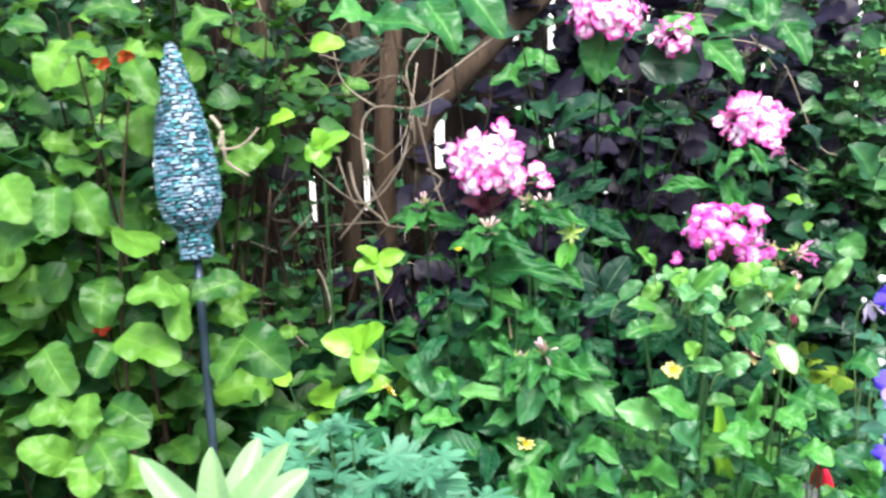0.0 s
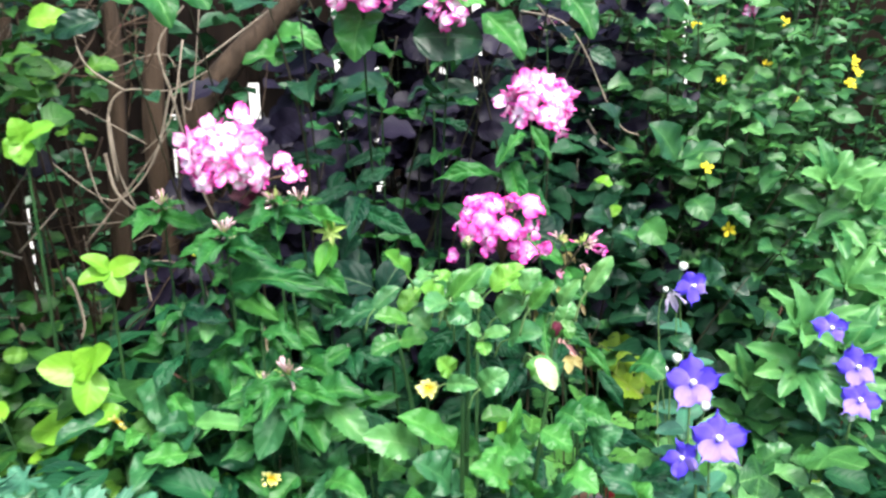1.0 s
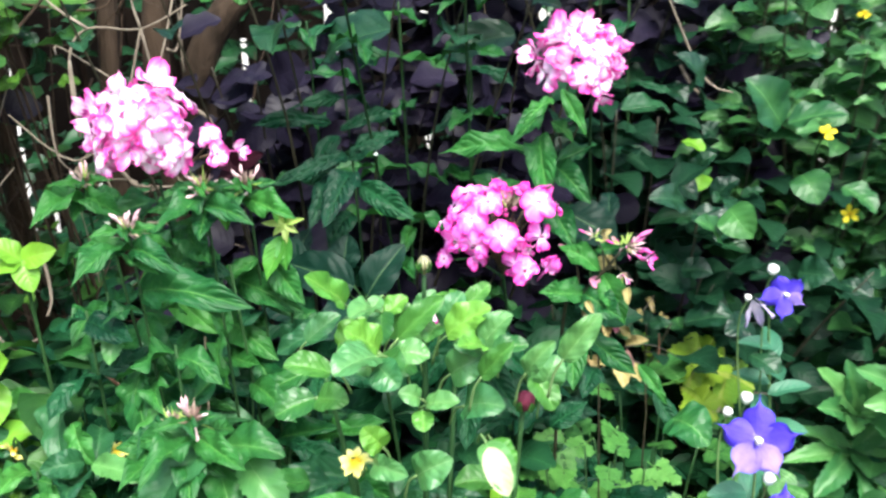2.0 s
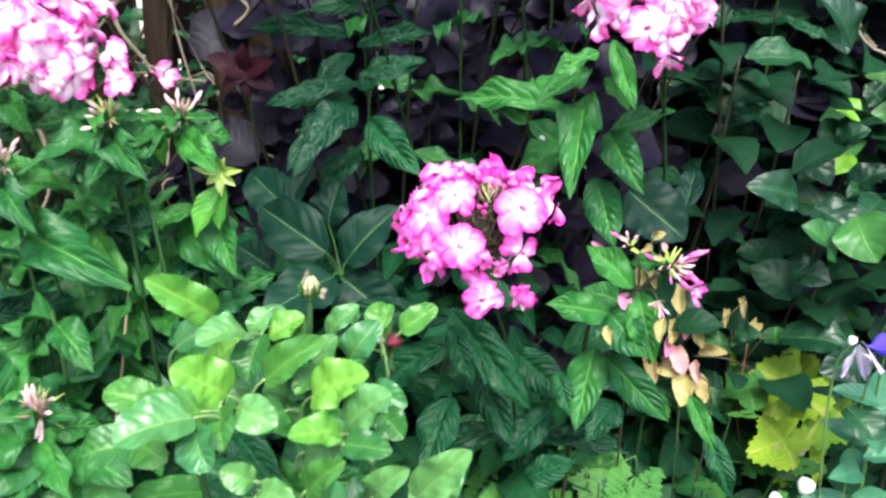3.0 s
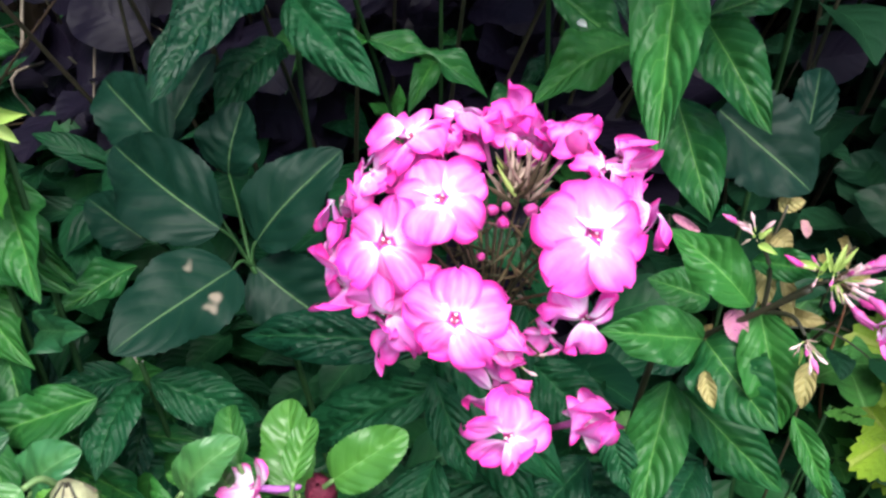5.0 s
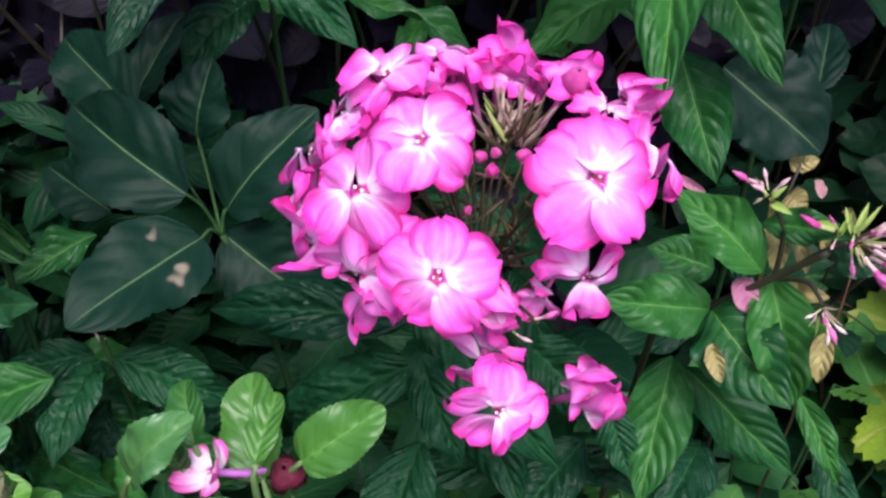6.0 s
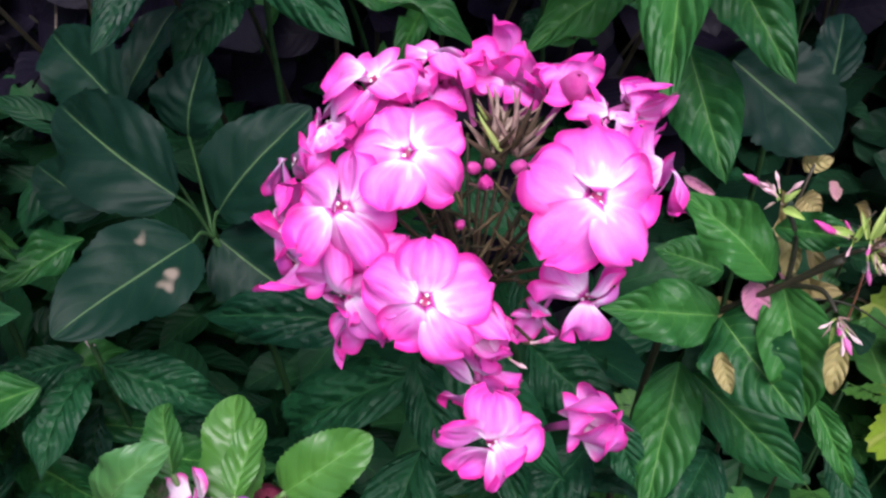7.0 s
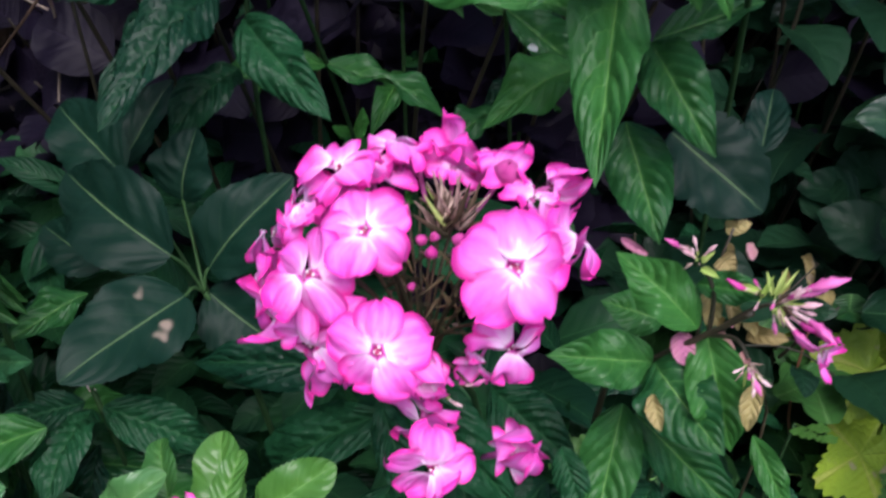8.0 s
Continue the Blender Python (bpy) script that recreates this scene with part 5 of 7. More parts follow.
# fan of spent calyxes in the open middle, round pink buds at its foot, a brown mat of old ones deeper down
for i in range(46):
    d = Vector((rng.uniform(-0.75, 0.85), rng.uniform(-0.45, 0.55), rng.uniform(0.45, 1.0))).normalized()
    spot = MAIN + Vector((0.005 + rng.uniform(-0.004, 0.005), 0.009 + rng.uniform(-0.004, 0.005), 0.019 + rng.uniform(-0.003, 0.003)))
    put("calyx", CALYX_FADED if i % 2 == 0 else CALYX if i % 9 else CALYX_GREEN, head, facing(spot, d, i, rng.uniform(0.75, 1.3)))
for i in range(110):
    d = (Vector(rng.uniform(-1, 1, 3)) + Vector((0.0, -0.30, 0.25))).normalized()
    spot = MAIN + Vector((0.002 + rng.uniform(-0.018, 0.016), 0.006 + rng.uniform(-0.010, 0.012), rng.uniform(-0.020, 0.010)))
    put("calyx", CALYX_OLD if i % 7 else CALYX_FADED, head, facing(spot, d, i, rng.uniform(0.35, 0.75)))
for off, d, size in (((0.0035, -0.002, 0.0165), (-0.2, -0.8, 0.4), 0.9), ((0.0092, 0.000, 0.0205), (0.4, -0.7, 0.5), 1.0), ((0.0005, 0.000, 0.0185), (-0.5, -0.6, 0.5), 0.8), ((0.0030, 0.000, 0.0200), (0.0, -0.7, 0.7), 0.7), ((0.0190, 0.024, 0.0290), (0.2, -0.5, 0.8), 1.7), ((-0.0020, -0.004, 0.0050), (-0.3, -0.8, 0.3), 0.6)):
    put("flower_bud", ROUND_BUD, head, facing(MAIN + Vector(off), d, size * 9, size))
for off, *rest in MAIN_FLORETS + HALF_FLORETS:
    o = Vector(off)
    tube("pedicel", [MAIN + Vector((0, 0.004, -0.038)), MAIN + o * 0.25 + Vector((0, 0, -0.012)), MAIN + o * 0.62], 0.0006, 0.0005, M_CALYX, head)

put("floret", DEEP_FLORETS[3], p_main, facing((0.236, 1.074, 0.871), (-0.3, -0.8, 0.3), 0.4, 0.62))
tube("pedicel", [MAIN + Vector((0, 0.006, -0.040)), (0.262, 1.066, 0.872), (0.240, 1.077, 0.869)], 0.0010, 0.0008, M_STEM, p_main)

# its neighbours with pink heads
p = phlox((0.02, 1.16, 0), (0.0, 1.045, 0.955), "tall phlox with a domed pink flower head", (0.01, 0.02), 10, 0.055, 0.018, 4, 0.4, 0.93)
flower_head(p, (-0.005, 1.03, 1.0), 0.039, 28, 5, (-0.1, -0.5, 1), size=1.16)
put("floret", FLORETS[3], p, facing((0.058, 1.017, 0.984), (0.15, -0.85, 0.2), 0.4, 0.78))
put("floret", FLORETS[1], p, facing((0.050, 1.024, 0.999), (-0.25, -0.7, 0.6), 1.4, 0.74))
put("floret", FLORET_HALF[0], p, facing((0.066, 1.053, 0.979), (1, -0.35, 0.05), 0, 0.62))
for q in ((0.056, 1.028, 0.978), (0.048, 1.034, 0.990), (0.054, 1.056, 0.978)):
    tube("pedicel", [(0.004, 1.05, 0.955), (0.028, 1.056, 0.972), q], 0.0012, 0.0010, M_CALYX, p)
p_ur = phlox((0.40, 1.38, 0), (0.382, 1.18, 0.995), "tall phlox with pink head and lance-shaped leaves", (0.0, 0.0), 3, 0.10, 0.030, 6, 0.25, 0.42, L_PHLOX_DARK, through_points=((0.41, 1.36, 0.5), (0.40, 1.31, 0.80), (0.385, 1.22, 0.95)))
flower_head(p_ur, (0.368, 1.17, 1.030), 0.036, 25, 8, (0.0, -0.45, 1), size=1.16)
put("floret", FLORET_HALF[0], p_ur, facing((0.384, 1.140, 1.002), (0.2, -0.5, -0.8), 0, 0.7))
p = phlox((0.17, 1.50, 0), (0.15, 1.12, 1.14), "tall phlox with deep pink flower head", (0.02, 0.14), 8, 0.075, 0.024, 7, 0.55, 0.95)
flower_head(p, (0.150, 1.10, 1.175), 0.040, 28, 9, (0, -0.4, 1), size=1.14)
p = phlox((0.28, 1.56, 0), (0.262, 1.205, 1.125), "phlox with small deep pink opening head", (0.0, 0.12), 7, 0.07, 0.022, 8, 0.55, 0.95)
flower_head(p, (0.262, 1.2, 1.145), 0.020, 8, 10, (0, -0.4, 1), half=0.6)
p = phlox((0.52, 1.62, 0), (0.48, 1.55, 1.12), "phlox with a faded pink top", (0.0, 0.02), 6, 0.085, 0.026, 18, 0.6, 0.95, L_PHLOX_DARK)
bud_cluster(p, (0.48, 1.55, 1.12), (0, -0.2, 1), 14, 19)

p = phlox((0.96, 1.84, 0), (0.945, 1.76, 1.135), "tall thin phlox with one small pink bloom", (0.0, 0.02), 6, 0.07, 0.02, 23, 0.6, 0.95)
flower_head(p, (0.943, 1.75, 1.146), 0.014, 5, 24, (0, -0.6, 1), calyxes=4)

for i, (x, y, h) in enumerate(((0.19, 1.36, 1.08), (0.27, 1.40, 1.06), (0.08, 1.40, 1.06))):
    phlox((x, y + 0.12, 0), (x, y, h), "slender phlox stem without flowers", (0.0, 0.03), 5, 0.075, 0.022, 90 + i, 0.72, 0.98, L_PHLOX_DARK if i % 2 else L_PHLOX)

# leaves that the camera comes near to
leaves(p_ur, L_PHLOX, PHB_PHLOX)
leaves(p_ur, L_LILAC, PHB_LILAC)
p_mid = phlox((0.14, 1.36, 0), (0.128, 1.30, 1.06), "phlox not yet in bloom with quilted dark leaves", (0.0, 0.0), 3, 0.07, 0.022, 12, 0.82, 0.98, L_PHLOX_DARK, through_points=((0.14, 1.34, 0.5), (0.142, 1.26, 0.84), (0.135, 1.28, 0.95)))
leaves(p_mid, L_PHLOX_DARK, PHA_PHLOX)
shrub = thing("lilac_shoot", (0.20, 1.24, 0), "dark green shoot with rounded, partly eaten leaves", "shrub")
NODE = Vector((0.156, 1.143, 0.800))
tube("stem", [(0.20, 1.24, 0), (0.19, 1.22, 0.4), (0.168, 1.165, 0.72), NODE], 0.003, 0.0012, M_STEM, shrub)
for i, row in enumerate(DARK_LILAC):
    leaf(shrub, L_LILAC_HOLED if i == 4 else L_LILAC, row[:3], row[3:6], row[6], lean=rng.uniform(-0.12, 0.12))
    if i not in (6, 7):
        b = Vector(row[:3])
        tube("leaf_stalk", [NODE, NODE.lerp(b, 0.5) + Vector((0, 0, 0.004)), b], 0.0009, 0.0007, M_STEM, shrub)
p_bud = phlox((0.34, 1.26, 0), (0.398, 1.110, 0.860), "phlox with loose cluster of magenta buds", (0.0, 0.0), 0, mat=M_STEM_DARK, through_points=((0.345, 1.2, 0.5), (0.352, 1.16, 0.775), (0.367, 1.135, 0.809), (0.384, 1.122, 0.836)))
leaves(p_bud, L_PHLOX, PHC_PHLOX)
# lower leaves of the same stem, in the darker colour to look shaded
leaves(p_bud, L_PHLOX_DARK, PHG_PHLOX)
LOOSE_BUDS = (
    ((0.406, 1.112, 0.865), (0.422, 1.108, 0.886), 0),
    ((0.405, 1.111, 0.864), (0.419, 1.113, 0.877), 0),
    ((0.407, 1.111, 0.864), (0.426, 1.095, 0.871), 0),
    ((0.407, 1.111, 0.864), (0.423, 1.103, 0.874), 2),
    ((0.406, 1.110, 0.864), (0.417, 1.094, 0.858), 0),
    ((0.405, 1.111, 0.863), (0.407, 1.103, 0.853), 1),
    ((0.405, 1.113, 0.867), (0.404, 1.104, 0.864), 1),
    ((0.408, 1.110, 0.863), (0.421, 1.100, 0.861), 0),
    ((0.408, 1.112, 0.866), (0.423, 1.115, 0.870), 2),
    ((0.405, 1.111, 0.863), (0.413, 1.107, 0.857), 2),
    ((0.402, 1.113, 0.867), (0.386, 1.112, 0.867), 0),
    ((0.400, 1.113, 0.865), (0.397, 1.106, 0.861), 2),
    ((0.401, 1.114, 0.867), (0.395, 1.119, 0.870), 1),
    ((0.399, 1.099, 0.844), (0.393, 1.094, 0.839), 2),
    ((0.399, 1.099, 0.844), (0.400, 1.090, 0.842), 0),
    ((0.399, 1.099, 0.844), (0.403, 1.097, 0.842), 0),
    ((0.398, 1.099, 0.843), (0.397, 1.099, 0.837), 2),
    ((0.399, 1.099, 0.844), (0.405, 1.090, 0.837), 0),
    ((0.374, 1.122, 0.873), (0.362, 1.125, 0.880), 0),
    ((0.375, 1.122, 0.873), (0.367, 1.121, 0.882), 2),
    ((0.375, 1.121, 0.872), (0.371, 1.125, 0.878), 2),
)
LOOSE_BRACTS = (
    ((0.405, 1.113, 0.867), (0.407, 1.116, 0.879), 0.0026),
    ((0.406, 1.113, 0.868), (0.411, 1.115, 0.879), 0.0018),
    ((0.404, 1.113, 0.867), (0.400, 1.116, 0.876), 0.0021),
    ((0.400, 1.113, 0.865), (0.403, 1.115, 0.875), 0.0021),
    ((0.400, 1.114, 0.867), (0.389, 1.114, 0.869), 0.0031),
    ((0.377, 1.120, 0.870), (0.384, 1.115, 0.870), 0.0031),
    ((0.377, 1.121, 0.872), (0.381, 1.121, 0.878), 0.0021),
)
WITHERED = (
    ((0.390, 1.171, 0.860), (0.400, 1.167, 0.865), 0.0074, 0),
    ((0.399, 1.158, 0.861), (0.401, 1.151, 0.857), 0.0045, 1),
    ((0.386, 1.139, 0.864), (0.392, 1.131, 0.862), 0.0091, 0),
    ((0.384, 1.140, 0.847), (0.387, 1.128, 0.836), 0.0093, 0),
    ((0.390, 1.141, 0.850), (0.398, 1.127, 0.838), 0.0060, 0),
    ((0.376, 1.130, 0.830), (0.380, 1.119, 0.822), 0.0099, 1),
    ((0.368, 1.107, 0.814), (0.373, 1.095, 0.806), 0.0070, 0),
    ((0.406, 1.109, 0.826), (0.405, 1.095, 0.814), 0.0081, 0),
    ((0.347, 1.160, 0.853), (0.359, 1.153, 0.851), 0.0039, 1),
)
for a, b, k in LOOSE_BUDS:
    bud_between(p_bud, a, b, BUDS[k])
L_BRACT = leaf_meshes("green_bract", M_CALYX_GREEN, "lance", 3, 205, nu=8, nv=4, fold=0.25, arch=0.10, wave=0.05)
for a, b, w in LOOSE_BRACTS:
    leaf(p_bud, L_BRACT, a, b, w, name="bract")
bud_cluster(p_bud, (0.406, 1.112, 0.865), (0.5, -0.5, 0.3), 26, 20, 0.9, 0.3, [CALYX_FADED, CALYX_FADED, BUDS[2], BUDS[0]], 0.55)
bud_cluster(p_bud, (0.399, 1.100, 0.844), (0.2, -0.5, -0.4), 12, 21, 0.9, 0.3, [CALYX_FADED, CALYX_FADED, BUDS[2]], 0.5)
bud_cluster(p_bud, (0.376, 1.122, 0.872), (-0.4, -0.3, 0.6), 8, 22, 0.8, 0.3, [CALYX_FADED, CALYX_FADED, BUDS[2]], 0.5)
for c in ((0.404, 1.112, 0.864), (0.399, 1.101, 0.845), (0.378, 1.122, 0.870)):
    tube("pedicel", [(0.386, 1.121, 0.838), Vector((0.390, 1.119, 0.848)).lerp(Vector(c), 0.5), c], 0.0011, 0.0008, M_STEM_DARK, p_bud)
put("floret", DEEP_HALF[0], p_bud, facing((0.421, 1.096, 0.858), (0.85, -0.52, -0.13), 0.4, 0.55))
limp = thing("withered_leaves", (0.39, 1.15, 0), "withered cream and pink leaves caught on a bare stalk", "sprig")
tube("stem", [(0.39, 1.17, 0), (0.392, 1.165, 0.5), (0.386, 1.150, 0.80), (0.392, 1.160, 0.866)], 0.0012, 0.0006, M_STEM_DARK, limp)
for a, b, w, k in WITHERED:
    leaf(limp, L_PINK_DRY if k else L_CREAM, a, b, w, (0.1, -0.8, 0.5), rng.uniform(-0.4, 0.4))
p_low = phlox((0.12, 1.20, 0), (0.113, 1.103, 0.763), "low phlox with wrinkled dark green leaves", (0.0, 0.02), 4, 0.09, 0.03, 13, 0.4, 0.85, L_PHLOX_DARK)
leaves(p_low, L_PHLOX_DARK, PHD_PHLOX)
# leaves under the main head, shade given by the darker leaf colour
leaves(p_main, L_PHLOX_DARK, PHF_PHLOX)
bud_cluster(p_low, (0.113, 1.103, 0.758), (0, 0, 1), 2, 5, 0.3, 0.0, [BUDS[2]], 0.28)
leaf(p_low, L_PHLOX_BRIGHT, (0.046, 1.092, 0.938), (0.042, 1.085, 0.900), 0.018)
p_star = phlox((0.06, 1.14, 0), (0.098, 1.068, 0.900), "phlox with star of pale green calyxes", (0.0, 0.02), 4, 0.08, 0.024, 14, 0.4, 0.8)
leaves(p_star, L_PHLOX, PHE_PHLOX)
leaves(p_star, L_PHLOX, PHE_PHLOX_2)
L_STAR = leaf_meshes("pale_bract", M_CALYX_GREEN, "lance", 3, 200, nu=8, nv=4, fold=0.2, arch=0.12, wave=0.05)
for i in range(7):
    a = i * 0.9 + 0.3
    d = Vector((math.cos(a), -0.35, math.sin(a))).normalized()
    leaf(p_star, L_STAR, (0.098, 1.066, 0.911), Vector((0.098, 1.066, 0.911)) + d * rng.uniform(0.014, 0.022), 0.0065, (0, -1, 0.3), name="bract")
leaf(p_star, L_PHLOX_BRIGHT, (0.098, 1.067, 0.908), (0.090, 1.06, 0.94), 0.011)
leaf(p_star, L_PHLOX_BRIGHT, (0.098, 1.067, 0.900), (0.080, 1.055, 0.862), 0.018)
leaf(p_star, L_PHLOX_BRIGHT, (0.098, 1.067, 0.900), (0.097, 1.058, 0.870), 0.016)
bud_cluster(p_star, (0.098, 1.066, 0.911), (0, -0.7, 0.6), 6, 40, 0.8, 1.0, None, 0.6)


# added white flecks for bright specks; the first imitates a wet leaf's glint
WHITE_FLECK = leaf_meshes("white_fleck", M_WHITE_BUD, "round", 2, 210, nu=6, nv=4, fold=0.3)
for q in ((0.128, 1.240, 0.864), (0.291, 1.243, 0.902), (0.167, 1.201, 0.941)):
    speck = thing("leaf_fleck", q, "tiny white fleck added on a leaf for a bright glint", "petal", "fallen petals")
    leaf(speck, WHITE_FLECK, q, Vector(q) + Vector((0.005, -0.003, rng.uniform(-0.002, 0.001))), 0.0036, name="petal")


# ---- rose in front ----
rose = thing("rose_bush", (0.20, 0.93, 0), "low rose bush with light green leaves and buds", "rose")
leaves(rose, L_ROSE, ROSE_ROSE[:6], 0.2, M_STEM_PALE)
leaves(rose, L_ROSE[:4] + L_ROSE_PALE + L_ROSE_LIME[:2], ROSE_ROSE[6:], 0.3, M_STEM_PALE)
leaves(rose, L_ROSE[:4] + L_ROSE_PALE + L_ROSE_LIME[:2], ROSE_ROSE_2, 0.3, M_STEM_PALE)
leaves(rose, L_ROSE_LIME[:2] + L_ROSE_PALE + L_ROSE[:2], ROSE_ROSE_3, 0.3, M_STEM_PALE)
leaves(rose, L_ROSE_LIME[:2] + L_ROSE_PALE + L_ROSE[:3], ROSE_ROSE_4, 0.3, M_STEM_PALE)
for q in (((0.19, 0.91, 0.5), (0.165, 0.90, 0.74), (0.15, 0.90, 0.84)), ((0.21, 0.92, 0.5), (0.22, 0.905, 0.78), (0.224, 0.907, 0.915)), ((0.22, 0.92, 0.45), (0.235, 0.95, 0.70), (0.247, 0.98, 0.848)),
          ((0.22, 0.9, 0.4), (0.27, 0.85, 0.68), (0.288, 0.832, 0.845)), ((0.19, 0.9, 0.4), (0.20, 0.86, 0.64), (0.20, 0.82, 0.80))):
    tube("stem", [(0.20, 0.93, 0), *q], 0.004, 0.0016, M_STEM, rose)


M_BLEACHED = leaf_material("bleached_leaf", (0.46, 0.48, 0.30), (0.34, 0.40, 0.22), (0.44, 0.47, 0.28), 0.5, 6.0, 0.2, 0.25, shine=0.3)
L_BLEACHED = leaf_meshes("bleached_leaf", M_BLEACHED, "elliptic", 1, 265, nu=20, nv=8, fold=0.10, arch=0.14, wave=0.06, teeth=0.05)
leaf(rose, L_BLEACHED, (0.264, 0.797, 0.838), (0.275, 0.780, 0.814), 0.017, label="bleached creamy leaf")


def rose_bud(place, up, size, petal, label):
    b = new("rose_bud")
    b.parent, b.location = rose, Vector(place) - Vector(rose.location)
    tagged(b, label)
    v, f = spindle([(0.0012, -0.004), (0.0042, 0), (0.0068, 0.005), (0.0064, 0.010), (0.0038, 0.0145), (0.0008, 0.0165)], 0, 14, 0.4)
    put("petals", mesh_from("petals", v, f, petal), b, facing(place, up, 0, size))
    for k in range(5):
        a = k * 1.2566
        z = Vector(up).normalized()
        q = z.to_track_quat("Z", "Y").to_matrix()
        d0, d1 = q @ Vector((math.cos(a) * 0.0045, math.sin(a) * 0.0045, -0.001)), q @ Vector((math.cos(a) * 0.0062, math.sin(a) * 0.0062, 0.011))
        n = q @ Vector((math.cos(a), math.sin(a), 0))
        leaf(b, L_ROSE, Vector(place) + d0 * size, Vector(place) + d1 * size, 0.0062 * size, n, name="sepal")


for k in range(34):
    b = Vector((rng.uniform(0.13, 0.30), rng.uniform(0.84, 0.98), rng.uniform(0.58, 0.74)))
    a = rng.uniform(0, 6.28)
    leaf(rose, L_ROSE, b, b + Vector((math.cos(a), math.sin(a) - 0.3, 0.1)) * 0.036, 0.027, (0, -0.6, 0.8), rng.uniform(-0.4, 0.4))
rose_bud((0.224, 0.907, 0.918), (0.05, -0.1, 1), 0.72, M_ROSE_CREAM, "closed cream bud streaked with dark red")
for a in (-1.9, -1.35, -0.7):
    seam = [(0.224 + 0.72 * r * math.cos(a), 0.907 + 0.72 * r * math.sin(a), 0.918 + 0.72 * z) for r, z in ((0.0064, 0.002), (0.0078, 0.005), (0.0074, 0.010), (0.0044, 0.0146), (0.0012, 0.0168))]
    tube("petal_seam", seam, 0.00045, 0.00025, M_STEM_DARK, rose, "dark red seam of the closed bud", sides=5)
rose_bud((0.248, 0.979, 0.850), (0.1, -0.5, 1), 0.72, M_ROSE_PETAL, "dark crimson bud")
rose_bud((0.289, 0.830, 0.848), (0.1, -0.4, 1), 0.9, M_ROSE_PETAL, "dark crimson bud")
FALLEN = Vector((0.231, 0.972, 0.856))
fallen = thing("fallen_floret", FALLEN, "pink floret dropped onto the rose leaves", "floret")
put("petals", FLORET_HALF[0], fallen, facing(FALLEN, (-0.45, -0.5, 0.7), 0.6, 0.52))
tube("flower_tube", [FALLEN, FALLEN + Vector((0.007, 0.003, -0.002)), FALLEN + Vector((0.014, 0.006, -0.001))], 0.0012, 0.0010, M_VIOLET, fallen)
stalk = thing("dry_stalk", (0.03, 1.06, 0), "pale dry straw stalk standing upright", "stalk")
tube("straw", [(0.03, 1.06, 0), (0.018, 1.05, 0.5), STRAW[0][0], STRAW[0][1], STRAW[0][2]], 0.0013, 0.0009, M_STRAW, stalk)


# ---- yellowing vine and withered leaves ----
vine = thing("grape_vine_shoot", (0.60, 1.44, 0), "trailing vine with yellowing lobed leaves", "vine")
tube("stem", [(0.60, 1.44, 0), *VINE_STEM[0]], 0.0022, 0.0011, M_STEM_DARK, vine)
leaves(vine, L_VINE, YEL_VINE)
dead = thing("withered_sprig", (0.44, 1.36, 0), "withered sprig with cream and yellow leaves", "sprig")
tube("stem", [(0.44, 1.36, 0), *DEAD_STEM[0]], 0.0012, 0.0007, M_STEM_DARK, dead)
leaves(dead, L_CREAM, DEAD_CREAM, 0.5)
leaves(dead, L_PINK_DRY, DEAD_PINK, 0.5)
for q in DEAD_STEM[1:]:
    tube("twig", q, 0.0009, 0.0006, M_STEM_DARK, dead)


# ---- balloon flowers ----
def bell_mesh(seed, lower):
    V, F, UV = petal_ring(5, 0.034, 0.45, 0.42, 0.22, 0.0, seed, 8, 6, throat=0.02, notch=-0.34, tilt=0.06)
    slots = []
    per = len(F) // 5
    for p in range(5):
        slots += [1 if p in lower else 0] * per
    me = mesh_from("petals", V, F, [M_BLUE_PETAL, M_LILAC_PETAL], UV, True, slots)
    return me


BELL = [bell_mesh(3, (3, 4)), bell_mesh(5, (4,)), bell_mesh(8, (3, 4))]
sv, sf = spindle([(0.0012, 0), (0.0022, 0.004), (0.0018, 0.008), (0.0034, 0.0105), (0.0004, 0.012)], 0, 10)
STYLE = mesh_from("stigma", sv, sf, M_ANTHER)
bv, bf = spindle([(0.001, -0.002), (0.0065, 0.002), (0.009, 0.008), (0.0075, 0.014), (0.002, 0.0175), (0.0002, 0.018)], 0, 12)
BALLOON = mesh_from("balloon_bud", bv, bf, M_WHITE_BUD)


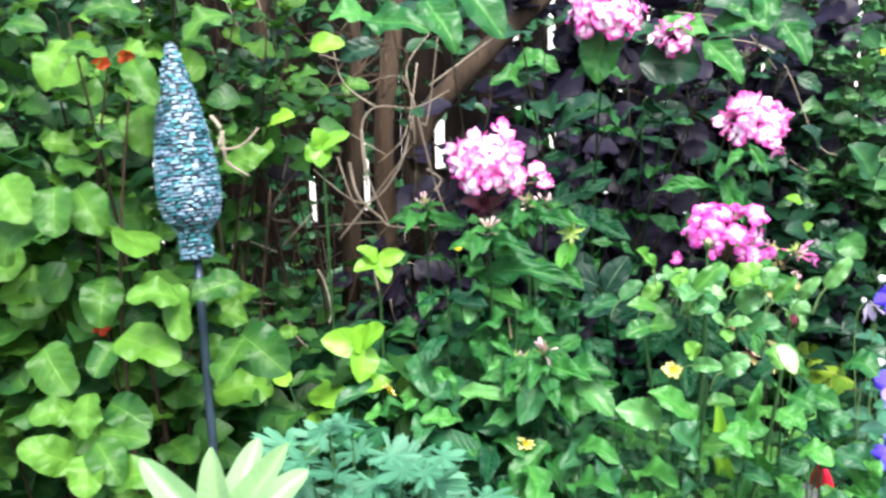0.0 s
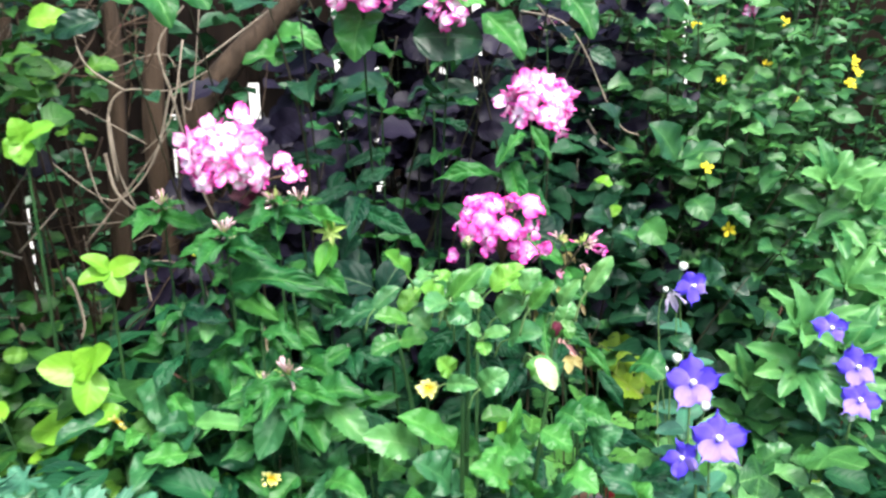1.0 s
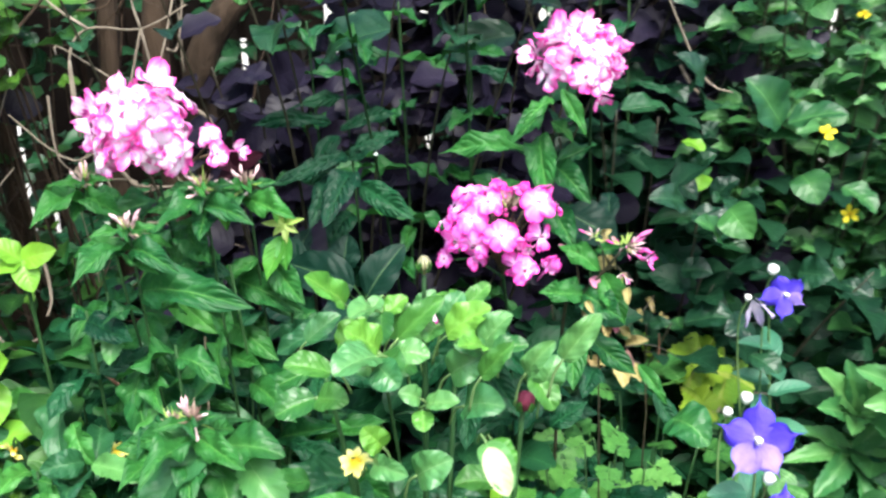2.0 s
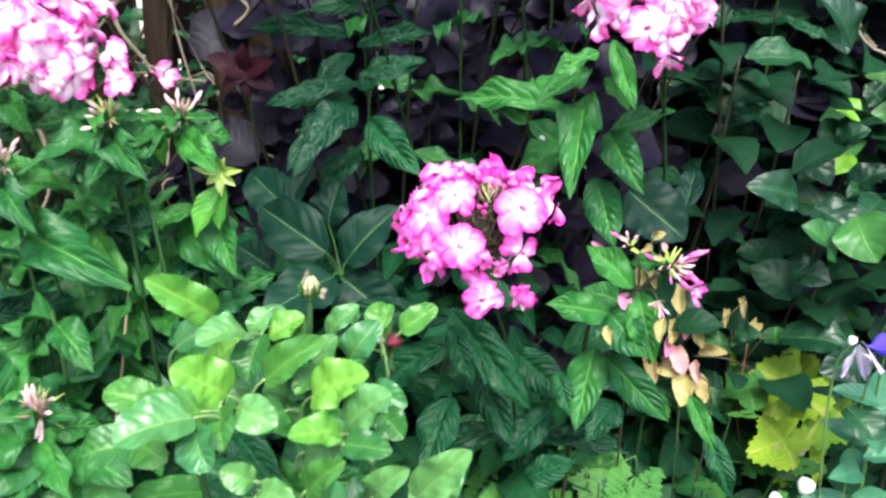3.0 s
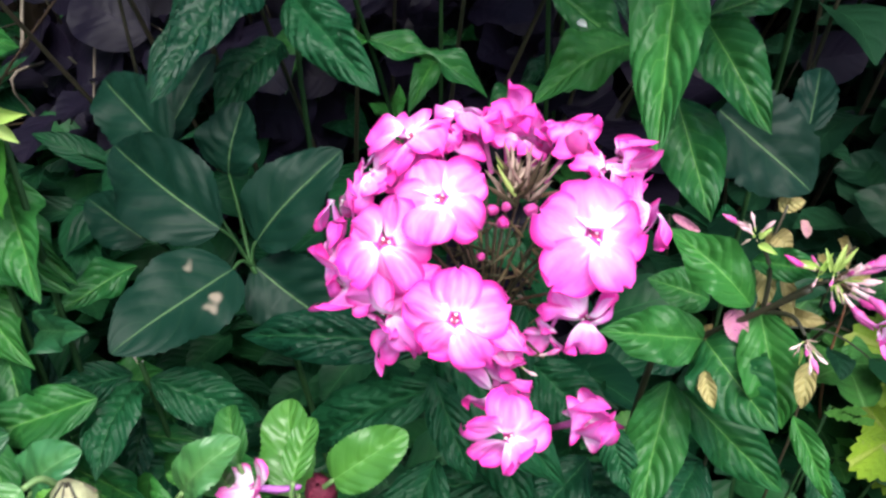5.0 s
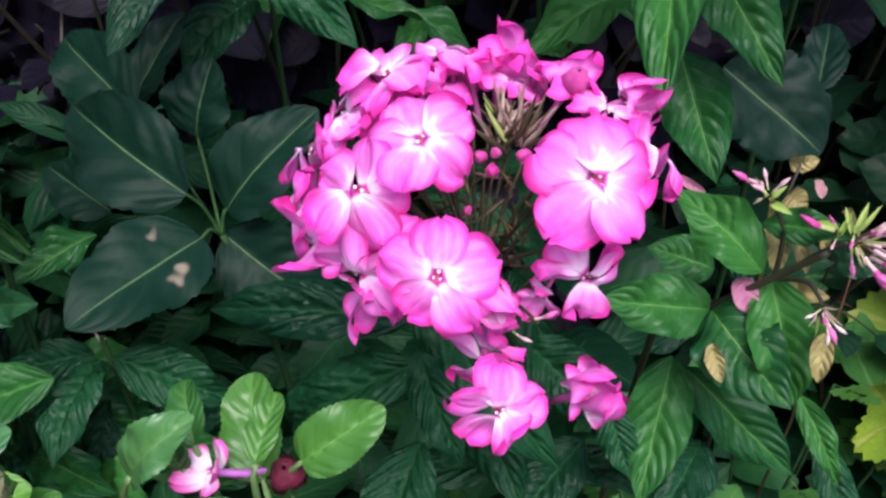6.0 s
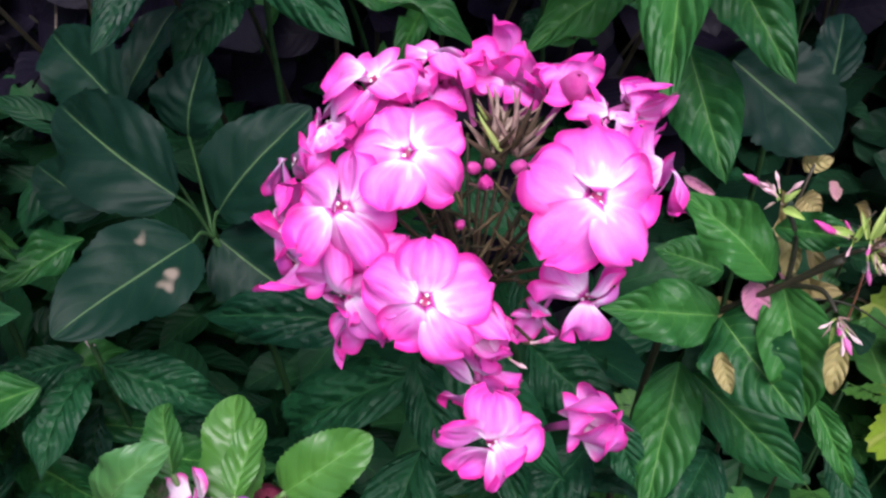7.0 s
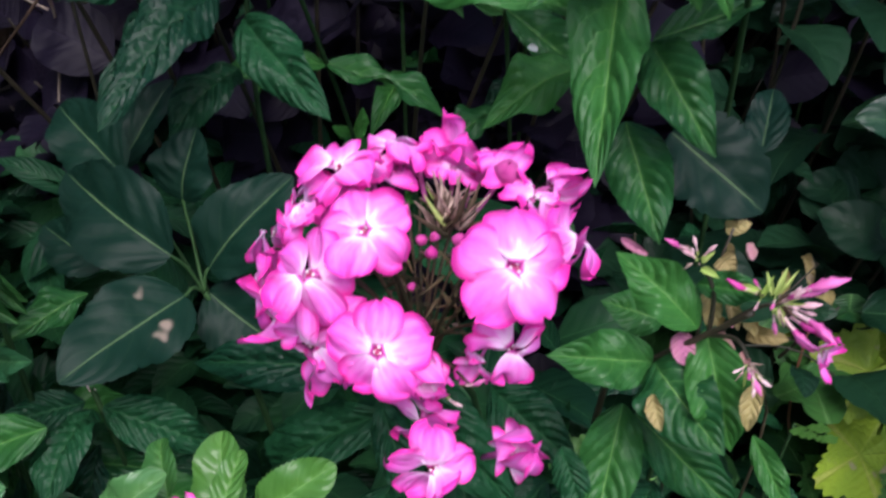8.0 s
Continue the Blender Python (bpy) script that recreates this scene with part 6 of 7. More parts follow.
def balloon_flower(base, blooms, buds, seed, label):
    r = np.random.default_rng(seed)
    plant = thing("balloon_flower", (base[0], base[1], 0), label, "balloon flower", "blue balloon flowers")
    for place, nrm, spin, size, k in blooms:
        P = Vector(place)
        fl = new("flower")
        fl.parent, fl.location = plant, P - Vector(plant.location)
        put("petals", BELL[k], fl, facing(P, nrm, spin, size * 0.88))
        put("stigma", STYLE, fl, facing(P, nrm, spin, size * 1.15))
        n = Vector(nrm).normalized()
        line = [base, Vector(base).lerp(P, 0.6) + Vector((0.01, 0.02, 0.02)), P - n * 0.03 - Vector((0, 0, 0.03)), P - n * 0.002]
        tube("stem", line, 0.0018, 0.0011, M_STEM_PALE, plant)
        for i in range(26):
            s = 0.40 + 0.52 * i / 26
            q = Vector(base).lerp(P, s) + Vector((0, 0.02, 0))
            a = i * 2.4 + r.uniform(-0.4, 0.4)
            d = Vector((math.cos(a), math.sin(a), r.uniform(0.0, 0.5))).normalized()
            leaf(plant, L_PLATY, q, q + d * r.uniform(0.035, 0.06), r.uniform(0.018, 0.028), (0, -0.4, 0.9), r.uniform(-0.4, 0.4))
    for place, size in buds:
        put("balloon_bud", BALLOON, plant, facing(place, (r.uniform(-0.3, 0.3), -0.3, 1), 0, size * 0.78))
        tube("stem", [Vector(base) + Vector((0, 0, 0.3)), Vector(place) + Vector((0, 0.02, -0.08)), place], 0.0012, 0.0009, M_STEM_PALE, plant)
    return plant


V, F, UV = petal_ring(5, 0.026, 0.34, 1.25, -0.1, 0.25, 31, 8, 6, throat=0.12, notch=-0.2, tilt=0.35)
WILTED = mesh_from("wilted_petals", V, F, M_WILTED, UV)
balloon_flower((0.53, 1.12, 0), (((0.512, 1.03, 0.705), (-0.25, -0.8, 0.45), 0.35, 1.0, 0),), (((0.503, 1.095, 0.697), 0.7), ((0.522, 1.103, 0.706), 0.9)), 1, "balloon flower with wide violet-blue star and white buds")
balloon_flower((0.53, 1.02, 0), (((0.515, 0.968, 0.660), (-0.1, -0.8, 0.5), 0.2, 1.0, 2), ((0.476, 0.965, 0.643), (-0.6, -0.5, 0.3), 0.9, 0.7, 1)), (((0.508, 0.985, 0.690), 0.8),), 2, "balloon flower with violet-blue star beside wilting one")
wilted = balloon_flower((0.62, 1.31, 0), (((0.600, 1.240, 0.765), (0.1, -0.8, 0.1), 0.7, 0.75, 1),), (((0.585, 1.235, 0.790), 0.9), ((0.560, 1.236, 0.760), 0.55)), 3, "balloon flower with small blue bell and pale withered bud")
put("petals", WILTED, wilted, facing((0.566, 1.234, 0.760), (0.1, -0.5, -0.8), 0.3, 0.62), "wilted pale violet petals")
balloon_flower((0.84, 1.33, 0), (((0.822, 1.25, 0.680), (-0.3, -0.8, 0.3), 0.3, 0.8, 1), ((0.86, 1.24, 0.62), (-0.2, -0.8, 0.3), 0.5, 0.95, 0), ((0.84, 1.2, 0.585), (-0.2, -0.8, 0.4), 0.0, 0.9, 2)), (((0.83, 1.2, 0.555), 0.8),), 4, "balloon flower with several blue stars")


# ---- daisies and other small flowers ----
def daisy(place, size, material, seed, label, nrm=(0, -0.6, 0.8)):
    P = Vector(place)
    d = thing("yellow_daisy", (P.x + 0.01, P.y + 0.05, 0), label, "daisy", "yellow daisies")
    V, F, UV = petal_ring(9, size, 0.24, 0.12, 0.08, 0.02, seed, 4, 2, 0.2, 0.02, 0.12)
    put("petals", mesh_from("petals", V, F, material, UV), d, facing(P, nrm))
    v, f = lathe([(size * 0.34, -0.001), (size * 0.32, size * 0.16), (size * 0.18, size * 0.25), (0.0001, size * 0.28)], 12)
    put("disc", mesh_from("disc", v, f, M_YELLOW_PETAL, [(0.05, 0.5)] * len(v)), d, facing(P, nrm))
    tube("stem", [(P.x + 0.01, P.y + 0.05, 0), (P.x + 0.02, P.y + 0.04, P.z * 0.6), P - Vector(nrm).normalized() * 0.01 - Vector((0, 0, 0.02)), P], 0.0016, 0.0012, M_STEM, d)
    for i in range(4):
        a = i * 2.4 + seed
        q = Vector((P.x + 0.012, P.y + 0.03, P.z * (0.55 + 0.1 * i)))
        leaf(d, L_SHRUB, q, q + Vector((math.cos(a) * 0.05, math.sin(a) * 0.05, 0.015)), 0.022, (0, -0.4, 0.9))


daisy((0.173, 0.853, 0.797), 0.0115, M_LEMON_PETAL, 1, "pale lemon daisy with golden centre")
daisy((-0.133, 0.982, 0.743), 0.0105, M_LEMON_PETAL, 2, "small lemon daisy seen from the side", (-0.5, -0.3, -0.5))
daisy((-0.047, 0.99, 0.735), 0.0110, M_LEMON_PETAL, 3, "small lemon daisy half closed", (0.1, -0.3, 0.9))
daisy((-0.045, 1.042, 0.901), 0.0060, M_YELLOW_PETAL, 4, "tiny bright yellow flower")
daisy((0.02, 0.90, 0.70), 0.0110, M_LEMON_PETAL, 5, "lemon daisy low among leaves", (0.2, -0.4, 0.9))


# ---- glass torch on its stake ----
torch = thing("garden_torch", (-0.325, 0.865, 0), "flame-shaped garden torch of blue glass mosaic", "garden ornament")
T0, T1 = Vector((-0.332, 0.905, 0.925)), Vector((-0.350, 0.935, 1.153))
axis_q = (T1 - T0).to_track_quat("Z", "Y").to_matrix().to_4x4()
tm = Matrix.Translation(T0) @ axis_q @ Matrix.Diagonal((0.92, 0.92, 1, 1))
PROFILE = [(0.0165, 0.0), (0.0170, 0.010), (0.0155, 0.026), (0.0190, 0.034), (0.0285, 0.042), (0.0335, 0.058), (0.0350, 0.080), (0.0330, 0.105), (0.0285, 0.135), (0.0225, 0.165), (0.0150, 0.195), (0.0080, 0.220), (0.0020, 0.234)]


def torch_radius(z):
    for (r0, z0), (r1, z1) in zip(PROFILE, PROFILE[1:]):
        if z <= z1:
            return r0 + (r1 - r0) * (z - z0) / (z1 - z0)
    return 0.002


v, f = lathe(PROFILE, 28)
f.append(tuple(range(28))[::-1])
put("core", mesh_from("core", v, f, M_GROUT), torch, tm)
V, F = [], []
z = 0.002
while z < 0.228:
    h = rng.uniform(0.0034, 0.0048)
    r = torch_radius(z + h / 2)
    n = max(5, int(2 * math.pi * r / 0.0088))
    a0 = rng.uniform(0, 1)
    for k in range(n):
        slot = 2 * math.pi / n
        a, da = a0 + slot * (k + rng.uniform(-0.15, 0.15)), slot * rng.uniform(0.45, 0.95)
        o = len(V)
        zz, hh = z + rng.uniform(-0.0010, 0.0010), h * rng.uniform(0.5, 0.9)
        skew = rng.uniform(-0.35, 0.35) * da
        for dz, aa in ((0, a), (rng.uniform(-0.2, 0.2) * hh, a + da), (hh, a + da + skew), (hh * rng.uniform(0.7, 1.1), a + skew)):
            for lift in (0.0, 0.0016):
                rr = torch_radius(min(0.233, max(0, zz + dz))) + lift + (rng.uniform(0, 0.0018) if lift else 0)
                V.append((rr * math.cos(aa), rr * math.sin(aa), zz + dz))
        F += [(o + 1, o + 3, o + 5, o + 7), (o, o + 2, o + 3, o + 1), (o + 2, o + 4, o + 5, o + 3), (o + 4, o + 6, o + 7, o + 5), (o + 6, o, o + 1, o + 7)]
    z += h
put("glass_tesserae", mesh_from("glass_tesserae", V, F, M_TESSERA, None, False), torch, tm)["kind"] = "stuff"
tube("stake", [(-0.322, 0.862, 0), (-0.324, 0.872, 0.45), T0 + Vector((0, 0, 0.004))], 0.0052, 0.0046, M_POLE, torch, sides=10)


# ---- woody shrubs with many leaves ----
def leaf_mass(name, label, category, count, material, seed, kinds, size, place_of, aspect=0.55, hint=(0, -0.4, 0.9)):
    r = np.random.default_rng(seed)
    shapes = [blade(k, 5, 2, 0.14, 0.12, 0.05, seed=seed + i) for i, k in enumerate(kinds)]
    V, F, UV, o = [], [], [], 0
    for i in range(count):
        v, f, uv = shapes[i % len(shapes)]
        p = Vector(place_of(r))
        L = size * r.uniform(0.6, 1.3)
        a = r.uniform(0, 6.2832)
        d = Vector((math.cos(a), math.sin(a) - 0.2, r.uniform(-0.5, 0.4))).normalized()
        m = np.array(basis(p, p + d * L, L * aspect * r.uniform(0.8, 1.2), (hint[0] + r.uniform(-0.5, 0.5), hint[1] + r.uniform(-0.4, 0.4), hint[2]), r.uniform(-0.4, 0.4)))
        V.append(v @ m[:3, :3].T + m[:3, 3])
        F += [tuple(o + k for k in q) for q in f]
        UV.append(uv)
        o += len(v)
    return tagged(new(name, mesh_from(name, np.concatenate(V), F, material, np.concatenate(UV))), label, category, kind="stuff")


def bush(name, label, category, base, ends, per_end, meshes, length, width, wood, seed, thick=0.006, reach=0.10, hint=(0, -0.45, 0.85), group="", lean=0.5, tilt=(-0.25, 0.35), twig_leaf=None, inner=0, inner_mat=None, kind="ovate", open_view=True):
    """A shrub: stems from its base to the given ends, leaves along the outer part of every stem."""
    r = np.random.default_rng(seed)
    plant = thing(name, (base[0], base[1], 0), label, category, group)
    lines = []
    for e in ends:
        e = Vector(e)
        b = Vector(base) + Vector((r.uniform(-0.05, 0.05), r.uniform(-0.05, 0.05), 0))
        line = curve_through([b, b.lerp(e, 0.35) + Vector((r.uniform(-0.04, 0.04), r.uniform(0, 0.06), 0.06)), b.lerp(e, 0.75) + Vector((r.uniform(-0.03, 0.03), r.uniform(-0.02, 0.03), 0.03)), e], 5)
        v, f = tube_data(line, thick, thick * 0.25, 5)
        o = Vector(plant.location)
        st = new("stem", mesh_from("stem", [q - o for q in v], f, wood))
        st.parent = plant
        for i in range(per_end):
            s = 1 - (i / per_end) * r.uniform(0.35, 0.6)
            k = s * (len(line) - 1)
            q = line[int(k)].lerp(line[min(int(k) + 1, len(line) - 1)], k - int(k))
            a = i * 2.39996 + r.uniform(-0.5, 0.5)
            d = Vector((math.cos(a), math.sin(a) - 0.25, r.uniform(*tilt))).normalized()
            q = q + d * r.uniform(0.0, reach)
            if in_tangle(q) or not open_view and in_window(q):
                continue
            L = length * r.uniform(0.45, 1.25)
            ms = twig_leaf if twig_leaf and i < 2 and r.random() < 0.4 else meshes
            leaf(plant, ms, q, q + d * L, width * L / length * r.uniform(0.85, 1.15), (hint[0] + r.uniform(-0.3, 0.3), hint[1] + r.uniform(-0.2, 0.2), hint[2]), r.uniform(-lean, lean))
        lines.append(line)
    # filler leaves deeper in; most get a leaf colour darkened for shade
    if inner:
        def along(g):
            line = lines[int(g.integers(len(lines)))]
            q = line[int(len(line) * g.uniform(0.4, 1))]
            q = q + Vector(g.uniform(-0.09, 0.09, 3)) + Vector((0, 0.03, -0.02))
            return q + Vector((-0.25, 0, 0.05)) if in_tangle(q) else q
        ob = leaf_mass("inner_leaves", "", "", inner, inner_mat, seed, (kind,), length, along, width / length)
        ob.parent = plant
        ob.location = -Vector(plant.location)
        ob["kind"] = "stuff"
    return plant


def spread(seed, count, x, y, z):
    r = np.random.default_rng(seed)
    return [(r.uniform(*x), r.uniform(*y), r.uniform(*z)) for _ in range(count)]


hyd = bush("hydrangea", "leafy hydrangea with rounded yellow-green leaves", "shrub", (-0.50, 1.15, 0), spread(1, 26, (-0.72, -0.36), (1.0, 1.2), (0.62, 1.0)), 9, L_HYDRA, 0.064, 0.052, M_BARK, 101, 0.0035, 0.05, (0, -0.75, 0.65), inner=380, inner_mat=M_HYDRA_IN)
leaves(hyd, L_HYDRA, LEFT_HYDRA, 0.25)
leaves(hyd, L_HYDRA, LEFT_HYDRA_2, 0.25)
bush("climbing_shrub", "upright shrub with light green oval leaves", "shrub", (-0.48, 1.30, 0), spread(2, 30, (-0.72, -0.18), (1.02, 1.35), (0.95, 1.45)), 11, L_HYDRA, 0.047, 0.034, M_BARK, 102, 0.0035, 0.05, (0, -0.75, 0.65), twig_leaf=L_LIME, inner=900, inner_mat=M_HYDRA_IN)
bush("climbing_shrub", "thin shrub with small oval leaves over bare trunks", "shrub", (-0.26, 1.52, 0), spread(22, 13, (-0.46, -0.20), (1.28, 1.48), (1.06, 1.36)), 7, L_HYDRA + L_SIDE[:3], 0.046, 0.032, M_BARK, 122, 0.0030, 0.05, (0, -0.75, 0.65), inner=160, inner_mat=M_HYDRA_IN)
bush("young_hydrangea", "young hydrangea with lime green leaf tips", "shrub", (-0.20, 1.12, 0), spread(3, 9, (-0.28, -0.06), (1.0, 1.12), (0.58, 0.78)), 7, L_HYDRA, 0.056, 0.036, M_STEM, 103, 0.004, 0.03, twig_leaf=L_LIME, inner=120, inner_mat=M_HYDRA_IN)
for c, s in (((-0.165, 1.03, 0.785), 0.060), ((-0.205, 1.04, 1.030), 0.042), ((-0.145, 1.08, 0.880), 0.038)):
    sprig = thing("lime_sprig", (c[0], c[1] + 0.03, 0), "sprig of bright lime green leaves", "shrub", "lime sprigs")
    tube("stem", [(c[0], c[1] + 0.03, 0), (c[0], c[1] + 0.03, c[2] * 0.6), c], 0.003, 0.0016, M_STEM, sprig)
    for k in range(4):
        a = radians(35 + 80 * k + rng.uniform(-30, 30))
        leaf(sprig, L_LIME, c, Vector(c) + Vector((math.cos(a), rng.uniform(-0.6, 0.1), math.sin(a) * 0.8)) * s * rng.uniform(0.6, 1.05), s * 0.62, (0, -0.8, 0.5), rng.uniform(-0.6, 0.6))
bush("smoke_bush", "smoke bush with round dark purple leaves", "smoke bush", (0.35, 1.85, 0), spread(4, 60, (-0.02, 0.74), (1.52, 1.80), (0.62, 1.32)), 9, L_PURPLE, 0.060, 0.052, M_STEM_DARK, 104, 0.004, 0.05, (0, -0.8, 0.5), inner=900, inner_mat=M_PURPLE_IN, kind="round")
bush("smoke_bush", "low smoke bush shoots with dark purple leaves", "smoke bush", (0.10, 1.66, 0), spread(14, 32, (-0.04, 0.34), (1.38, 1.58), (0.60, 1.02)) + spread(24, 12, (-0.18, 0.0), (1.40, 1.52), (0.60, 0.84)), 9, L_PURPLE, 0.054, 0.047, M_STEM_DARK, 114, 0.004, 0.05, (0, -0.8, 0.5), inner=600, inner_mat=M_PURPLE_IN, kind="round")
wine = thing("red_leaved_shoot", (0.02, 1.36, 0), "shoot with wine red leaves", "shrub")
tube("stem", [(0.02, 1.36, 0), (0.015, 1.34, 0.5), (0.007, 1.304, 0.911)], 0.0024, 0.0010, M_STEM_DARK, wine)
for dx, dz, s in ((-0.9, 0.35, 0.046), (0.0, 1.0, 0.034), (0.85, 0.45, 0.042), (0.15, -0.9, 0.030), (-0.75, -0.5, 0.036), (0.9, -0.35, 0.040)):
    leaf(wine, L_WINE, (0.007, 1.304, 0.911), Vector((0.007, 1.304, 0.911)) + Vector((dx, -0.25, dz)) * s * 0.85, s * 0.45, (0, -0.8, 0.5), rng.uniform(-0.3, 0.3))
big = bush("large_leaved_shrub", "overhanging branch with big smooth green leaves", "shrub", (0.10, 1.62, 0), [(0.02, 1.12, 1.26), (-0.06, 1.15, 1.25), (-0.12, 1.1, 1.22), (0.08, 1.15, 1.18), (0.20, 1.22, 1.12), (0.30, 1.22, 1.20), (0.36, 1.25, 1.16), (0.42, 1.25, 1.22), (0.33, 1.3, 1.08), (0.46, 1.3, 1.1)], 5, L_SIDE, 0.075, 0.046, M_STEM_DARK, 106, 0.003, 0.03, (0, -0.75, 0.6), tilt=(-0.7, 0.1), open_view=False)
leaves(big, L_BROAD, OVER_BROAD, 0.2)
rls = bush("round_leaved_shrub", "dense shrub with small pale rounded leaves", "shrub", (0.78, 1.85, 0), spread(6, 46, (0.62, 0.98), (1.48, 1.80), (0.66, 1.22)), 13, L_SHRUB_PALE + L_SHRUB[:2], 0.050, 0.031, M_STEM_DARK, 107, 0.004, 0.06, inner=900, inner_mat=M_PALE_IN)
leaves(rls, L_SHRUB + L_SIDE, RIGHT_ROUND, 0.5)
# leaves of this pale shrub towards the dark hollow, shaded by colour
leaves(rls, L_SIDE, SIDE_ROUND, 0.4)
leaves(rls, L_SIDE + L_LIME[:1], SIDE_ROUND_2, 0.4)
bush("loosestrife", "leafy green shrub dotted with yellow flowers", "shrub", (1.15, 2.0, 0), spread(7, 52, (0.75, 1.6), (1.82, 2.15), (0.7, 1.38)), 14, L_SHRUB, 0.036, 0.017, M_STEM, 108, 0.005, 0.06, inner=1200, inner_mat=M_SHRUB_IN)
# mid shrub: near-black leaf colours stand in for the shade round it
bush("mid_shrub", "leafy shrub in the middle of the bed, leaves darkened for shade", "shrub", (0.45, 1.62, 0), spread(8, 34, (0.36, 0.84), (1.36, 1.75), (0.45, 1.05)), 9, L_SHADE, 0.055, 0.038, M_STEM_DARK, 109, 0.004, 0.06, twig_leaf=L_SIDE, inner=700, inner_mat=M_SHADE_IN)
bush("ivy", "ivy creeping up from the bed's edge", "ivy", (0.70, 1.40, 0), spread(9, 14, (0.50, 0.95), (1.15, 1.45), (0.30, 0.66)), 9, L_IVY, 0.048, 0.046, M_STEM_RED, 110, 0.003, 0.05, inner=200, inner_mat=M_SHRUB_IN)
for c in ((0.955, 1.50, 0.845), (1.03, 1.52, 0.80), (1.02, 1.50, 0.70), (0.905, 1.46, 0.60), (1.10, 1.62, 0.75), (0.80, 1.29, 0.66), (0.90, 1.34, 0.60), (0.96, 1.44, 0.68), (1.06, 1.46, 0.62), (0.74, 1.34, 0.56)):
    clump = thing("stonecrop", (c[0] + 0.03, c[1] + 0.06, 0), "upright stem with a whorl of pale toothed leaves", "perennial", "stonecrop stems")
    tube("stem", [(c[0] + 0.03, c[1] + 0.06, 0), (c[0] + 0.03, c[1] + 0.05, c[2] * 0.6), c], 0.004, 0.002, M_STEM, clump)
    for k in range(16):
        a = k * 2.39996
        low = 0.05 * (k // 8)
        b = Vector(c) - Vector((0, 0, low))
        d = Vector((math.cos(a), -0.45 + 0.5 * math.sin(a), 0.55 - 0.7 * (k // 8) + 0.5 * math.sin(a))).normalized()
        leaf(clump, L_SEDUM, b, b + d * rng.uniform(0.07, 0.105), rng.uniform(0.026, 0.036), (0, -0.7, 0.7), rng.uniform(-0.3, 0.3))

# yellow flowers of the shrub behind
V, F, UV = petal_ring(5, 0.0125, 0.30, 0.4, 0.05, 0.03, 5, 4, 3)
STAR = mesh_from("yellow_flower", V, F, M_YELLOW_PETAL, UV)
for i, q in enumerate([(0.723, 1.473, 0.893), (0.67, 1.746, 1.033), (0.909, 1.74, 0.982), (1.018, 1.74, 0.974), (1.14, 1.74, 1.041), (1.136, 1.74, 0.998), (1.16, 1.76, 1.02), (0.86, 1.72, 1.02), (0.74, 1.42, 0.80), (0.98, 1.78, 1.04), (1.08, 1.8, 1.06), (0.92, 1.74, 0.97), (1.0, 1.75, 1.12), (1.14, 1.75, 1.0), (0.80, 1.70, 1.12)]):
    fl = thing("yellow_flower", q, "small yellow star flower among leaves", "flower", "yellow flowers of the shrub")
    put("petals", STAR, fl, facing(q, (rng.uniform(-0.4, 0.4), -0.8, 0.4), i))
    tube("stem", [q, Vector(q) + Vector((0, 0.03, -0.03)), Vector(q) + Vector((0.01, 0.08, -0.12))], 0.0014, 0.0014, M_STEM, fl)

# trunks and tangled twigs of the old shrub behind
old = thing("old_shrub", (-0.12, 1.66, 0), "old shrub with bare brown trunks and tangled twigs", "shrub")
for line, r0, r1 in (([(-0.12, 1.66, 0), (-0.10, 1.60, 0.5), (-0.085, 1.56, 0.80), (-0.09, 1.55, 1.0), (0.04, 1.56, 1.15), (0.16, 1.60, 1.26), (0.30, 1.7, 1.45)], 0.030, 0.014),
                     ([(-0.22, 1.66, 0), (-0.23, 1.60, 0.5), (-0.21, 1.52, 0.85), (-0.19, 1.52, 1.15), (-0.22, 1.54, 1.5)], 0.022, 0.010),
                     ([(-0.16, 1.66, 0), (-0.15, 1.62, 0.6), (-0.15, 1.56, 1.0), (-0.12, 1.58, 1.25), (-0.14, 1.6, 1.6)], 0.024, 0.012),
                     ([(-0.36, 1.66, 0), (-0.38, 1.60, 0.5), (-0.37, 1.56, 0.9), (-0.34, 1.56, 1.3), (-0.30, 1.6, 1.6)], 0.020, 0.010)):
    tube("trunk", line, r0, r1, M_BARK, old, sides=9)
for i in range(84):
    a = Vector((rng.uniform(-0.44, -0.06), rng.uniform(1.34, 1.56), rng.uniform(0.66, 1.18)))
    b = a + Vector((rng.uniform(-0.14, 0.14), rng.uniform(-0.05, 0.05), rng.uniform(-0.16, 0.22)))
    m = a.lerp(b, 0.5) + Vector(rng.uniform(-0.07, 0.07, 3))
    tube("twig", [a, m, b], rng.uniform(0.0010, 0.0022), 0.0007, M_TWIG if i % 3 == 0 else M_BARK, old, sides=5)
for line in TANGLE:
    tube("twig", line, 0.0019, 0.0009, M_TWIG, old)
curl = thing("curled_twig", PALE_TWIG[0][0], "pale curled dry twig beside the torch", "twig")
for line in PALE_TWIG:
    tube("twig", line, 0.0024, 0.0011, M_TWIG, curl)
long_twigs = thing("bare_twigs", (0.50, 1.55, 0), "long thin bare twigs arching through the shrubs", "twig")
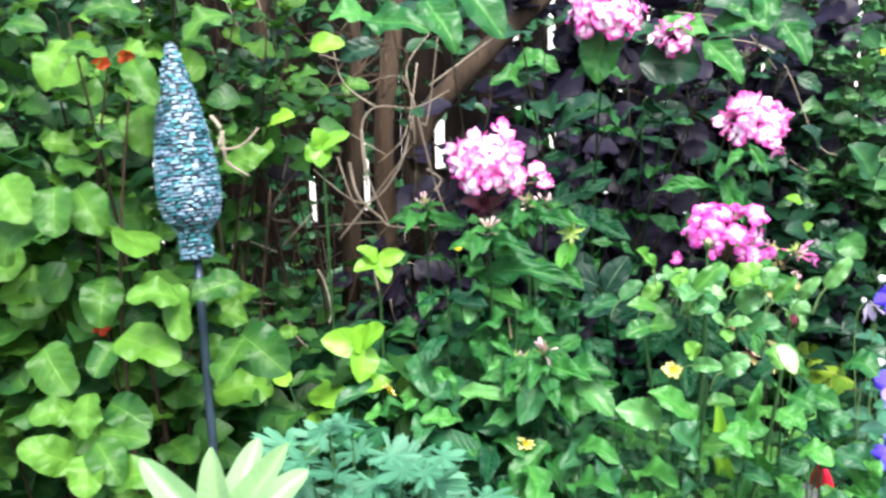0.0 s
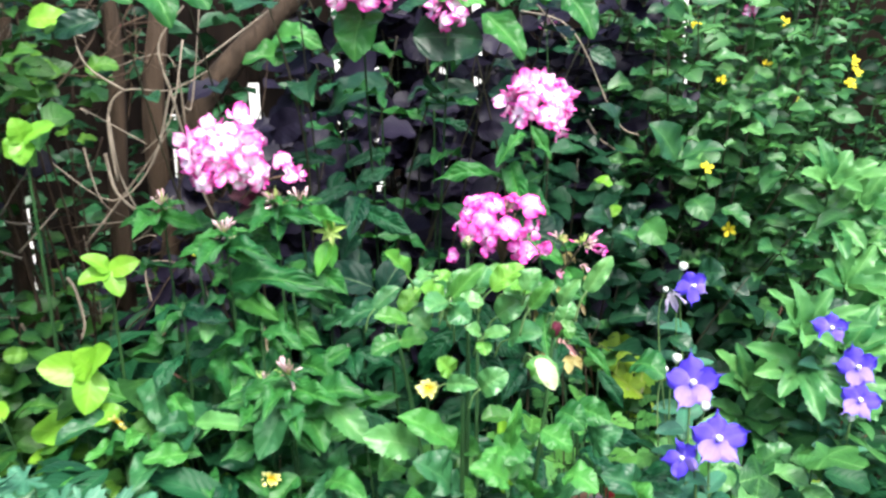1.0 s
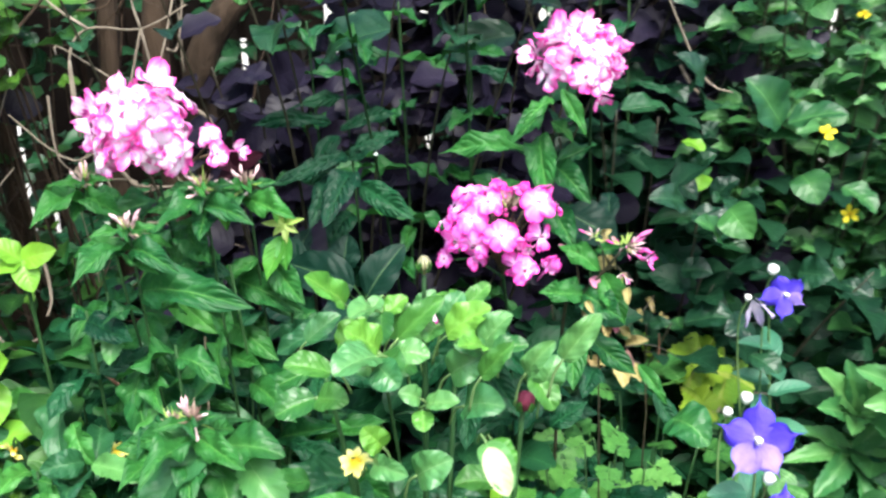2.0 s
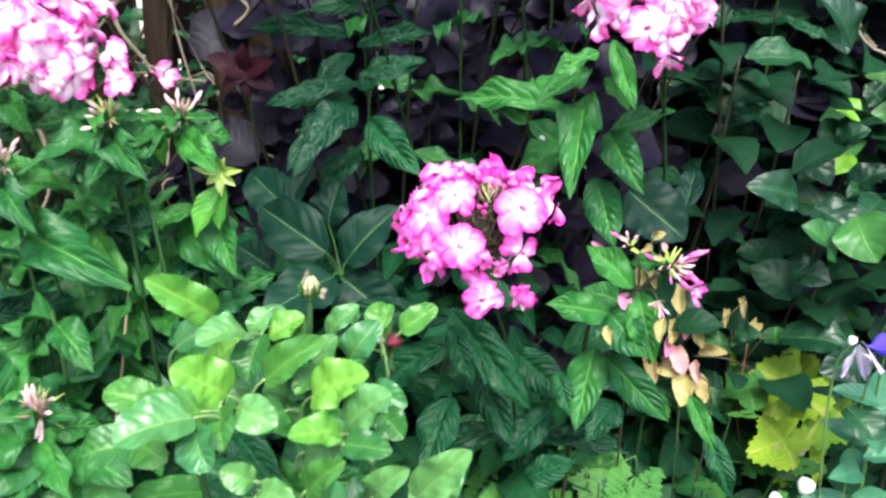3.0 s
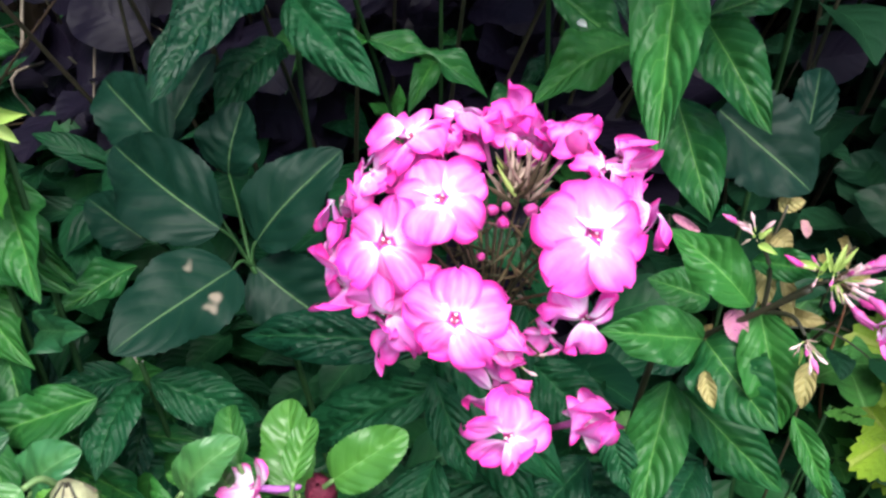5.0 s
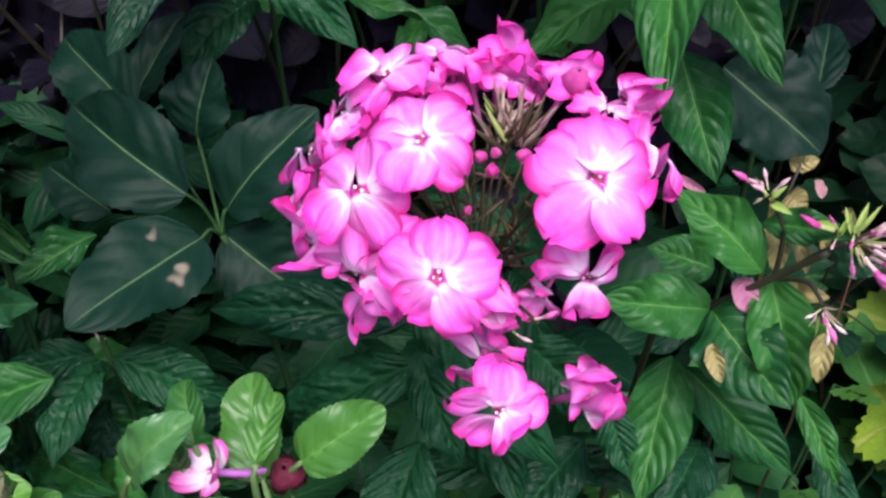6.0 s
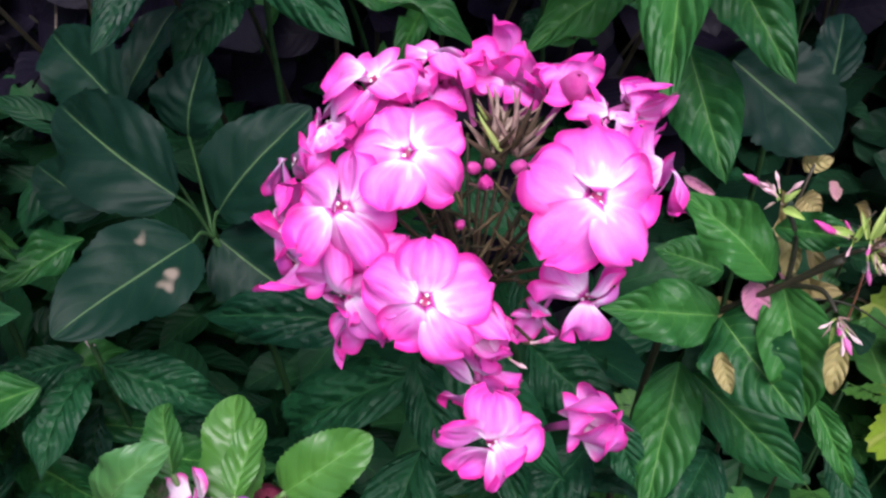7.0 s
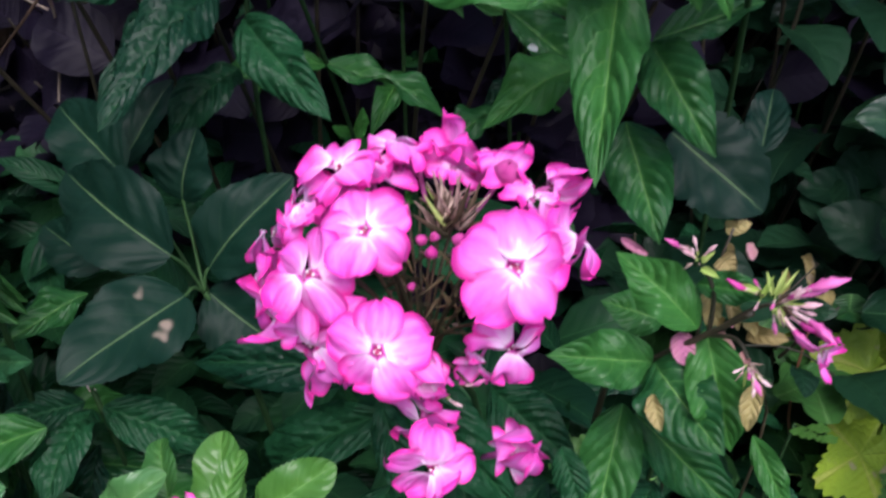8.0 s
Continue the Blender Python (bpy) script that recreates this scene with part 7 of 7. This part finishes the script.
for low, high in (([(0.50, 1.55, 0), (0.47, 1.53, 0.45), (0.45, 1.5, 0.80), (0.40, 1.4, 1.15)], [(0.40, 1.4, 1.15), (0.46, 1.34, 1.12), (0.53, 1.36, 0.99), (0.57, 1.37, 0.965)]),
                  ([(0.50, 1.55, 0.1), (0.43, 1.50, 0.55), (0.38, 1.45, 0.90), (0.30, 1.34, 1.19)], [(0.30, 1.34, 1.19), (0.38, 1.3, 1.17), (0.45, 1.32, 1.10)])):
    tube("twig", low, 0.0018, 0.0014, M_STEM_DARK, long_twigs)
    tube("twig", high, 0.0016, 0.0010, M_TWIG, long_twigs)
for line in FAR_TWIGS:
    tube("twig", line, 0.0028, 0.0016, M_TWIG, long_twigs)
for line in RED_TWIGS:
    tube("cane", [(line[0][0] - 0.02, line[0][1] + 0.02, 0.0), *line], 0.0024, 0.0014, M_STEM_RED, long_twigs)
tube("twig", LOW_TWIG[0], 0.003, 0.002, M_STEM_RED, long_twigs)
bush("flame_creeper", "twining stem near a few orange-red flowers", "climber", (-0.46, 1.02, 0), [(-0.42, 0.95, 1.15), (-0.46, 0.95, 1.18), (-0.40, 0.94, 1.10)], 4, L_HYDRA, 0.07, 0.05, M_BARK, 112, 0.004, 0.02)
V, F, UV = petal_ring(4, 0.013, 0.6, 0.6, 0.0, 0.05, 6, 4, 3)
for i, q in enumerate([(-0.421, 0.926, 1.140), (-0.395, 0.926, 1.145), (-0.455, 0.94, 0.845)]):
    fl = thing("orange_red_flower", q, "small orange-red trumpet flower", "flower", "orange-red flowers")
    put("petals", mesh_from("petals", V, F, M_BERRY), fl, facing(q, (0.2, -0.6, -0.5), i, 0.7))
    tube("stem", [q, Vector(q) + Vector((0, 0.02, 0.01)), Vector(q) + Vector((-0.02, 0.05, 0.04))], 0.0012, 0.0010, M_STEM, fl)

# ---- low plants in front ----
hosta = thing("silvery_perennial", (-0.27, 0.66, 0), "rosette of narrow pale silvery green leaves", "perennial")
for i, (dx, dy, dz, L) in enumerate(((-0.02, -0.1, 1.0, 0.10), (0.5, -0.1, 0.8, 0.12), (0.9, -0.2, 0.35, 0.10), (-0.8, -0.1, 0.3, 0.10), (-0.5, 0.2, 0.5, 0.11), (0.2, 0.4, 0.6, 0.10), (-0.9, -0.4, 0.1, 0.10), (0.6, 0.5, 0.4, 0.1))):
    b = Vector((-0.27, 0.66, 0.715))
    leaf(hosta, L_PALE, b, b + Vector((dx, dy, dz)).normalized() * L, 0.030, (0, -0.8, 0.6))
tube("stem", [(-0.27, 0.66, 0), (-0.265, 0.665, 0.4), (-0.27, 0.66, 0.715)], 0.006, 0.004, M_STEM, hosta)


def mound(name, label, base, count, radius, height, meshes, size, seed, aspect=1.0, stalk=None, category="perennial", group=""):
    """A mound of stalked leaves."""
    r = np.random.default_rng(seed)
    plant = thing(name, (base[0], base[1], 0), label, category, group)
    for i in range(count):
        q = math.sqrt((i + 0.5) / count)
        a = i * 2.39996
        p = Vector((base[0] + radius * q * math.cos(a), base[1] + radius * 0.8 * q * math.sin(a), height * (1 - 0.28 * q * q) + r.uniform(-0.05, 0.03)))
        tube("leaf_stalk", [(base[0] + 0.02 * math.cos(a), base[1] + 0.02 * math.sin(a), 0), Vector((base[0], base[1], 0)).lerp(p, 0.6) + Vector((0, 0, 0.05)), p], 0.0018, 0.0012, stalk or M_STEM, plant, sides=4, steps=3)
        d = Vector((math.cos(a) * q + r.uniform(-0.3, 0.3), math.sin(a) * q - 0.35, r.uniform(-0.25, 0.2))).normalized()
        L = size * r.uniform(0.75, 1.2)
        leaf(plant, meshes, p, p + d * L, L * aspect, (r.uniform(-0.3, 0.3), -0.45, 0.85), r.uniform(-0.3, 0.3))
    return plant


mound("geranium", "mound of soft blue-green deeply cut leaves", (-0.15, 0.78, 0), 90, 0.17, 0.765, L_GERANIUM, 0.046, 1)
mound("feathery_herb", "clump of bright green feathery leaves", (0.33, 1.24, 0), 26, 0.12, 0.62, L_FERN, 0.060, 2)
mound("feathery_herb", "clump of bright green feathery leaves", (0.31, 0.92, 0), 34, 0.12, 0.64, L_FERN, 0.055, 3)
mound("feathery_herb", "clump of bright green feathery leaves", (0.47, 1.32, 0), 22, 0.14, 0.60, L_FERN, 0.055, 4)
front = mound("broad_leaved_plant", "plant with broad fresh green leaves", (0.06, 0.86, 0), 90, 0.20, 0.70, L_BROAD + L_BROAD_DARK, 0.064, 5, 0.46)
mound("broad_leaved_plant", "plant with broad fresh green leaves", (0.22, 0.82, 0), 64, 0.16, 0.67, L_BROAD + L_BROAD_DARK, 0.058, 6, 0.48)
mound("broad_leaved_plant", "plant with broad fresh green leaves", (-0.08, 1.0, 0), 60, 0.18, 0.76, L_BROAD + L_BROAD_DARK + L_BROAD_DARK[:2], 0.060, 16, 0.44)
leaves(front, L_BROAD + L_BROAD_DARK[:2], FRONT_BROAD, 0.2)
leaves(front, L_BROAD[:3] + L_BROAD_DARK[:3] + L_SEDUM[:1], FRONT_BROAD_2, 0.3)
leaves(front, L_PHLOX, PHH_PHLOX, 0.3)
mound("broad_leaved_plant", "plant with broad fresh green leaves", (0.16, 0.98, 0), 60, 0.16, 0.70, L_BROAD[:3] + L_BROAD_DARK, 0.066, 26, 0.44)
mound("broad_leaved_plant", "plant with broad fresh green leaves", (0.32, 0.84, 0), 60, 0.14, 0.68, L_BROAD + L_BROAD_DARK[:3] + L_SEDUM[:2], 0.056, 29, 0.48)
mound("low_phlox_clump", "low clump of dark phlox leaves", (0.36, 1.02, 0), 56, 0.15, 0.64, L_PHLOX_DARK + L_PHLOX[:2], 0.075, 27, 0.36)
mound("low_phlox_clump", "low clump of dark phlox leaves", (0.02, 1.08, 0), 60, 0.14, 0.76, L_PHLOX + L_PHLOX_DARK[:3], 0.075, 28, 0.36)
strap = thing("strap_leaf", (0.285, 1.04, 0), "single upright bright lime strap leaf", "leaf")
leaf(strap, L_LIME, (0.288, 1.035, 0.545), (0.276, 1.022, 0.70), 0.026, (0, -0.8, 0.5), name="blade")
tube("stem", [(0.285, 1.04, 0), (0.288, 1.04, 0.3), (0.288, 1.035, 0.55)], 0.0022, 0.0016, M_STEM_PALE, strap)
mound("feathery_herb", "clump of bright green feathery leaves", (0.39, 1.13, 0), 36, 0.12, 0.65, L_FERN, 0.058, 31)
mound("pale_herb", "low herb with pale yellow-green leaves", (0.40, 0.82, 0), 18, 0.10, 0.66, L_SEDUM, 0.055, 7, 0.6)
mound("pale_herb", "low herb with pale green leaves", (0.62, 1.08, 0), 22, 0.13, 0.58, L_SHRUB_PALE, 0.05, 8, 0.7)
mound("yellowing_herb", "low plant with green and yellowing lobed leaves", (0.66, 1.05, 0), 8, 0.10, 0.58, L_IVY + L_VINE[:1], 0.06, 9, 1.0)
for i, (x, y, h) in enumerate(((-0.06, 1.0, 0.86), (0.02, 0.97, 0.84), (-0.03, 1.12, 0.93), (0.05, 1.05, 0.88), (-0.08, 1.10, 0.84), (0.04, 0.92, 0.78), (-0.02, 0.90, 0.70), (-0.10, 0.95, 0.74))):
    q = phlox((x + 0.02, y + 0.06, 0), (x, y, h), "leafy phlox stem with lance-shaped leaves", (rng.uniform(-0.02, 0.02), 0.01), 8, 0.085, 0.027, 60 + i, 0.42, 0.98, L_PHLOX if i % 3 else L_PHLOX_DARK)
for c in (tuple(FADED[0][0]), tuple(FADED[0][1]), (-0.084, 1.094, 0.945), (-0.010, 0.985, 0.930), (0.044, 0.915, 0.800), (0.067, 1.072, 0.943)):
    q = phlox((c[0] + 0.02, c[1] + 0.05, 0), c, "phlox stem topped with faded calyxes", (0, 0.01), 6, 0.055, 0.018, int(c[1] * 999), 0.6, 0.97, L_PHLOX)
    bud_cluster(q, c, (0, -0.3, 1), 46, int(c[2] * 999), 1.3, 0.12, [CALYX_FADED] * 5 + [BUDS[2]], 1.0)
    for k in range(4):
        a = k * 1.57 + 0.4
        leaf(q, L_PHLOX, c, Vector(c) + Vector((math.cos(a), math.sin(a) - 0.3, 0.1)) * 0.028, 0.010)
        leaf(q, L_PHLOX, Vector(c) - Vector((0, 0, 0.012)), Vector(c) + Vector((math.cos(a + 0.7) * 0.055, math.sin(a + 0.7) * 0.05 - 0.02, -0.02)), 0.022)

# ---- small garden ornament at the front ----
orn = thing("garden_ornament", (0.373, 1.010, 0), "brown glazed ball ornament with a grey panel", "garden ornament")
O = Vector((0.373, 1.010, 0.540))
v, f = lathe([(0.001, -0.049), (0.029, -0.040), (0.045, -0.017), (0.048, 0.006), (0.039, 0.029), (0.020, 0.043), (0.001, 0.048)], 24)
put("ball", mesh_from("ball", v, f, M_CERAMIC), orn, Matrix.Translation(O))
v, f = lathe([(0.023, 0.0), (0.0225, 0.004), (0.001, 0.006)], 20)
put("panel", mesh_from("panel", v, f, M_LENS), orn, facing(O + Vector((0.009, -0.026, 0.035)), (0.2, -0.6, 0.75)))
tube("post", [(0.373, 1.010, 0), (0.373, 1.010, 0.2), O - Vector((0, 0, 0.044))], 0.007, 0.006, M_POLE, orn)
red = thing("red_ornament", (0.405, 1.020, 0), "glossy red pointed glass ornament on a stick", "garden ornament")
v, f = spindle([(0.003, -0.02), (0.011, -0.008), (0.014, 0.010), (0.011, 0.030), (0.005, 0.046), (0.0005, 0.054)], 0.05, 14)
put("petal", mesh_from("petal", v, f, M_RED), red, facing((0.418, 1.018, 0.562), (-0.25, -0.1, 1), 0, 1.12))
tube("post", [(0.405, 1.020, 0), (0.406, 1.020, 0.3), (0.421, 1.020, 0.545)], 0.005, 0.004, M_POLE, red)


# ---- undergrowth and hedge: uncounted leaves ----
def bed_spot(r):
    """A place in the bed, whose front edge is wavy."""
    x = r.uniform(-0.9, 1.6)
    edge = 0.60 + 0.08 * math.sin(5 * x + 1) + 0.05 * math.sin(13 * x) + 0.5 * max(0.0, abs(x - 0.35) - 0.7)
    return x, edge + (1.9 - edge) * r.uniform(0, 1)


def beside_gap(x, y, z):
    """Keeps the stretch of bare fence behind the old shrub and the smoke bush free of leaves."""
    if -0.90 < x < 0.62 and 0.40 < z < 1.02 and math.sin(977 * x + 431 * z) < -0.15:
        return (x + (1.5 if x > -0.14 else -1.0), y, z)
    return (x, y, z)


# undergrowth and phlox filler have the bed's shade in their leaf colour
leaf_mass("undergrowth", "dense undergrowth of mixed green leaves, darkened for shade", "undergrowth", 7000, M_UNDER, 1, ("lance", "ovate", "round"), 0.06,
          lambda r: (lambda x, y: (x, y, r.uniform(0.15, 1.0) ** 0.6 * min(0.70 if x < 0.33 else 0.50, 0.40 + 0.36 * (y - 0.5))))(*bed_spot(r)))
leaf_mass("phlox_foliage", "mass of lance-shaped phlox leaves in the bed, darkened for shade", "foliage", 1300, M_PHLOX_IN, 5, ("lance",), 0.080,
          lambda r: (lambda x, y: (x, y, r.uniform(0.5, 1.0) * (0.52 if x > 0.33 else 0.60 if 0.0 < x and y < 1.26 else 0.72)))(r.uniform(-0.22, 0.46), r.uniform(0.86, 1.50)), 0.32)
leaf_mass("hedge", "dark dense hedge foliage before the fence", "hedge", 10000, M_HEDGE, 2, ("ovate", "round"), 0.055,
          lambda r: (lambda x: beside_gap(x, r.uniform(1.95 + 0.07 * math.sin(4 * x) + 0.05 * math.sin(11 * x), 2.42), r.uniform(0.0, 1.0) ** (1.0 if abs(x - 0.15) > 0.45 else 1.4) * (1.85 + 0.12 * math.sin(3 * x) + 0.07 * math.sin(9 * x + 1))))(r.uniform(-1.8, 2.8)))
leaf_mass("side_hedge", "leafy dark shrubs closing the bed's side", "hedge", 1500, M_HEDGE, 3, ("ovate", "lance"), 0.055,
          lambda r: beside_gap(r.uniform(-1.3, -0.55), r.uniform(1.1, 2.0), r.uniform(0.05, 1.6)))
